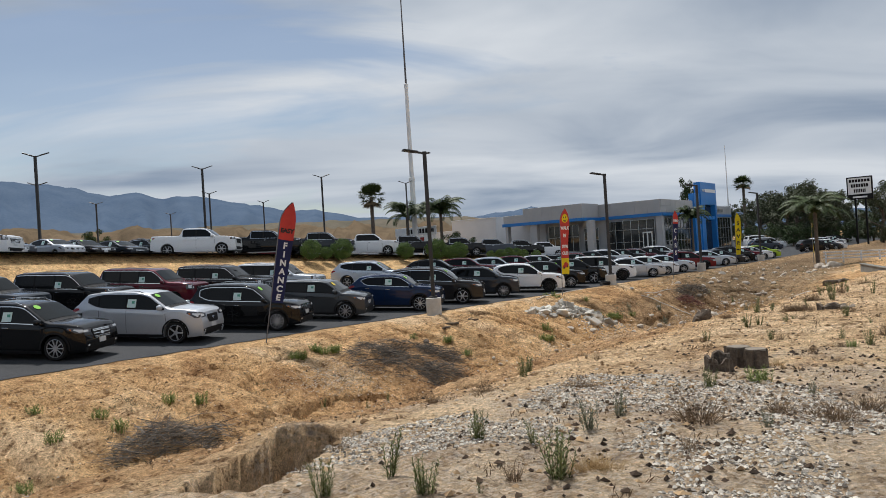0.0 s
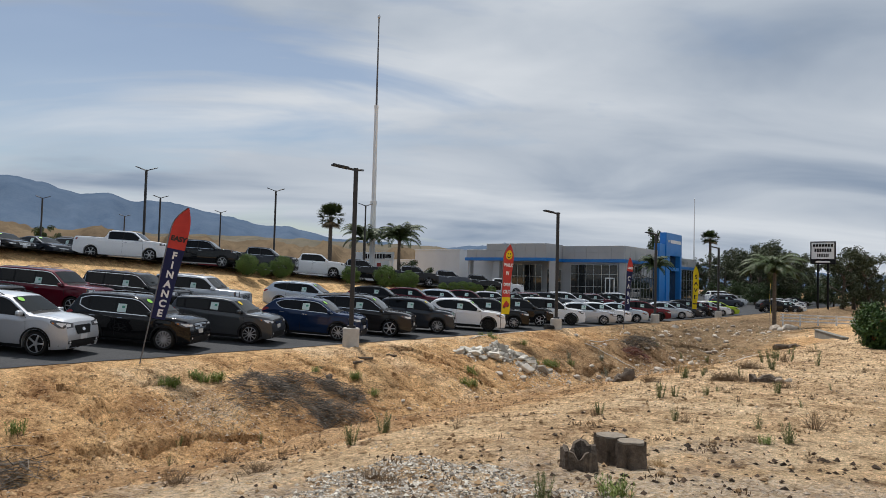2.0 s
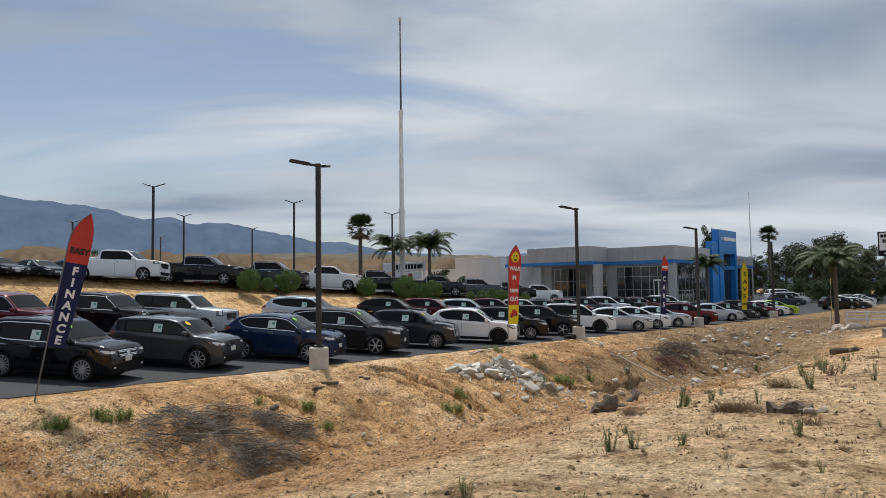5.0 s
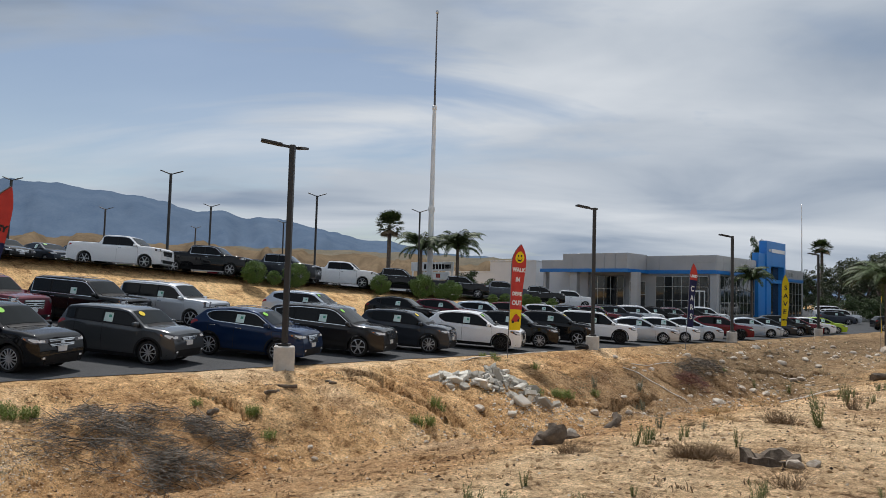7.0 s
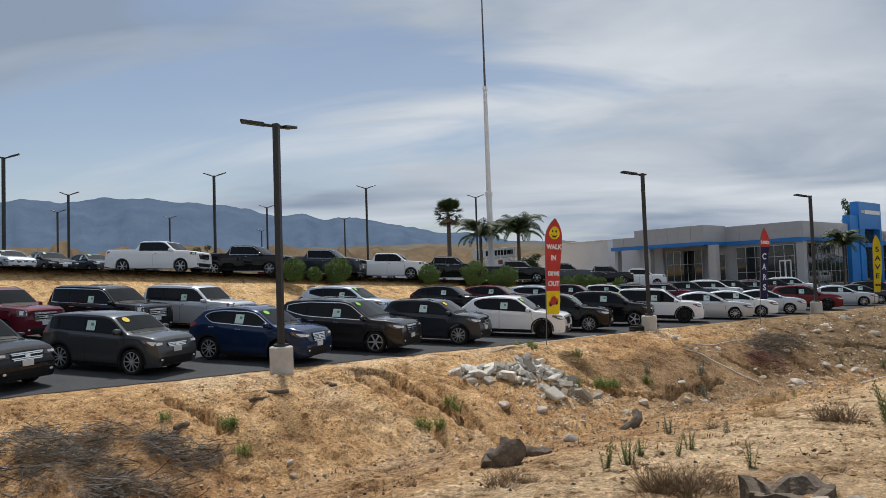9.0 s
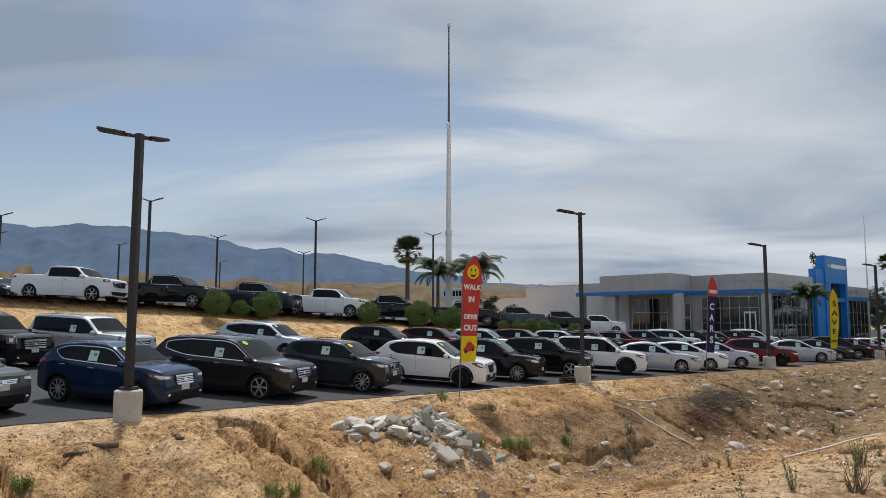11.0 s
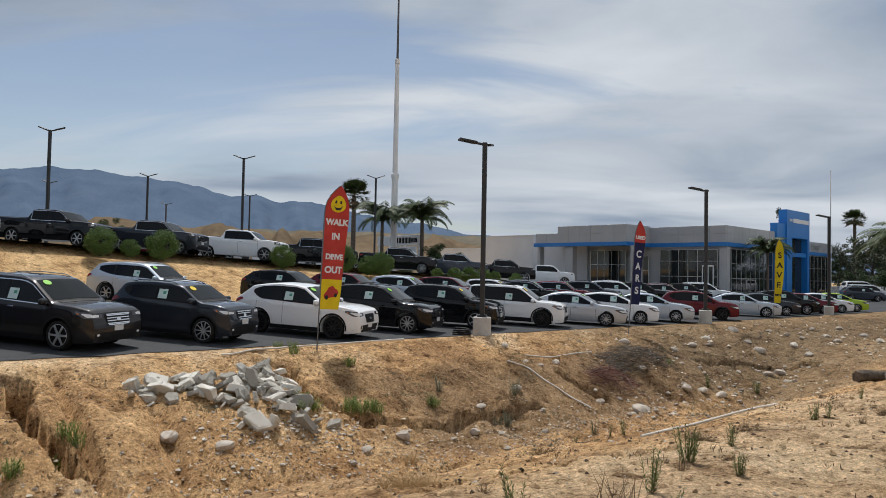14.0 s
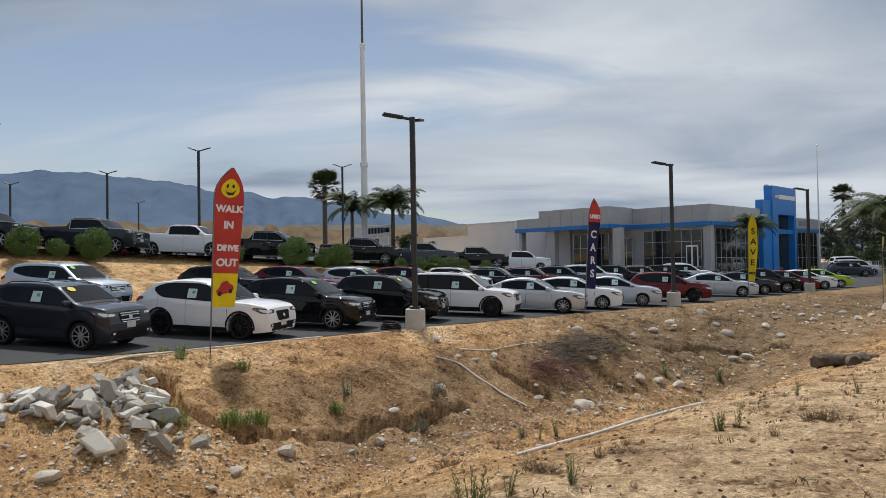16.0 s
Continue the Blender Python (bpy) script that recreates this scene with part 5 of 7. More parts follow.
glazing(88.95, 88.95, 37.6, 43.4, 0.4, 4.9, 5, 2, [0.4, 2.9, 4.9])
glazing(90.5, 103.6, 23.2, 23.2, -0.6, 5.0, 9, 3)
door = part("entrance_door", cube(88.60, 88.70, 24.6, 26.2, 0.0, 2.9, 0.01), WHITEPAINT, SHOW, "white framed double entrance doors")
for m0 in (24.68, 25.44):
    part("door_glass", cube(88.57, 88.60, m0 + 0.08, m0 + 0.6, 0.15, 2.7), DARKGLASS, door)
# the blue entrance tower
TOWER = part("entrance_tower", cube(106.8, 115.6, 22.4, 23.6, 7.3, 11.3, 0.03), BLUE, SHOW, "tall bright blue entrance tower")
part("tower_leg", cube(106.8, 108.8, 22.4, 23.6, FLOOR_Z, 7.3, 0.03), BLUE, TOWER)
part("tower_leg", cube(114.8, 115.6, 22.4, 23.6, FLOOR_Z, 7.3, 0.03), BLUE, TOWER)
part("tower_wing", cube(103.8, 106.8, 22.6, 23.6, FLOOR_Z, 9.2, 0.03), BLUE, TOWER)
part("portal_beam", cube(108.8, 114.8, 22.6, 23.6, 4.6, 5.2, 0.02), BLUE, TOWER)
part("portal_glass", cube(108.8, 114.8, 23.3, 23.38, FLOOR_Z, 7.3), DARKGLASS, TOWER)
part("sign_bar", cube(109.0, 115.0, 22.32, 22.4, 9.5, 10.1, 0.02), WHITEPAINT, TOWER, "white raised sign bar")
part("sign_badge", cube(107.6, 108.7, 22.32, 22.4, 9.6, 10.0, 0.05), SILVER, TOWER)
fascia(116.2, 127.5, 23.4, 23.6, 5.6, 7.1, 4, 1)
part("blue_band", cube(116.2, 127.5, 23.2, 23.6, 5.1, 5.6, 0.02), BLUE, SHOW, "bright blue band under the fascia")
glazing(117.0, 127.0, 23.4, 23.4, -0.8, 5.0, 6, 3)
for a in range(7):
    part("sign_letter", cube(97.5 + a * 0.75, 98.0 + a * 0.75, 22.9, 22.97, 6.4, 7.1, 0.01), SILVER, SHOW)
for a in range(5):
    part("sign_letter", cube(119.0 + a * 0.8, 119.55 + a * 0.8, 23.28, 23.34, 6.0, 6.7, 0.01), SILVER, SHOW)
# service building behind
SERV = thing("service_building", 0, 0, 0, label="plain pale grey stucco service building", category="building")
SERV.matrix_world = plan_pose(0, 0, 0)
part("wall", cube(90.0, 118.0, 55.0, 65.2, -1.5, 7.45, 0.03), WALLPALE, SERV)
part("parapet", cube(89.9, 118.1, 54.9, 65.3, 7.45, 7.6, 0.02), WALLPALE, SERV)
part("wall", cube(92.0, 112.0, 65.2, 78.0, -1.5, 5.6, 0.03), WALLPALE, SERV)
part("roof", cube(91.9, 112.1, 65.4, 78.1, 5.6, 5.75, 0.02), WALLPALE, SERV)

# display platform with a low white wall
PLAT = thing("display_platform", 0, 0, 0, label="low white-walled display platform with silver railing", category="platform")
PLAT.matrix_world = plan_pose(0, 0, 0)
part("wall", cube(92.0, 124.0, 11.5, 11.8, -2.4, -0.55, 0.02), WHITEPAINT, PLAT)
part("wall", cube(92.0, 92.3, 11.8, 18.0, -2.4, -0.55, 0.02), WHITEPAINT, PLAT)
part("deck", cube(92.3, 124.0, 11.8, 20.0, -2.4, -0.75), CONCRETE, PLAT)
for i in range(33):
    part("post", cube(92.2 + i, 92.26 + i, 11.62, 11.68, -0.55, 0.45), SILVER, PLAT)
part("rail", cube(92.0, 124.3, 11.60, 11.70, 0.45, 0.52, 0.01), SILVER, PLAT)
part("rail", cube(92.0, 124.3, 11.62, 11.68, -0.05, 0.0, 0.01), SILVER, PLAT)
e = park("full_size", "white", 114.0, 13.0, 2.0, "on the raised display platform", zf=lambda s, m_: -0.75)

# ---- poles and signs ----
def tall_pole(name, s, m_, z0, sections, mat, label, category="flagpole"):
    x, y = xy(s, m_)
    e = thing(name, x, y, z0, 0, label, category)
    for k, (za, zb, ra, rb, mt) in enumerate(sections):
        part("pole_section", lathe(bmesh.new(), [(ra, za - z0), (rb, zb - z0)], 16), mt, e, smooth=40)
        part("collar", lathe(bmesh.new(), [(rb * 1.25, zb - z0 - 0.5), (rb * 1.25, zb - z0 - 0.05), (rb, zb - z0)], 16), mt, e, smooth=40)
    return e


ROPE = plain("weathered_dark_pole_paint", (0.10, 0.10, 0.11), 0.6)
e = tall_pole("flagpole", 48.85, 40.8, 0.9, [(0.9, 11.6, 0.36, 0.33, WHITEPAINT), (11.6, 23.8, 0.29, 0.22, WHITEPAINT), (23.8, 35.0, 0.13, 0.07, ROPE)], WHITEPAINT, "very tall tapering white flagpole with no flag")
part("finial", lathe(bmesh.new(), [(0.02, 34.0), (0.16, 34.15), (0.2, 34.35), (0.12, 34.55), (0.01, 34.7)], 14), SILVER, e, smooth=50)
e = tall_pole("flagpole", 138.5, 26.8, -1.4, [(-1.4, 10.0, 0.16, 0.13, WHITEPAINT), (10.0, 20.6, 0.12, 0.06, WHITEPAINT)], WHITEPAINT, "slim white flagpole with no flag")
part("finial", lathe(bmesh.new(), [(0.02, 22.0), (0.1, 22.08), (0.1, 22.2), (0.01, 22.3)], 10), SILVER, e, smooth=50)


def pylon_sign(s, m_, z0, ztop, w, h, posts, bars, label):
    e = thing("pylon_sign", 0, 0, 0, label=label, category="sign")
    e.matrix_world = plan_pose(s, m_, z0)
    part("cabinet", cube(-0.25, 0.25, -w / 2, w / 2, ztop - h - z0, ztop - z0, 0.03), BLACK, e)
    part("face", cube(-0.29, -0.25, -w / 2 + 0.2, w / 2 - 0.2, ztop - h * 0.77 - z0, ztop - 0.2 - z0), WHITEPAINT, e, "white sign face")
    for k, (zz, bw, bh, off) in enumerate(bars):
        n = 7
        for j in range(n):
            a = -bw / 2 + bw * j / n
            part("sign_letter", cube(-0.305, -0.29, off + a + 0.03, off + a + bw / n - 0.05, ztop - z0 - zz - bh / 2, ztop - z0 - zz + bh / 2), BLACK, e)
    part("lower_strip", cube(-0.30, -0.25, -w * 0.28, w * 0.28, ztop - h * 0.93 - z0, ztop - h * 0.86 - z0), WHITEPAINT, e)
    for p in posts:
        part("post", cube(-0.13, 0.13, p - 0.13, p + 0.13, 0, ztop - h - z0), BLACK, e)
    return e


pylon_sign(114.8, -1.3, -1.6, 9.9, 3.8, 3.8, (-0.75, 0.75), [(0.68, 3.1, 0.46, 0), (1.48, 2.6, 0.56, 0), (2.35, 1.8, 0.56, 0)], "tall black pylon sign with white face on two posts")
pylon_sign(140.0, -2.6, -1.6, 6.0, 3.2, 2.8, (-0.8, 0.8), [(0.7, 2.2, 0.3, 0), (1.4, 2.4, 0.3, 0)], "smaller white pylon sign farther along the lot")

# the white dealer board on a frame in the upper lot
DB = thing("sign_board", 0, 0, 0, label="white lettered sign board on a white frame", category="sign")
DB.matrix_world = plan_pose(51.0, 39.0, 0.8)
part("board", cube(-0.1, 0.1, 0.0, 7.0, 3.3, 4.4, 0.02), WHITEPAINT, DB)
for j in range(7):
    part("sign_letter", cube(-0.13, -0.10, 4.4 - j * 0.5, 4.75 - j * 0.5, 3.55, 4.15), BLACK, DB)
for j in range(5):
    part("sign_letter", cube(-0.13, -0.10, 0.35 + j * 0.2, 0.5 + j * 0.2, 3.6, 4.1), BLACK, DB)
part("panel", cube(-0.1, 0.1, 0.6, 5.0, 2.3, 3.2, 0.02), WHITEPAINT, DB)
part("panel", cube(-0.14, -0.1, 2.0, 2.7, 2.5, 3.0, 0.02), REDLAMP, DB, "small orange-red panel")
for a in (0.2, 2.4, 4.8, 6.8):
    part("post", cube(-0.07, 0.07, a - 0.07, a + 0.07, -0.5, 3.3), WHITEPAINT, DB)

# white rail fence
FENCE = thing("rail_fence", 0, 0, 0, label="white painted three-rail fence", category="fence")
FENCE.matrix_world = plan_pose(56.0, -8.6, 0)
fz = ground_z(*xy(56.0, -8.6), False)
for k in range(5):
    part("post", cube(-0.07, 0.07, -3.4 + k * 1.55, -3.26 + k * 1.55, fz - 0.2, fz + 1.05, 0.01), WHITEPAINT, FENCE)
for zz in (0.3, 0.6, 0.9):
    part("rail", cube(-0.03, 0.03, -3.5, 3.1, fz + zz, fz + zz + 0.12, 0.01), WHITEPAINT, FENCE)
CUL = thing("culvert_headwall", 0, 0, 0, label="low weathered concrete culvert headwall", category="wall")
CUL.matrix_world = plan_pose(29.5, -13.2, ground_z(*xy(29.5, -13.2), False), 18)
part("wall", cube(-4.3, 4.3, -0.12, 0.12, -1.4, 0.30, 0.03), DARKCONC, CUL)
part("coping", cube(-4.35, 4.35, -0.17, 0.17, 0.30, 0.38, 0.02), DARKCONC, CUL)

# ---- feather banners ----
def text_mesh(txt, size, bold=0.012):
    cu = bpy.data.curves.new("text", "FONT")
    cu.body, cu.size, cu.align_x, cu.align_y, cu.offset, cu.extrude = txt, size, "CENTER", "CENTER", bold, 0.002
    ob = bpy.data.objects.new("text", cu)
    scene.collection.objects.link(ob)
    dg = bpy.context.evaluated_depsgraph_get()
    me = bpy.data.meshes.new_from_object(ob.evaluated_get(dg))
    bpy.data.objects.remove(ob)
    return me


def cloth(name, c):
    return surface(name, tuple(v * 0.75 for v in c), c, 2.5, 0.8, spec=0.2)


RED, NAVY, SUNNY, INK, SNOW = cloth("red_cloth", (0.50, 0.055, 0.045)), cloth("navy_cloth", (0.018, 0.022, 0.075)), cloth("yellow_cloth", (0.78, 0.58, 0.02)), plain("black_print", (0.012, 0.012, 0.012), 0.7), plain("white_print", (0.70, 0.71, 0.72), 0.7)


def banner(s, m_, face, lean, z_low, z_top, width, zones, words, label, bend=0.0, tip=0.42):
    """A feather banner: pole in the ground, sail of coloured zones, printed words; its face looks along its own -y."""
    x, y = xy(s, m_)
    z0 = ground_z(x, y, False)
    e = thing("feather_banner", x, y, z0, face, label, "banner flag", "feather banners along the lot")
    e.matrix_world = pose(x, y, z0, 0, lean, face)
    H_ = z_top - z0
    lo = z_low - z0

    def width_at(z):
        k = (z - lo) / (H_ - lo)
        return width * (0.74 + 0.26 * math.sin(k * 2.2)) * (1.0 if k < 0.78 else max(0.02, 1 - ((k - 0.78) / 0.22) ** 2.2))

    def wave(u, z):
        return 0.06 * math.sin(z * 2.1 + u * 2.0) * u + bend * u * u

    pts = [(0, 0, -0.25), (0, 0, lo), (0, 0, lo + (H_ - lo) * 0.75)]
    for k in np.linspace(0.78, 1.0, 6):
        z = lo + (H_ - lo) * k
        pts.append((max(0.0, (width - width_at(z)) * tip), 0, z))
    part("pole", tube(bmesh.new(), pts, [0.02] * 3 + [0.016] * 6, 8), plain("grey_banner_pole", (0.16, 0.16, 0.17), 0.4, 0.6), e, smooth=40)

    def point(u, z, off):
        k = (z - lo) / (H_ - lo)
        w = width_at(z)
        x0 = 0.02 + (max(0.0, (width - w) * tip) if k > 0.78 else 0.0)
        return Vector((x0 + u * w, wave(u, z) - off, z))

    sail = None
    for za, zb, mat in zones:
        za, zb = lo + (H_ - lo) * za, lo + (H_ - lo) * zb
        bm = bmesh.new()
        n, r = 8, max(2, int((zb - za) / 0.08))
        for off in (-0.004, 0.004):
            g_ = [[bm.verts.new(point(i / n, za + (zb - za) * j / r, off)) for i in range(n + 1)] for j in range(r + 1)]
            for j in range(r):
                for i in range(n):
                    bm.faces.new((g_[j][i], g_[j][i + 1], g_[j + 1][i + 1], g_[j + 1][i]))
        sail = part("sail", bm, mat, e, smooth=60)
    for txt, zc, size, mat, turn_ in words:
        me = text_mesh(txt, size)
        zc_ = lo + (H_ - lo) * zc
        for v in me.vertices:
            a, b = v.co.x, v.co.y
            if turn_:
                a, b = b, -a
            z = zc_ + b
            w = width_at(z)
            u = 0.52 + a / w
            v.co = point(u, z, 0.008 + v.co.z)
        me.materials.clear()
        me.materials.append(mat)
        part("lettering", me, mat, e)
    return e, point, lo, H_


banner(-9.2, 0.0, 28.0, 10.0, 0.32, 3.78, 0.52, [(0.0, 0.62, NAVY), (0.62, 1.0, RED)], [("EASY", 0.71, 0.20, INK, False)] + [(c, 0.56 - i * 0.085, 0.29, SNOW, False) for i, c in enumerate("FINANCE")], "navy and red feather banner lettered easy finance", 0.0, 0.7)
b2, pt, lo_, hh_ = banner(10.6, -0.6, 42.0, 2.0, 0.02, 3.62, 0.74, [(0.0, 0.24, SUNNY), (0.24, 1.0, RED)], [("WALK", 0.70, 0.24, SNOW, False), ("IN", 0.585, 0.26, SNOW, False), ("DRIVE", 0.42, 0.21, SNOW, False), ("OUT", 0.315, 0.26, SNOW, False)], "red and yellow feather banner lettered walk in drive out", 0.0, 0.62)


def on_sail(bm_pts, off, mat, name):
    bm = bmesh.new()
    vs = [bm.verts.new(pt(u, lo_ + (hh_ - lo_) * k, off)) for u, k in bm_pts]
    bm.faces.new(vs)
    bmesh.ops.triangulate(bm, faces=bm.faces)
    return part(name, bm, mat, b2)


on_sail(oval(0.52, 0.85, 0.34, 0.068, 22), 0.010, SUNNY, "round_face")
on_sail(oval(0.40, 0.865, 0.05, 0.014, 10), 0.014, INK, "eye")
on_sail(oval(0.63, 0.865, 0.05, 0.014, 10), 0.014, INK, "eye")
on_sail([(0.30, 0.838), (0.42, 0.820), (0.60, 0.818), (0.74, 0.842), (0.62, 0.800), (0.45, 0.800)], 0.014, INK, "mouth")
on_sail([(0.14, 0.115), (0.20, 0.085), (0.78, 0.105), (0.88, 0.135), (0.80, 0.160), (0.70, 0.165), (0.56, 0.190), (0.36, 0.175), (0.28, 0.145)], 0.010, RED, "printed_car")
on_sail(oval(0.30, 0.095, 0.09, 0.018, 12), 0.014, INK, "printed_wheel")
on_sail(oval(0.74, 0.115, 0.08, 0.017, 12), 0.014, INK, "printed_wheel")
banner(26.5, -1.0, 34.0, 4.0, -0.05, 3.60, 0.54, [(0.0, 0.74, NAVY), (0.74, 1.0, RED)], [(c, 0.60 - i * 0.145, 0.42, SNOW, False) for i, c in enumerate("CARS")] + [("USED", 0.80, 0.2, SNOW, False)], "navy feather banner with red tip lettered cars", 0.0)
banner(42.2, -1.0, -38.0, 1.0, -0.2, 3.50, 0.50, [(0.0, 1.0, SUNNY)], [(c, 0.74 - i * 0.155, 0.46, INK, False) for i, c in enumerate("SAVE")] + [("HERE", 0.12, 0.15, INK, False)], "yellow feather banner with black letters save here")
banner(47.6, -6.2, 62.0, 4.0, -0.5, 2.2, 0.6, [(0.0, 1.0, SUNNY)], [], "yellow feather banner with dark edge near the fence")
# ---- plants ----
rng = random.Random(5)
LEAF = {}


def leafy(name, c1, c2, rough=0.6):
    m, n, l, b = material(name)
    geo = n.new("ShaderNodeNewGeometry")
    l.new(ramp(n, l, geo.outputs["Random Per Island"], (0.0, c1), (1.0, c2)), b.inputs["Base Color"])
    b.inputs["Roughness"].default_value = rough
    b.inputs["Specular IOR Level"].default_value = 0.3
    return m


EUCA = leafy("grey_green_eucalyptus_leaves", (0.034, 0.046, 0.022), (0.098, 0.112, 0.058))
BROADLEAF = leafy("mid_green_leaves", (0.020, 0.038, 0.012), (0.066, 0.10, 0.032))
DARKLEAF = leafy("dark_green_leaves", (0.018, 0.042, 0.011), (0.070, 0.135, 0.030))
SHRUBLEAF = leafy("clipped_shrub_leaves", (0.04, 0.085, 0.016), (0.14, 0.22, 0.045))
PALMLEAF = leafy("palm_leaves", (0.024, 0.044, 0.014), (0.085, 0.115, 0.038))
DEADPALM = leafy("dead_palm_leaves", (0.14, 0.10, 0.06), (0.26, 0.20, 0.12))
WEEDLEAF = leafy("weed_leaves", (0.065, 0.082, 0.022), (0.19, 0.20, 0.065))
LOWLEAF = leafy("low_weed_leaves", (0.085, 0.12, 0.024), (0.23, 0.29, 0.065))
WEEDGREY = leafy("grey_green_weed_leaves", (0.10, 0.11, 0.07), (0.20, 0.20, 0.12))
DRYLEAF = leafy("dry_brown_plant", (0.10, 0.065, 0.035), (0.26, 0.17, 0.095))
STRAW = leafy("straw_grass", (0.38, 0.25, 0.11), (0.62, 0.45, 0.24))
TWIG = leafy("weathered_grey_twigs", (0.020, 0.016, 0.012), (0.18, 0.145, 0.11))
REDTWIG = leafy("rust_red_brush", (0.07, 0.025, 0.018), (0.20, 0.07, 0.045))
BARK = surface("grey_brown_bark", (0.065, 0.05, 0.04), (0.17, 0.135, 0.105), 6.0, 0.95, 0, 0.8, 25)
STUMPWOOD = surface("weathered_dark_stump_wood", (0.032, 0.024, 0.019), (0.19, 0.145, 0.105), 7.0, 0.95, 0, 1.0, 30)
CUTWOOD = surface("cut_grey_wood", (0.16, 0.13, 0.10), (0.32, 0.27, 0.21), 9.0, 0.95, 0, 0.6, 60)


def rand_dir():
    v = Vector((rng.gauss(0, 1), rng.gauss(0, 1), rng.gauss(0, 1)))
    return v.normalized()


def leaves_mesh(name, items, mat):
    """Items are (centre, along, across): one kite-shaped leaf each."""
    verts, faces = [], []
    for c, a, b in items:
        i = len(verts)
        verts += [c - a, c + b - a * 0.1, c + a, c - b - a * 0.1]
        faces.append((i, i + 1, i + 2, i + 3))
    me = bpy.data.meshes.new(name)
    me.from_pydata([tuple(v) for v in verts], [], faces)
    me.materials.append(mat)
    return me


def cloud(clumps, per, size, thin=0.5):
    out = []
    for c, r in clumps:
        for _ in range(per):
            d = rand_dir() * (rng.random() ** 0.45)
            p = Vector(c) + Vector((d.x * r, d.y * r, d.z * r * 0.8))
            a = rand_dir() * size * rng.uniform(0.6, 1.3)
            b = a.cross(rand_dir()).normalized() * size * thin * rng.uniform(0.6, 1.2)
            out.append((p, a, b))
    return out


def tree(kind):
    """A tree 12 m tall: leaning trunk, limbs, and a crown of many small leaves in separate clumps."""
    e = thing("tree", 0, 0, 0)
    bm = bmesh.new()
    lean = Vector((rng.uniform(-0.6, 0.6), rng.uniform(-0.6, 0.6), 0))
    top = Vector((0, 0, 7.0)) + lean * 2
    path = [Vector((0, 0, -0.5)), Vector((0.05, 0, 1.5)) + lean * 0.3, Vector((-0.1, 0.1, 4.0)) + lean, top]
    tube(bm, path, [0.36, 0.27, 0.2, 0.1], 8)
    clumps = []
    n = 11 if kind == "euca" else 9
    for j in range(9):
        clumps.append((Vector((rng.uniform(-2.4, 2.4), rng.uniform(-2.4, 2.4), rng.uniform(0.9, 3.6))), rng.uniform(0.7, 1.2)))
    for k in range(n):
        a = 2 * math.pi * k / n + rng.uniform(-0.4, 0.4)
        z0 = rng.uniform(1.6, 6.4)
        st = path[1].lerp(top, (z0 - 1.5) / 5.5)
        reach, rise = rng.uniform(1.6, 3.4), rng.uniform(1.2, 4.2)
        en = st + Vector((math.cos(a) * reach, math.sin(a) * reach, rise))
        md = st.lerp(en, 0.5) + Vector((0, 0, -0.3))
        tube(bm, [st, md, en], [0.11, 0.07, 0.03], 6)
        for j in range(4):
            q = md.lerp(en, rng.uniform(0.2, 1.2)) + rand_dir() * 0.9
            clumps.append((q, rng.uniform(0.6, 1.25)))
    for j in range(7):
        clumps.append((top + Vector((rng.uniform(-1.6, 1.6), rng.uniform(-1.6, 1.6), rng.uniform(-0.6, 3.6))), rng.uniform(0.7, 1.3)))
    part("trunk", bm, BARK, e, smooth=60)
    part("crown", leaves_mesh("crown", cloud(clumps, 105 if kind == "euca" else 150, 0.24, 0.36), EUCA if kind == "euca" else BROADLEAF), None, e)
    return e


def shrub(r, h, per, mat, flowers=None):
    """A rounded shrub: short stems and a dense uneven shell of small leaves."""
    e = thing("shrub", 0, 0, 0)
    bm = bmesh.new()
    for k in range(7):
        a = 2 * math.pi * k / 7
        tube(bm, [(0.05 * math.cos(a), 0.05 * math.sin(a), -0.1), (0.5 * r * math.cos(a), 0.5 * r * math.sin(a), h * 0.55)], [0.025, 0.012], 5)
    part("branchwork", bm, BARK, e)["kind"] = "stuff"
    clumps = []
    for k in range(70):
        d = rand_dir()
        clumps.append((Vector((d.x * r * 0.76, d.y * r * 0.76, h * 0.47 + d.z * h * 0.40)), r * rng.uniform(0.24, 0.36)))
    part("crown", leaves_mesh("crown", cloud(clumps, per, 0.045 * max(1.0, r / 0.9), 0.42), mat), None, e)
    if flowers:
        part("flowers", leaves_mesh("flowers", cloud([(Vector((rng.uniform(-r, r) * 0.8, rng.uniform(-r, r) * 0.8, h * rng.uniform(0.15, 0.7))), 0.12) for _ in range(14)], 5, 0.04, 0.7), flowers), None, e, "small red flowers")
    return e


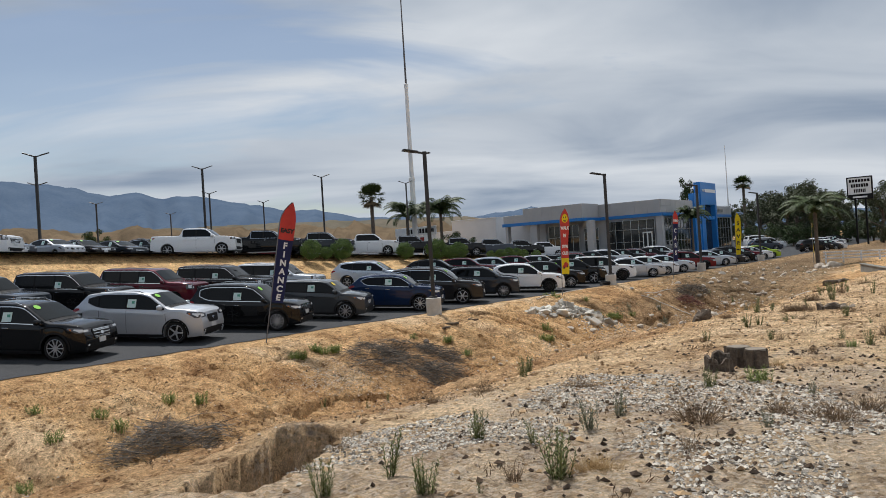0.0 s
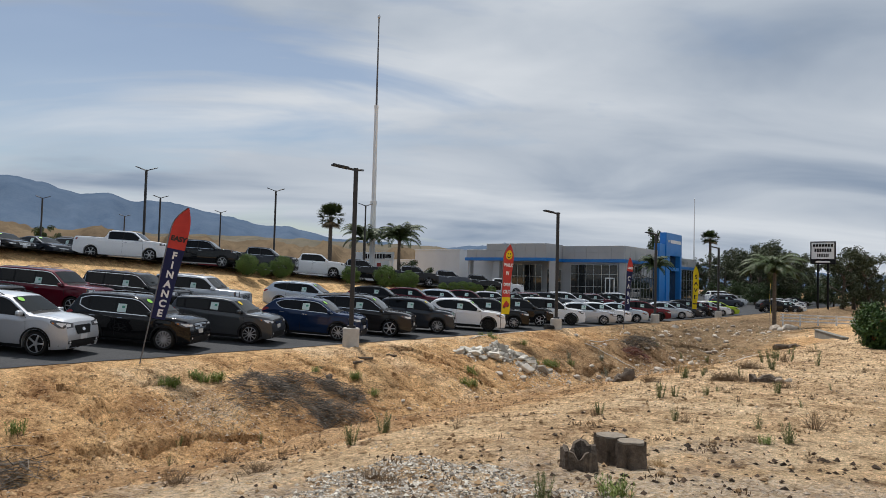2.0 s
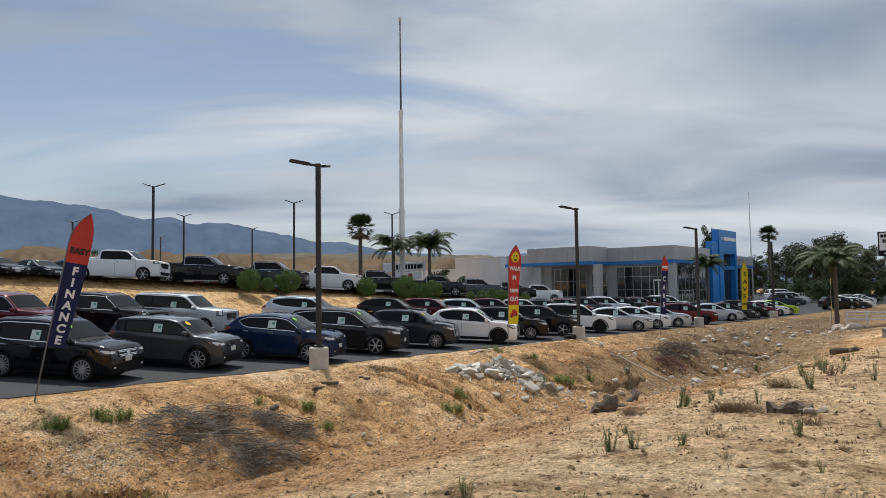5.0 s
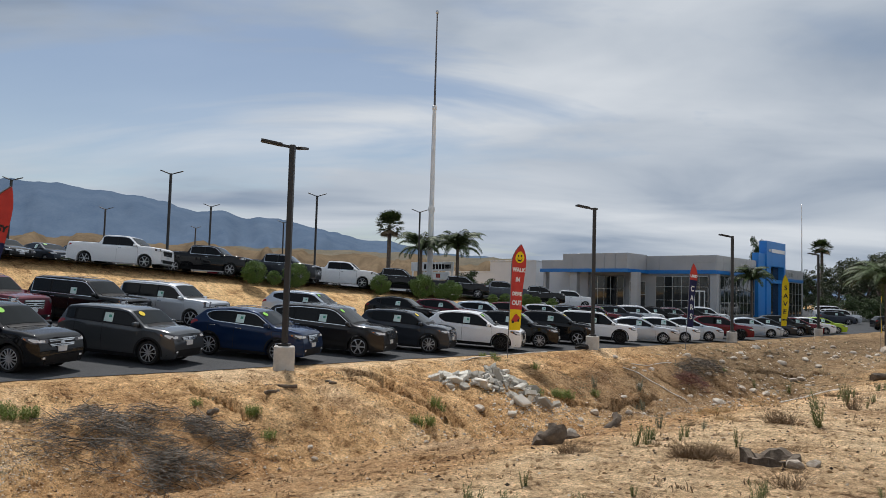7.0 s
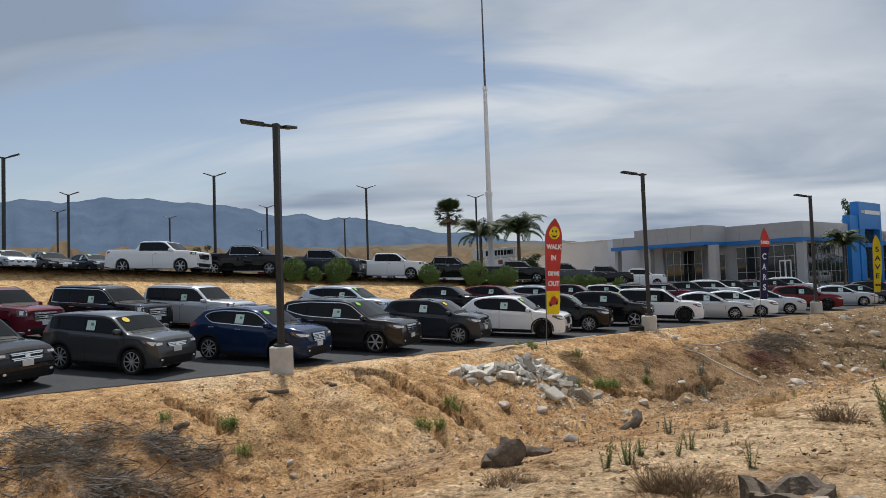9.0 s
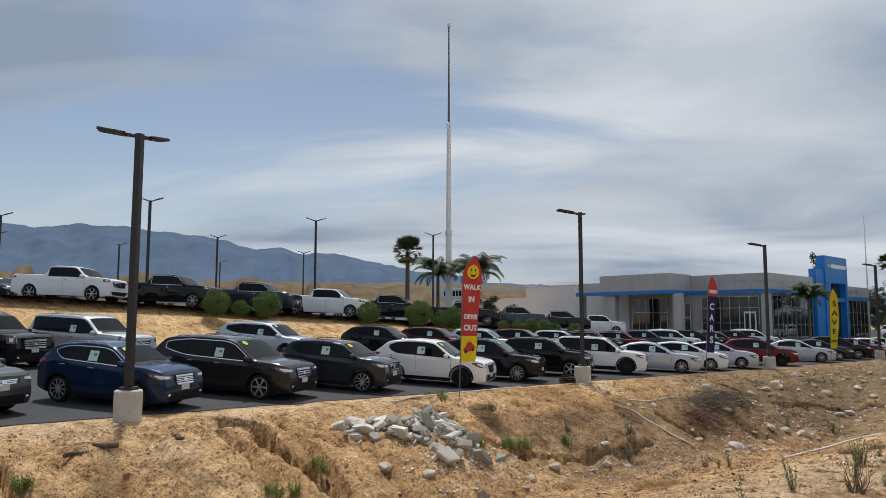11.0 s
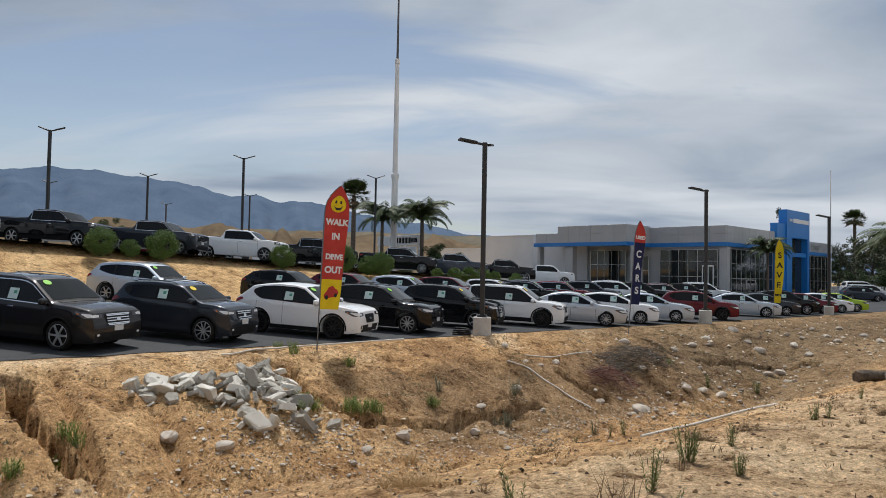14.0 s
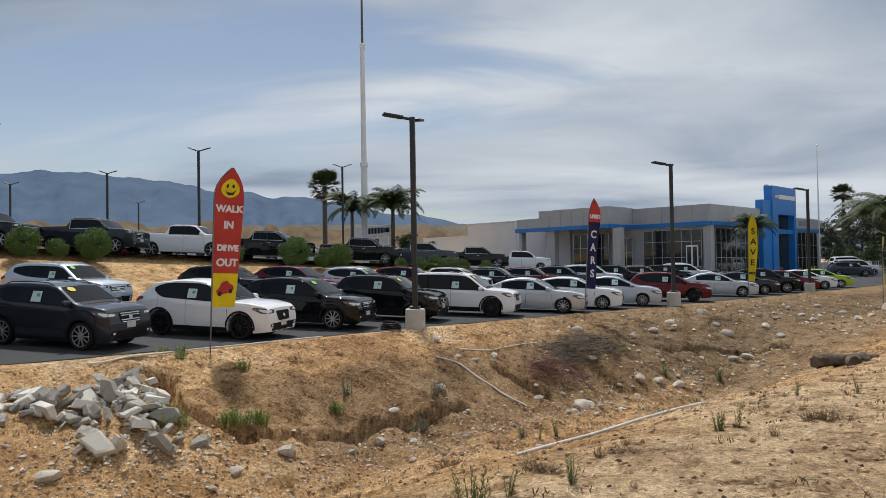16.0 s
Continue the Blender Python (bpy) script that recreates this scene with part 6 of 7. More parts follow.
def fan_palm(h):
    e = thing("palm_tree", 0, 0, 0)
    bm = lathe(bmesh.new(), [(0.34, -0.5)] + [(0.27 + 0.035 * (k % 2) - 0.05 * k / 40, h * k / 40) for k in range(41)], 14)
    part("trunk", bm, BARK, e, smooth=20)
    green, dead = [], []
    for k in range(100):
        el_ = rng.uniform(-0.9, 1.4)
        a = rng.uniform(0, 2 * math.pi)
        d = Vector((math.cos(a) * math.cos(el_), math.sin(a) * math.cos(el_), math.sin(el_)))
        base = Vector((0, 0, h)) + d * rng.uniform(0.9, 1.5)
        store = dead if el_ < -0.55 else green
        store.append((Vector((0, 0, h)) + d * 0.6, d * 0.6, d.cross(rand_dir()).normalized() * 0.03))
        side_ = d.cross(Vector((0.01, 0, 1))).normalized()
        up_ = side_.cross(d)
        for j in range(17):
            t = (j - 8) / 8 * 1.35
            w = (d * math.cos(t) + side_ * math.sin(t)).normalized()
            w = (w + Vector((0, 0, -0.22)) * abs(t)).normalized()
            store.append((base + w * 0.42, w * 0.46, (w.cross(up_)).normalized() * 0.05))
    part("crown", leaves_mesh("crown", green, PALMLEAF), None, e)
    part("dead_skirt", leaves_mesh("dead_skirt", dead, DEADPALM), None, e, "brown dead lower fronds")
    return e


def feather_palm(h, fronds=24, reach=3.7):
    e = thing("palm_tree", 0, 0, 0)
    bm = lathe(bmesh.new(), [(0.24, -0.5)] + [(0.20 + 0.02 * (k % 2) - 0.05 * k / 24, h * k / 24) for k in range(25)], 12)
    part("trunk", bm, BARK, e, smooth=20)
    for k in range(fronds):
        a = 2 * math.pi * k / fronds + rng.uniform(-0.2, 0.2)
        el_ = rng.uniform(0.35, 1.45)
        L_ = reach * rng.uniform(0.8, 1.1)
        out, items = [], []
        p = Vector((0, 0, h))
        steps = 22
        for j in range(steps):
            ang = el_ - 2.1 * (j / steps) ** 1.3
            d = Vector((math.cos(a) * math.cos(ang), math.sin(a) * math.cos(ang), math.sin(ang)))
            p2 = p + d * L_ / steps
            out.append(p.copy())
            side_ = Vector((-math.sin(a), math.cos(a), 0))
            ln = 0.62 * math.sin(math.pi * min(1, (j + 2) / (steps + 2))) + 0.1
            for sg in (-1, 1):
                for q in range(2):
                    w = (side_ * sg + d * 0.45 + Vector((0, 0, -0.5 - 0.3 * rng.random()))).normalized()
                    items.append((p.lerp(p2, q * 0.5) + w * ln * 0.5, w * ln * 0.55, d * 0.045))
            p = p2
        bm = tube(bmesh.new(), out, [0.03 - 0.001 * j for j in range(len(out))], 5)
        fr = part("frond", leaves_mesh("frond", items, PALMLEAF), None, e)
        part("stalk", bm, PALMLEAF, fr)
    return e


def put(ob, x, y, z, rz, sc, label, category, group=""):
    ob.matrix_world = pose(x, y, z, 0, 0, rz) @ Matrix.Diagonal((*sc, 1))
    return tagged(ob, label, category, group)


def again(src, x, y, z, rz, sc, label, category, group=""):
    ob = copy_thing(src, pose(x, y, z, 0, 0, rz))
    return put(ob, x, y, z, rz, sc, label, category, group)


def bearing(az_, dist, ox=1.5, oy=1.8):
    return ox + dist * math.sin(radians(az_)), oy + dist * math.cos(radians(az_))


TREES = [tree("euca"), tree("euca"), tree("euca"), tree("broad")]
GROVE = [(22.0, 205, 11.0, 1), (23.1, 178, 12.6, 0), (23.9, 190, 13.0, 2), (24.7, 168, 13.2, 1), (25.4, 160, 13.6, 0), (26.0, 172, 12.6, 2), (26.6, 150, 11.4, 1), (27.2, 176, 12.8, 0), (27.9, 182, 12.2, 2), (28.7, 195, 10.6, 1),
         (30.7, 150, 12.0, 0), (31.4, 158, 12.8, 2), (32.3, 152, 11.6, 1), (33.2, 240, 8.5, 3), (34.0, 270, 9.5, 3), (34.6, 300, 9.0, 3), (24.3, 205, 12.5, 1), (21.2, 215, 9.5, 3), (29.4, 215, 8.5, 3), (30.0, 200, 8.0, 3),
         (35.9, 120, 5.2, 3), (36.6, 100, 5.0, 3), (36.3, 145, 5.4, 3), (37.4, 92, 5.4, 3), (38.5, 80, 5.4, 3), (40.0, 70, 5.6, 3), (22.6, 150, 4.6, 3), (23.6, 145, 5.0, 3), (24.4, 150, 4.4, 3), (25.2, 142, 4.8, 3), (26.1, 146, 4.4, 3), (27.0, 150, 4.6, 3), (28.0, 155, 5.0, 3), (29.2, 160, 5.0, 3), (30.2, 165, 5.2, 3), (31.6, 170, 5.0, 3), (32.6, 175, 5.2, 3), (25.0, 240, 11.0, 3), (27.6, 240, 10.0, 3), (19.4, 250, 9.5, 3)]
used = set()
for az_, dist, h, v in GROVE:
    x, y = bearing(az_, dist)
    k = h / 12.0
    sc = (k * rng.uniform(1.0, 1.25), k * rng.uniform(1.0, 1.25), k)
    if h < 6:
        sc = (k * 1.5, k * 1.5, k)
    lab = "tall grey-green eucalyptus tree with open crown" if v < 3 else "dark green broad-leaved tree in the distance"
    fn = again if v in used else put
    used.add(v)
    fn(TREES[v], x, y, ground_z(x, y, False) - 0.1, rng.uniform(0, 360), sc, lab, "tree", "trees beyond the showroom")
for x, y, h in ((-70.0, 149.5, 10.5), (-64, 150, 7), (22.0, 210.0, 9.0), (36.0, 215.0, 12.0)):
    again(TREES[3], x, y, ground_z(x, y, False) - 0.1 + (1.0 if x < 0 else 0), rng.uniform(0, 360), (h / 12, h / 12, h / 12), "dark green tree behind the lots", "tree")
again(TREES[3], 62.5, 185.0, ground_z(62.5, 185.0, False) - 0.1, 75, (0.75, 0.75, 1.62), "tall narrow dark green tree behind the entrance tower", "tree")
x, y = xy(50.0, 34.4)
again(TREES[3], x, y, upper_z(50, 34.4) - 1.6, 40, (0.62, 0.62, 0.50), "dense round dark green tree behind the trucks", "tree")
for s, m_ in ((52.5, 33.0), (46.5, 36.0)):
    x, y = xy(s, m_)
    again(TREES[3], x, y, upper_z(s, m_) - 1.3, 100, (0.3, 0.3, 0.3), "small bushy green tree", "tree")
PALM_A = fan_palm(9.0)
x, y = xy(49.8, 49.0)
put(PALM_A, x, y, 0.9, 0, (1, 1, 1), "tall fan palm with shaggy brown trunk", "palm tree")
x, y = xy(159.3, 29.0)
put(fan_palm(15.2), x, y, -1.6, 70, (1.25, 1.25, 1.0), "tall fan palm beyond the showroom", "palm tree")
PALM_Q = feather_palm(5.6, 34, 3.9)
x, y = xy(47.0, 40.5)
put(PALM_Q, x, y, 0.9, 0, (1, 1, 1.0), "feather palm with drooping fronds by the sign", "palm tree", "feather palms")
x, y = xy(49.0, 36.6)
again(PALM_Q, x, y, 0.7, 130, (1.1, 1.1, 1.05), "feather palm with drooping fronds by the sign", "palm tree", "feather palms")
x, y = xy(94.0, 20.0)
again(PALM_Q, x, y, -0.9, 60, (0.95, 0.95, 1.0), "feather palm beside the showroom glass", "palm tree", "feather palms")
x, y = xy(50.8, -5.95)
again(PALM_Q, x, y, ground_z(x, y, False) - 0.1, 200, (0.95, 0.95, 0.92), "feather palm on the dirt verge near the fence", "palm tree", "feather palms")

SH = [shrub(0.95, 1.7, 150, SHRUBLEAF), shrub(0.95, 1.7, 150, SHRUBLEAF)]
SHRUBS = [(12.1, 0.85), (13.6, 0.55), (15.3, 0.95), (22.8, 0.85), (27.2, 1.1), (29.4, 0.75), (30.6, 0.95), (37.7, 0.6), (39.3, 0.7), (40.8, 0.7), (42.2, 0.6), (44.8, 0.6), (35.9, 0.5)]
for i, (s, k) in enumerate(SHRUBS):
    x, y = xy(s, 20.7)
    fn = put if i < 2 else again
    fn(SH[i % 2], x, y, upper_z(s, 21.5) - 0.38, rng.uniform(0, 360), (k, k, k), "round clipped dark green shrub at the slope top", "shrub", "shrubs along the slope")
BIG = shrub(1.85, 3.0, 230, DARKLEAF, REDLAMP)
x, y = xy(15.3, -17.45)
put(BIG, x, y, ground_z(x, y, False) - 0.15, 0, (0.86, 0.86, 0.80), "large rounded dark green bush with red flowers", "bush")


# ---- weeds, dry plants, brush ----
def weed(stems, h, mat, spread_=0.10, leaf=0.045):
    e = thing("weed", 0, 0, 0)
    bm, items = bmesh.new(), []
    for k in range(stems):
        a, tilt = rng.uniform(0, 6.28), rng.uniform(0.0, 0.32)
        hh = h * rng.uniform(0.55, 1.0)
        b0 = Vector((math.cos(a), math.sin(a), 0)) * rng.uniform(0, spread_)
        d = Vector((math.cos(a) * tilt, math.sin(a) * tilt, 1)).normalized()
        tube(bm, [b0 - d * 0.03, b0 + d * hh], [0.006, 0.002], 3, False)
        n = int(hh / 0.016)
        for j in range(n):
            t = (j + 0.5) / n
            aa = j * 2.4 + k
            w = Vector((math.cos(aa), math.sin(aa), 0.9)).normalized()
            ln = leaf * (1.15 - 0.6 * t) * rng.uniform(0.7, 1.2)
            items.append((b0 + d * hh * t + w * ln, w * ln, w.cross(d).normalized() * 0.007))
    part("stalk", bm, mat, e)["kind"] = "stuff"
    part("foliage", leaves_mesh("foliage", items, mat), None, e)["kind"] = "stuff"
    return e


def dry_plant(n, h, r, mat, name="dry_plant"):
    bm = bmesh.new()
    for k in range(n):
        a = rng.uniform(0, 6.28)
        rr = rng.random() ** 0.6 * r
        b0 = Vector((math.cos(a), math.sin(a), 0)) * rr * 0.5
        tip = Vector((math.cos(a) * rr + rng.gauss(0, 0.13), math.sin(a) * rr + rng.gauss(0, 0.13), h * rng.uniform(0.15, 1.0) ** 1.3))
        md = b0.lerp(tip, 0.5) + rand_dir() * 0.07
        tube(bm, [b0 - Vector((0, 0, 0.03)), md, tip], [0.004, 0.003, 0.0012], 3, False)
    return mesh_of(name, bm, mat)


def place(ob, s, m_, sc, label, category, group="", sink=0.02):
    x, y = xy(s, m_)
    return put(ob, x, y, ground_z(x, y) - sink, rng.uniform(0, 360), (sc, sc, sc * rng.uniform(0.9, 1.1)), label, category, group)


WEEDS = [weed(16, 0.52, WEEDLEAF), weed(7, 0.60, WEEDLEAF, 0.05), weed(11, 0.45, WEEDGREY), weed(22, 0.26, LOWLEAF, 0.16, 0.045)]
# where each kind grows in the plan, and how tall it stands there
LOW_BANK = [(-17.92, -3.72, 0.28), (-16.59, -3.92, 0.28), (-17.38, -1.66, 0.28), (-16.6, -3.11, 0.28), (-14.65, -2.88, 0.28), (-14.42, -3.83, 0.28), (-9.31, -1.88, 0.28), (-8.2, -1.47, 0.28), (-7.9, -1.87, 0.28), (-18.98, -4.72, 0.28), (-9.63, -1.85, 0.28), (-9.41, -1.94, 0.28), (-8.18, -1.73, 0.28), (-7.86, -1.93, 0.28), (-8.25, -1.31, 0.28), (3, -3.7, 0.28), (-2.87, -2.89, 0.26), (-4.14, -2.21, 0.23), (-2.92, -2.87, 0.28), (-3.03, -3.8, 0.28)]
LOW_BANK_END = [(1.5, -4.55, 0.27), (1.88, -4.65, 0.21), (2.9, -3.75, 0.28), (12.1, -3.85, 0.28), (7.98, -3.53, 0.28), (8.24, -3.59, 0.28), (9.67, -0.07, 0.22), (9.94, -0.42, 0.22), (3.12, -3.79, 0.28), (1.31, -4.57, 0.26), (1.93, -4.58, 0.24), (9.41, -3.86, 0.28), (9.93, -3.95, 0.28), (9.21, -3.97, 0.28), (9.52, -4.1, 0.28), (9.91, -4.12, 0.28), (8.04, -3.78, 0.26), (8.28, -3.88, 0.26), (10.81, -1.85, 0.28), (9.74, -0.79, 0.22), (24.3, -4.03, 0.28)]
LOW_VERGE = [(-16.22, -17.49, 0.2), (-12.91, -17.96, 0.13)]
SLENDER_AT = [(-20.99, -16, 0.5), (-19.7, -16.51, 0.32), (-21.12, -16.93, 0.15), (-11.93, -17.67, 0.39), (-9.07, -5.2, 0.42), (-11, -4.53, 0.52), (-4.31, -14.4, 0.46), (-0.33, -15.6, 0.75), (-15.46, -10.52, 0.27), (-9.14, -17.73, 0.26), (-6.36, -16.86, 0.24), (-0.62, -15.68, 0.59), (1.59, -16.45, 0.64), (-3.34, -14.58, 0.3), (4.03, -14.91, 0.53), (-5.98, -17.74, 0.21), (-3.7, -15.56, 0.38), (2.4, -14.8, 0.53), (3.44, -15.44, 0.28), (6.71, -14.4, 0.41), (16.35, -7.08, 0.71), (9.92, -14.39, 0.37), (12.92, -13.96, 0.35), (15.74, -7.01, 0.44), (14.41, -6.82, 0.37), (6.13, -14.2, 0.35), (24.5, -5.59, 0.75), (12.97, -14.78, 0.35)]
BUSHY_AT = [(-21.57, -15.88, 0.34), (-21.31, -16.59, 0.36), (-19.72, -15.96, 0.34), (-20.59, -17.22, 0.49), (-16.65, -17.04, 0.34), (-12.92, -12.39, 0.47), (-11.84, -15.48, 0.27), (-11.74, -16.55, 0.22), (-12.75, -18.16, 0.31), (-15.08, -13.61, 0.33), (-10.32, -4.46, 0.48), (-9.02, -15.44, 0.33), (-8.35, -16.06, 0.26), (-6.85, -16.97, 0.31), (-8.77, -15.61, 0.29), (-7.67, -14.99, 0.18), (-7.3, -15.97, 0.15), (-3.85, -14.34, 0.39), (-3.49, -14.24, 0.24), (-2.95, -14.5, 0.24), (5.35, -14.55, 0.45), (5.14, -15.19, 0.27), (9.67, -14.3, 0.31), (12.04, -3.81, 0.43), (26.1, -6.71, 0.62)]
UPRIGHT_AT = [(-20.75, -16.96, 0.27), (-19.64, -17.83, 0.23), (-11.33, -18.24, 0.42), (-16.25, -13.64, 0.25), (2.76, -15.36, 0.55)]
GREY_AT = [(-19.17, -16.78, 0.33), (-18.39, -16.71, 0.32), (-16.89, -18.18, 0.19), (-18.7, -18.17, 0.2), (-1.76, -13.49, 0.3), (-1.65, -14.21, 0.21), (12.7, -3.48, 0.6), (15, -4.25, 0.6), (15.53, -6.66, 0.45), (13.79, -5.04, 0.6), (13.67, -4.78, 0.6)]
TANGLE_BANK = [(12.05, -7.62, 0.36)]
TANGLE_VERGE = [(-18.59, -17.55, 0.32), (-17.98, -18.1, 0.22), (-18.19, -18.59, 0.27), (-17.47, -18.76, 0.26), (-16.81, -15.43, 0.23), (-16.87, -15.66, 0.18), (-17.1, -14.25, 0.21), (-17.78, -13.92, 0.2), (-17.95, -15.67, 0.15), (-15.2, -11.48, 0.28), (-21.12, -15.05, 0.21), (-20.44, -14.89, 0.15), (-5.01, -15.42, 0.25), (-4.88, -15.64, 0.27), (-4.61, -15.76, 0.24), (-5.36, -13.96, 0.23), (-5.81, -16.9, 0.27), (-0.51, -14.99, 0.34), (-0.52, -15.16, 0.32), (-4.94, -15.36, 0.27), (-4.87, -15.5, 0.3), (-4.75, -15.61, 0.26), (-5.07, -13.85, 0.22), (-5.04, -14.05, 0.18), (10.71, -14.94, 0.22), (10.77, -15.07, 0.24), (7.01, -13.76, 0.21), (7.01, -13.92, 0.18), (11.88, -8.1, 0.33), (8.1, -13.98, 0.15), (8.15, -14.13, 0.14)]
STRAW_AT = [(-20.34, -17.38, 0.19), (-20.41, -17.33, 0.15), (-20.35, -17.49, 0.16), (-14.68, -17.32, 0.17), (0.05, -13.81, 0.17), (0.11, -13.98, 0.15), (3.76, -11.91, 0.27), (3.75, -12.2, 0.28), (3.74, -12.47, 0.23), (9.31, -6.1, 0.34)]
KINDS = [(BUSHY_AT, 0, 0.52, "bushy green weed growing in the dirt"), (SLENDER_AT, 1, 0.60, "tall slender green weed in dry dirt"),
         (GREY_AT, 2, 0.45, "grey-green wispy weed in dry dirt"), (LOW_BANK + LOW_BANK_END + LOW_VERGE, 3, 0.21, "low bright green weed clump on the dirt")]
for at, v, full, words in KINDS:
    for i, (s, m_, h) in enumerate(at):
        ob = copy_thing(WEEDS[v], Matrix.Identity(4)) if i else WEEDS[v]
        place(ob, s, m_, 0.88 * h / full, words, "weed", "weeds on the verge and bank")
DRY = [dry_plant(150, 0.30, 0.30, DRYLEAF), dry_plant(70, 0.42, 0.16, DRYLEAF), dry_plant(160, 0.30, 0.26, STRAW)]
DRY_KINDS = [(TANGLE_BANK + TANGLE_VERGE, 0, 0.30, "low dry brown weed tangle on the dirt"), (UPRIGHT_AT, 1, 0.42, "dry brown upright weed on the dirt"), (STRAW_AT, 2, 0.30, "tuft of straw-coloured dry grass")]
for at, v, full, words in DRY_KINDS:
    for s, m_, h in at:
        place(new("dry_plant", DRY[v]), s, m_, 0.8 * h / full, words, "dry plant", "dry plants on the verge and bank")
for s in np.linspace(-14, 22, 60):
    v = rng.choice((0, 1, 1))
    place(new("dry_plant", DRY[v]), float(s) + rng.uniform(-0.4, 0.4), rng.uniform(-18.4, -12.6), rng.uniform(0.2, 0.45), "small dry brown weed on the dirt", "dry plant", "dry plants on the verge and bank")


def brush_pile(s0, m0, rs, rm, h, n, mat, label):
    """A heap of cut twigs that lies on the bank."""
    bm = bmesh.new()
    for k in range(n):
        a, q = rng.uniform(0, 6.28), rng.random() ** 0.55 * rng.uniform(0.7, 1.25)
        s, m_ = s0 + math.cos(a) * q * rs, m0 + math.sin(a) * q * rm
        x, y = xy(s, m_)
        if noise.noise(Vector((x * 1.3, y * 1.3, 6.0))) < -0.12 and q > 0.35:
            continue
        z = ground_z(x, y) + rng.random() * h * max(0.04, 1 - q * q)
        yaw_, ln = rng.gauss(-0.3, 1.3), rng.uniform(0.15, 0.5)
        d = Vector((math.cos(yaw_), math.sin(yaw_), rng.gauss(-0.05, 0.25))).normalized()
        c = Vector((x, y, z))
        r = rng.choice((0.003, 0.004, 0.005, 0.009))
        tube(bm, [c - d * ln, c + rand_dir() * 0.05, c + d * ln + rand_dir() * 0.07], [r, r, r * 0.4], 3, False)
    return solid("brush_pile", bm, mat, label, "brush pile", kind="stuff")


brush_pile(-6.5, -3.0, 2.0, 1.2, 0.26, 1500, TWIG, "heap of grey dead twigs on the dirt bank")
brush_pile(-4.5, -3.5, 1.2, 0.8, 0.32, 800, TWIG, "heap of grey dead twigs on the dirt bank")
brush_pile(-5.9, -4.5, 1.5, 0.6, 0.40, 850, TWIG, "tangled dead branches at the foot of the bank")
brush_pile(-15.9, -4.9, 1.6, 0.8, 0.38, 1000, TWIG, "tangled dead branches at the foot of the bank")
brush_pile(22.3, -3.7, 2.4, 1.0, 0.35, 1200, TWIG, "wide mat of dark dead brush on the bank")
brush_pile(20.0, -4.3, 1.4, 0.7, 0.45, 600, REDTWIG, "rust-red dry brush at the foot of the bank")


# ---- stumps and logs ----
def stump(r, h, hollow, seed):
    e = thing("tree_stump", 0, 0, 0)
    bm = bmesh.new()
    n, rows_ = 44, 7
    fissure = [0.9 if random.Random(k * 7 + int(seed)).random() < 0.2 else 1.0 for k in range(n)]
    rings = []
    for j in range(rows_):
        z = -0.15 + (h + 0.15) * j / (rows_ - 1)
        ring = []
        for k in range(n):
            a = 2 * math.pi * k / n
            q = noise.noise(Vector((math.cos(a) * 2.2, math.sin(a) * 2.2, seed))) * 0.22 + 0.10 * abs(math.sin(a * 4 + seed))
            rr = r * (1 + q) * (1.12 - 0.14 * min(1, j / 4)) * fissure[k]
            zz = z + ((0.55 * h * hollow + 0.03) * noise.noise(Vector((math.cos(a) * 1.7, math.sin(a) * 1.7, seed))) if j >= rows_ - 2 else 0)
            rr *= 1 + 0.10 * noise.noise(Vector((a * 5, z * 3, seed)))
            ring.append(bm.verts.new((rr * math.cos(a), rr * math.sin(a), zz)))
        rings.append(ring)
    for a_, b_ in zip(rings, rings[1:]):
        for k in range(n):
            bm.faces.new((a_[k], a_[(k + 1) % n], b_[(k + 1) % n], b_[k]))
    if hollow:
        inner = [bm.verts.new((v.co.x * 0.72, v.co.y * 0.72, v.co.z - 0.01)) for v in rings[-1]]
        low = [bm.verts.new((v.co.x * 0.8, v.co.y * 0.8, h * 0.25)) for v in inner]
        for k in range(n):
            bm.faces.new((rings[-1][k], rings[-1][(k + 1) % n], inner[(k + 1) % n], inner[k]))
            bm.faces.new((inner[k], inner[(k + 1) % n], low[(k + 1) % n], low[k]))
        bm.faces.new(low)
    part("trunk", bm, STUMPWOOD, e, smooth=50)
    if not hollow:
        ring = [Vector(v) * 0.93 for v in [(r * 0.98 * math.cos(2 * math.pi * k / 22) * (1 + 0.22 * noise.noise(Vector((math.cos(2 * math.pi * k / 22) * 2.2, math.sin(2 * math.pi * k / 22) * 2.2, seed)))), r * 0.98 * math.sin(2 * math.pi * k / 22) * (1 + 0.22 * noise.noise(Vector((math.cos(2 * math.pi * k / 22) * 2.2, math.sin(2 * math.pi * k / 22) * 2.2, seed)))), 0) for k in range(22)]]
        bm = bmesh.new()
        lo_v = [bm.verts.new((v.x, v.y, h - 0.05)) for v in ring]
        hi_v = [bm.verts.new((v.x, v.y, h + 0.012)) for v in ring]
        for k in range(22):
            bm.faces.new((lo_v[k], lo_v[(k + 1) % 22], hi_v[(k + 1) % 22], hi_v[k]))
        bm.faces.new(hi_v)
        part("cut_face", bm, CUTWOOD, e, "flat sawn top")
    return e


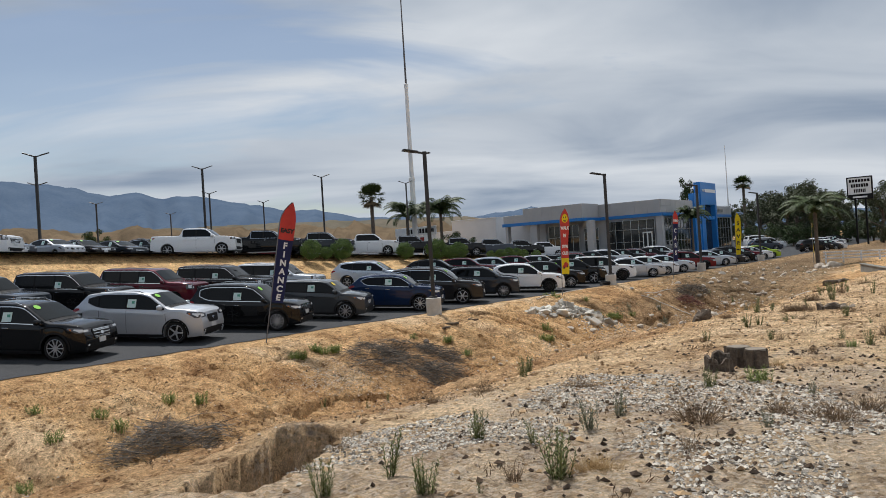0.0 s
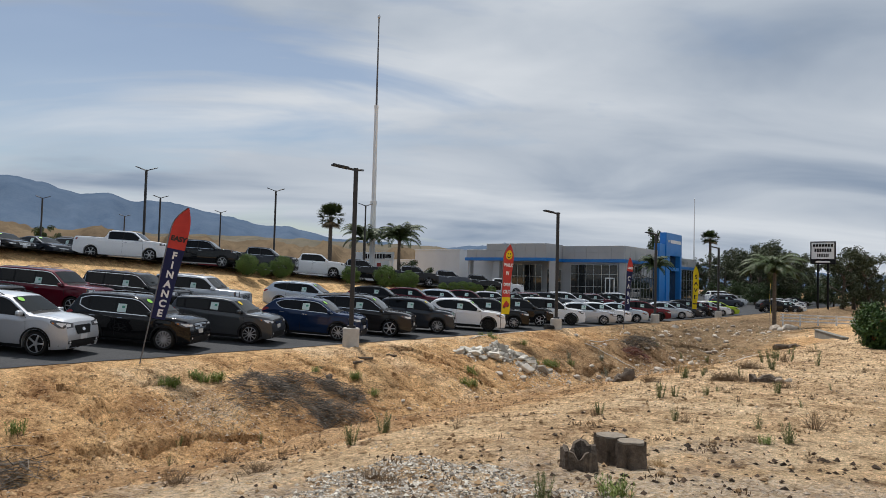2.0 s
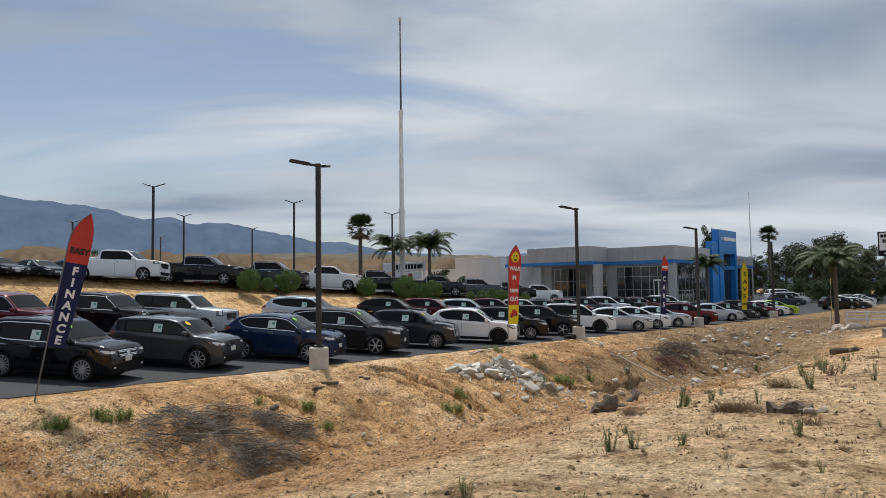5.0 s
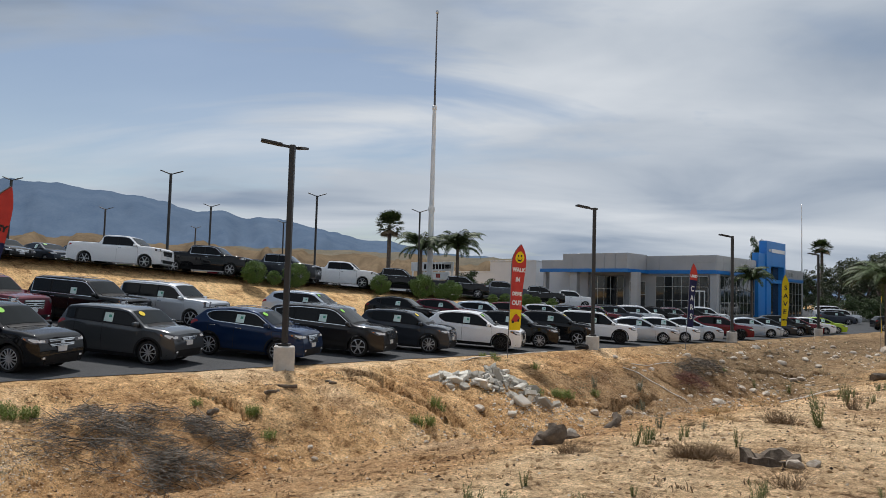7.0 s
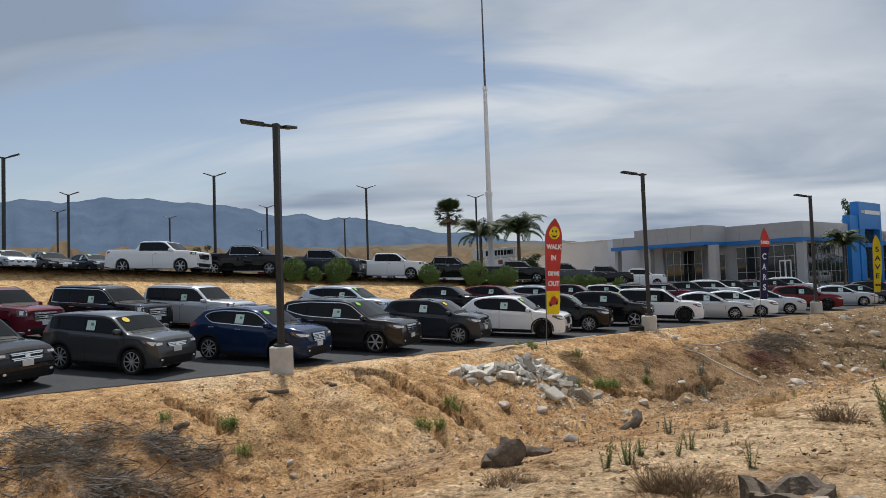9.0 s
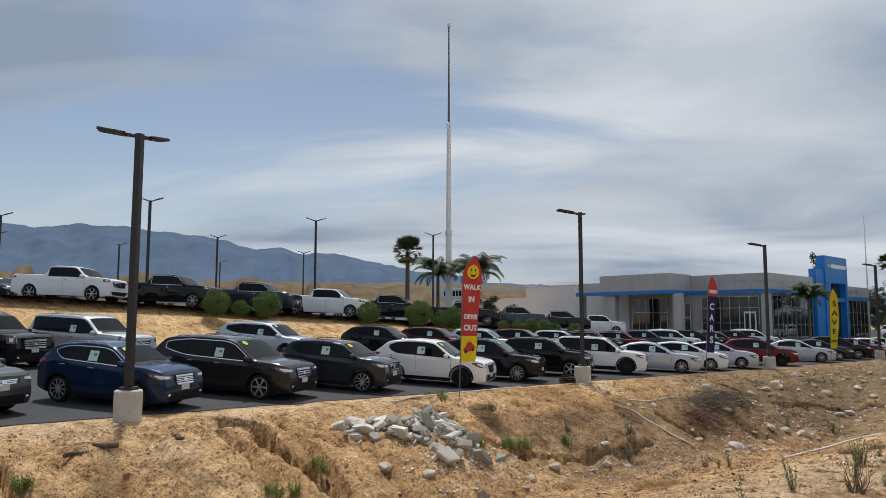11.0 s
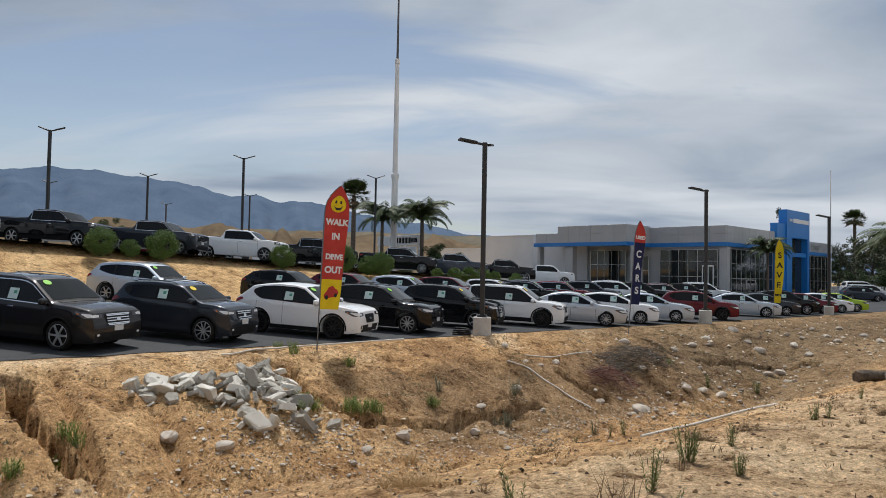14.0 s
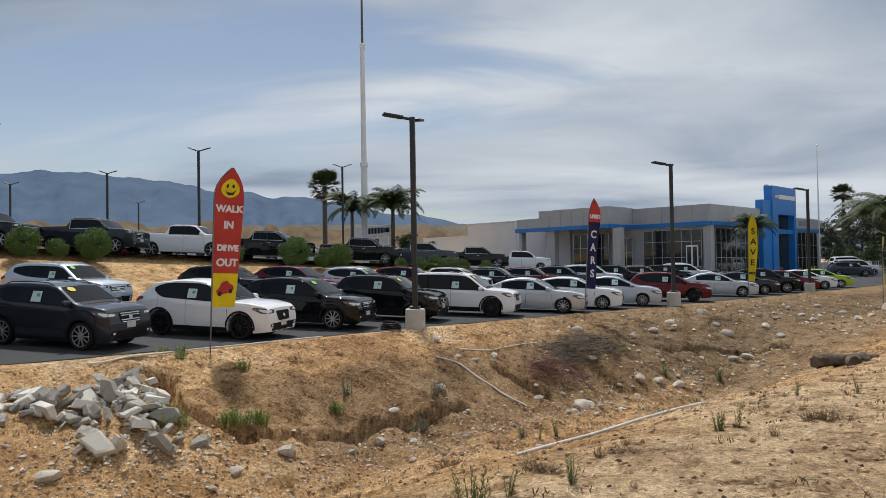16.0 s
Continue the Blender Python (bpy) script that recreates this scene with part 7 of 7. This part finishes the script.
place(stump(0.16, 0.30, 0, 1.0), -14.75, -16.85, 1.0, "sawn weathered grey tree stump in the gravel", "tree stump", "stumps on the verge")
place(stump(0.145, 0.25, 0, 5.0), -14.85, -17.1, 1.0, "sawn weathered grey tree stump in the gravel", "tree stump", "stumps on the verge")
place(stump(0.17, 0.2, 1, 9.0), -15.3, -16.75, 1.0, "rotten hollow broken stump with ragged edge", "tree stump", "stumps on the verge")
place(stump(0.30, 0.13, 1, 13.0), -4.6, -16.3, 1.0, "low dark hollow stump in the dirt", "tree stump", "stumps on the verge")


def log(length, r, seed, bent=0.1):
    bm = bmesh.new()
    pts = [Vector((length * (k / 6 - 0.5), bent * math.sin(k), r * 0.8)) for k in range(7)]
    tube(bm, pts, [r * (1 + 0.18 * noise.noise(Vector((k * 0.7, seed, 0)))) for k in range(7)], 14)
    for v in bm.verts:
        v.co += rand_dir() * r * 0.20
    return bm


def lying(bm, s, m_, rz, mat, label, category="log", tilt=0.0):
    x, y = xy(s, m_)
    return solid("log", bm, mat, label, category, smooth=60, m=pose(x, y, ground_z(x, y) - 0.02, 0, tilt, rz))


lying(log(0.34, 0.16, 2.0), -4.2, -13.0, 20, STUMPWOOD, "short dark log section tipped up in the wash", tilt=-48)
lying(log(0.40, 0.08, 4.0), -3.6, -12.75, 10, STUMPWOOD, "short weathered log section in the wash")
lying(log(0.85, 0.085, 6.0), 0.6, -11.2, 70, STUMPWOOD, "leaning grey broken branch in the wash", tilt=-28)
lying(log(1.5, 0.15, 8.0), 20.6, -12.3, 15, STUMPWOOD, "dark burnt-looking log on the verge")
lying(log(0.9, 0.13, 9.0), 20.2, -12.7, 60, STUMPWOOD, "dark broken log end on the verge")
lying(log(0.9, 0.05, 10.0), -1.2, -1.6, 20, STUMPWOOD, "small dark branch on the bank")
lying(log(0.5, 0.05, 11.0), -1.7, -1.9, 75, STUMPWOOD, "small dark branch on the bank")
lying(log(0.5, 0.04, 12.0), 0.6, -1.6, 150, STUMPWOOD, "small dark branch on the bank")
lying(log(0.5, 0.06, 13.0), -3.9, -2.6, 110, STUMPWOOD, "small dark branch on the bank")

# ---- white irrigation pipes ----
PIPE = surface("dusty_white_plastic_pipe", (0.50, 0.45, 0.38), (0.72, 0.69, 0.64), 3.0, 0.6)


def pipe(points, r, label):
    pts = []
    for k in range(len(points) * 6 - 5):
        t = k / 6
        i = min(int(t), len(points) - 2)
        s = points[i][0] + (points[i + 1][0] - points[i][0]) * (t - i)
        m_ = points[i][1] + (points[i + 1][1] - points[i][1]) * (t - i)
        x, y = xy(s, m_)
        pts.append((x, y, ground_z(x, y) + r + 0.02))
    for _ in range(6):
        pts = [pts[0]] + [tuple((a + 2 * b + c) / 4 for a, b, c in zip(p, q, w)) for p, q, w in zip(pts, pts[1:], pts[2:])] + [pts[-1]]
    return solid("pipe", tube(bmesh.new(), pts, r, 8), PIPE, label, "pipe", "plastic pipes on the ground", smooth=50)


pipe([(16.6, -2.6), (17.2, -3.0), (17.15, -3.9), (17.3, -4.6), (17.5, -5.2)], 0.024, "dusty white plastic pipe hanging down the bank")
pipe([(17.9, -2.3), (19.5, -2.5), (21.2, -2.7)], 0.022, "dusty white plastic pipe on the bank")
pipe([(9.0, -11.9), (10.3, -12.1), (11.6, -12.3), (13.2, -12.4)], 0.024, "dusty white plastic pipe across the wash")
pipe([(7.6, -0.7), (8.7, -0.5), (10.2, -0.3), (12.6, 0.2), (14.6, 0.2)], 0.024, "white plastic pipe along the lot edge")

# ---- rubble and rocks ----
CHUNK = surface("broken_grey_concrete", (0.33, 0.305, 0.26), (0.72, 0.68, 0.60), 3.0, 0.95, 0, 0.8, 35, rand=0.7)
ROCK = surface("pale_field_rock", (0.34, 0.28, 0.22), (0.60, 0.54, 0.46), 2.5, 0.95, 0, 0.7, 20, rand=0.3)


def chunk_mesh(seed):
    r = random.Random(seed)
    flat_ = r.uniform(0.18, 0.42)
    bm = bmesh.new()
    n = r.choice((4, 5, 5, 6))
    base = [(math.cos(2 * math.pi * k / n + r.uniform(-0.3, 0.3)) * r.uniform(0.7, 1.1), math.sin(2 * math.pi * k / n + r.uniform(-0.3, 0.3)) * r.uniform(0.5, 0.9)) for k in range(n)]
    a = [bm.verts.new((x, y, -flat_ * r.uniform(0.8, 1.0))) for x, y in base]
    b = [bm.verts.new((x * r.uniform(0.8, 1), y * r.uniform(0.8, 1), flat_ * r.uniform(0.85, 1.0))) for x, y in base]
    for k in range(n):
        bm.faces.new((a[k], a[(k + 1) % n], b[(k + 1) % n], b[k]))
    bm.faces.new(a[::-1])
    bm.faces.new(b)
    bmesh.ops.bevel(bm, geom=list(bm.edges), offset=0.05, segments=1, affect="EDGES")
    bmesh.ops.triangulate(bm, faces=bm.faces)
    for v in bm.verts:
        v.co += Vector((r.uniform(-1, 1), r.uniform(-1, 1), r.uniform(-0.6, 0.6))) * 0.07
    return mesh_of("concrete_chunk", bm, CHUNK)


def rock_mesh(seed):
    r = random.Random(int(seed * 10) + 3)
    bm = bmesh.new()
    for k in range(17):
        v = Vector((r.gauss(0, 1), r.gauss(0, 1), r.gauss(0, 1))).normalized() * r.uniform(0.85, 1.08)
        bm.verts.new((v.x * 1.15, v.y * 0.82, v.z * 0.6))
    bmesh.ops.convex_hull(bm, input=bm.verts)
    loose = [v for v in bm.verts if not v.link_faces]
    bmesh.ops.delete(bm, geom=loose, context="VERTS")
    bmesh.ops.subdivide_edges(bm, edges=list(bm.edges), cuts=1, use_grid_fill=True, smooth=0.35)
    for v in bm.verts:
        v.co *= 1 + 0.08 * noise.noise(v.co * 2.2 + Vector((seed, 0, 0)))
    return mesh_of("rock", bm, ROCK, 24)


CHUNKS = [chunk_mesh(k) for k in range(16)]
ROCKS = [rock_mesh(k * 3.1) for k in range(6)]
EXTRA = [(5.0, -2.4, 0.22), (6.25, -2.0, 0.16), (7.96, -2.0, 0.30), (8.1, -3.4, 0.24), (6.55, -3.4, 0.26), (6.9, -4.4, 0.2), (7.5, -4.4, 0.22)]
for k in range(135):
    if k < len(EXTRA):
        s, m_, r = EXTRA[k]
        up_ = 0
    else:
        a, q = rng.uniform(0, 6.28), rng.random() ** 0.7
        lobe = rng.choice(((5.3, -2.3, 0.95, 0.7), (6.4, -2.6, 0.9, 0.9), (7.6, -2.6, 1.0, 1.1), (7.6, -2.6, 0.9, 1.0), (7.4, -3.9, 1.2, 1.1)))
        s, m_ = lobe[0] + math.cos(a) * q * lobe[2], lobe[1] + math.sin(a) * q * lobe[3]
        r = rng.choice((0.10, 0.14, 0.18, 0.22, 0.27, 0.32))
        up_ = (1 - q) * 0.28 * rng.random()
    x, y = xy(s, m_)
    ob = new("concrete_chunk", CHUNKS[k % 16])
    ob.matrix_world = pose(x, y, ground_z(x, y) + r * 0.3 + up_, rng.gauss(-12, 32), rng.gauss(0, 28), rng.uniform(0, 360)) @ Matrix.Diagonal((r * 1.15, r * rng.uniform(0.6, 1.2), r * rng.uniform(0.6, 1.2), 1))
    tagged(ob, "broken grey concrete chunk in the rubble heap", "rubble", "rubble heap on the bank")
ROCK_WASH = [(4.8, -4.0, 0.30), (5.6, -4.7, 0.25), (19.2, -5.9, 0.40), (18.3, -5.0, 0.2), (18.9, -2.8, 0.22), (15.3, -4.1, 0.2), (17.85, -2.95, 0.15), (17.4, -2.7, 0.18), (13.4, -4.4, 0.16), (22.2, -4.2, 0.2), (9.9, -5.2, 0.3), (11.0, -4.9, 0.22), (24.5, -2.0, 0.3), (17.6, -1.6, 0.2), (-4.75, -16.6, 0.16), (-4.55, -16.75, 0.11), (22.8, -5.6, 0.3), (23.4, -5.9, 0.26), (24.0, -6.3, 0.28), (-13.9, -7.2, 0.2), (-15.2, -7.4, 0.14), (8.6, -5.4, 0.2), (12.2, -5.3, 0.2), (-1.0, -11.2, 0.16), (26.8, -3.0, 0.2), (-21.2, -17.9, 0.07), (-21.35, -17.85, 0.06)]
ROCK_FAR = [(34.6, -2.0, 0.38), (34.4, -5.0, 0.3), (39.4, -4.8, 0.3), (42.6, -5.6, 0.3), (31.5, -4.6, 0.32), (29.1, -3.4, 0.22), (28.1, -3.1, 0.24), (36.7, -3.8, 0.2), (36.8, -4.5, 0.2), (38.2, -5.7, 0.25), (38.8, -7.4, 0.3), (40.2, -7.6, 0.3), (33.1, -6.1, 0.25), (28.4, -6.2, 0.3), (46.5, -6.8, 0.7), (47.2, -7.8, 0.8), (45.5, -7.4, 0.4), (43.5, -7.8, 0.3), (37.5, -2.6, 0.2), (41.0, -3.5, 0.25), (44.0, -4.0, 0.3), (29.3, -6.3, 0.3), (28.5, -6.9, 0.25), (30.5, -2.6, 0.2), (32.8, -3.5, 0.24), (49.5, -8.0, 0.35), (51.0, -7.4, 0.4)]
ROCK_AT = ROCK_WASH + ROCK_FAR
for k in range(110):
    ROCK_AT.append((rng.uniform(18, 32), rng.gauss(-6.0, 0.6), rng.choice((0.04, 0.06, 0.08, 0.12))))
for k in range(70):
    ROCK_AT.append((rng.uniform(-4, 16), rng.gauss(-5.4, 0.7), rng.choice((0.04, 0.06, 0.08, 0.12))))
for k, (s, m_, r) in enumerate(ROCK_AT):
    r *= 0.8
    x, y = xy(s, m_)
    ob = new("rock", ROCKS[k % 6])
    ob.matrix_world = pose(x, y, ground_z(x, y) + r * 0.22, rng.uniform(-15, 15), rng.uniform(-15, 15), rng.uniform(0, 360)) @ Matrix.Diagonal((r, r, r, 1))
    tagged(ob, "pale weathered rock lying on the dirt", "rock", "rocks along the wash")


# ---- gravel, pebbles, litter ----
def stones(name, count, where, sizes, mat, label):
    verts, faces = [], []
    base = [(1, 0, 0), (-1, 0, 0), (0, 1, 0), (0, -1, 0), (0, 0, 0.75), (0, 0, -0.5)]
    tris = [(0, 2, 4), (2, 1, 4), (1, 3, 4), (3, 0, 4), (2, 0, 5), (1, 2, 5), (3, 1, 5), (0, 3, 5)]
    for _ in range(count):
        s, m_ = where()
        if gullies(s, m_) > 0.12:
            continue
        x, y = xy(s, m_)
        r = rng.choice(sizes) * rng.uniform(0.7, 1.4)
        z = ground_z(x, y) + r * 0.15
        a = rng.uniform(0, 6.28)
        ca, sa = math.cos(a) * r, math.sin(a) * r
        k1, k2 = rng.uniform(0.6, 1.2), rng.uniform(0.5, 1.0)
        i = len(verts)
        for bx, by, bz in base:
            bx, by = bx * k1 + rng.uniform(-0.25, 0.25), by * k2 + rng.uniform(-0.25, 0.25)
            verts.append((x + bx * ca - by * sa, y + bx * sa + by * ca, z + bz * r * rng.uniform(0.6, 1.0)))
        faces += [tuple(i + q for q in t) for t in tris]
    me = bpy.data.meshes.new(name)
    me.from_pydata(verts, [], faces)
    me.materials.append(mat)
    return tagged(new(name, me), label, "gravel", kind="stuff")


GRAVEL = leafy("mixed_pale_gravel", (0.10, 0.08, 0.06), (0.84, 0.77, 0.66), 0.9)
PEBBLE = leafy("tan_pebbles", (0.16, 0.11, 0.07), (0.78, 0.68, 0.55), 0.9)
CLOD = leafy("brown_clods_and_cones", (0.028, 0.020, 0.014), (0.10, 0.065, 0.042), 0.95)


def gravel_spot():
    while True:
        s, m_ = rng.uniform(-24, -14.4), rng.uniform(-20.2, -13.8)
        x, y = xy(s, m_)
        q = noise.noise(Vector((x * 0.55, y * 0.55, 1.5))) + 0.6 * noise.noise(Vector((x * 1.7, y * 1.7, 5.5)))
        if q > -0.02 + 0.5 * step(-17.5, -14.4, s) + (0.45 if m_ > -15 else 0.0):
            return s, m_


EARTH = leafy("crumbled_earth", (0.22, 0.135, 0.07), (0.56, 0.38, 0.21), 0.95)
stones("clods", 30000, lambda: (rng.uniform(-22, 24), rng.choice((rng.uniform(-7.5, -0.3), rng.uniform(-7.5, -0.3), rng.uniform(-18.5, -7)))), (0.008, 0.012, 0.018, 0.028, 0.04), EARTH, "crumbled dry earth on the bank")


def tufts(count, where, mat, label, h=(0.04, 0.12)):
    """Thin scattered blades, too many to count."""
    items = []
    for _ in range(count):
        s, m_ = where()
        x, y = xy(s, m_)
        c0 = Vector((x, y, ground_z(x, y)))
        for j in range(rng.randint(6, 14)):
            d = Vector((rng.gauss(0, 0.5), rng.gauss(0, 0.5), 1)).normalized() * rng.uniform(*h)
            p = c0 + Vector((rng.gauss(0, 0.06), rng.gauss(0, 0.06), 0))
            items.append((p + d * 0.5, d * 0.6, d.cross(rand_dir()).normalized() * 0.006))
    return tagged(new("grass", leaves_mesh("grass", items, mat)), label, "grass", kind="stuff")


def patch():
    while True:
        s, m_ = rng.uniform(-20, 34), rng.uniform(-8, -0.6)
        x, y = xy(s, m_)
        if noise.noise(Vector((x * 0.6, y * 0.6, 12.0))) > 0.22:
            return s, m_


tufts(450, patch, WEEDGREY, "sparse grey-green ground weeds on the bank")
tufts(250, patch, DRYLEAF, "sparse dry brown weeds on the bank", (0.03, 0.08))
tufts(500, lambda: (rng.uniform(-21, 24), rng.uniform(-18.6, -9)), DRYLEAF, "sparse dry stubble on the verge", (0.02, 0.08))
tufts(500, lambda: (rng.uniform(20, 52), rng.uniform(-12, -1)), WEEDGREY, "sparse weeds on the far verge", (0.05, 0.16))
tufts(260, lambda: (rng.uniform(-10, 40), rng.uniform(16.9, 21)), DRYLEAF, "sparse dry stubble on the slope", (0.04, 0.16))
stones("gravel", 38000, gravel_spot, (0.007, 0.010, 0.014, 0.020), GRAVEL, "loose pale grey crushed gravel over the dirt")
stones("gravel", 16000, lambda: (rng.uniform(-22, 26), rng.choice((rng.uniform(-19, -0.5), rng.gauss(-5.8, 1.0)))), (0.007, 0.010, 0.014, 0.024), PEBBLE, "scattered tan pebbles on the dirt")
stones("gravel", 4200, lambda: (rng.uniform(-10, 22), rng.gauss(-6.0, 0.7)), (0.015, 0.025, 0.04), PEBBLE, "pale stones washed along the ditch")
stones("gravel", 3800, lambda: (rng.gauss(-9.4, 0.85), rng.gauss(-3.6, 0.6)), (0.010, 0.015, 0.022), PEBBLE, "grey gravel spilled down the bank")
stones("gravel", 550, lambda: (rng.gauss(7.2, 1.2), rng.gauss(-4.5, 0.5)), (0.02, 0.03, 0.05), GRAVEL, "small broken stones below the rubble heap")
stones("litter", 750, lambda: (rng.uniform(-23, -13), rng.gauss(-17.6, 1.1)), (0.022, 0.03, 0.036), CLOD, "dark seed cones and clods on the gravel")
stones("litter", 3500, lambda: (rng.uniform(-20, 26), rng.uniform(-19, -1.0)), (0.012, 0.02, 0.03), CLOD, "dark clods scattered over the dirt")
stones("gravel", 700, lambda: (rng.uniform(20, 50), rng.uniform(-9, -1.0)), (0.04, 0.06, 0.09), PEBBLE, "pale stones on the far verge")

# ---- black drain hose coiled beside a lamp base ----
pts = []
x0, y0 = xy(17.0, -0.15)
for k in range(70):
    a = k * 0.32
    rr = 0.26 + 0.05 * math.sin(k * 0.7)
    pts.append((x0 + rr * math.cos(a), y0 + rr * math.sin(a), ground_z(x0, y0) + 0.05 + 0.0035 * k))
solid("drain_hose", tube(bmesh.new(), pts, 0.035, 8), BLACK, "black corrugated drain hose coiled on the dirt", "hose", smooth=50)
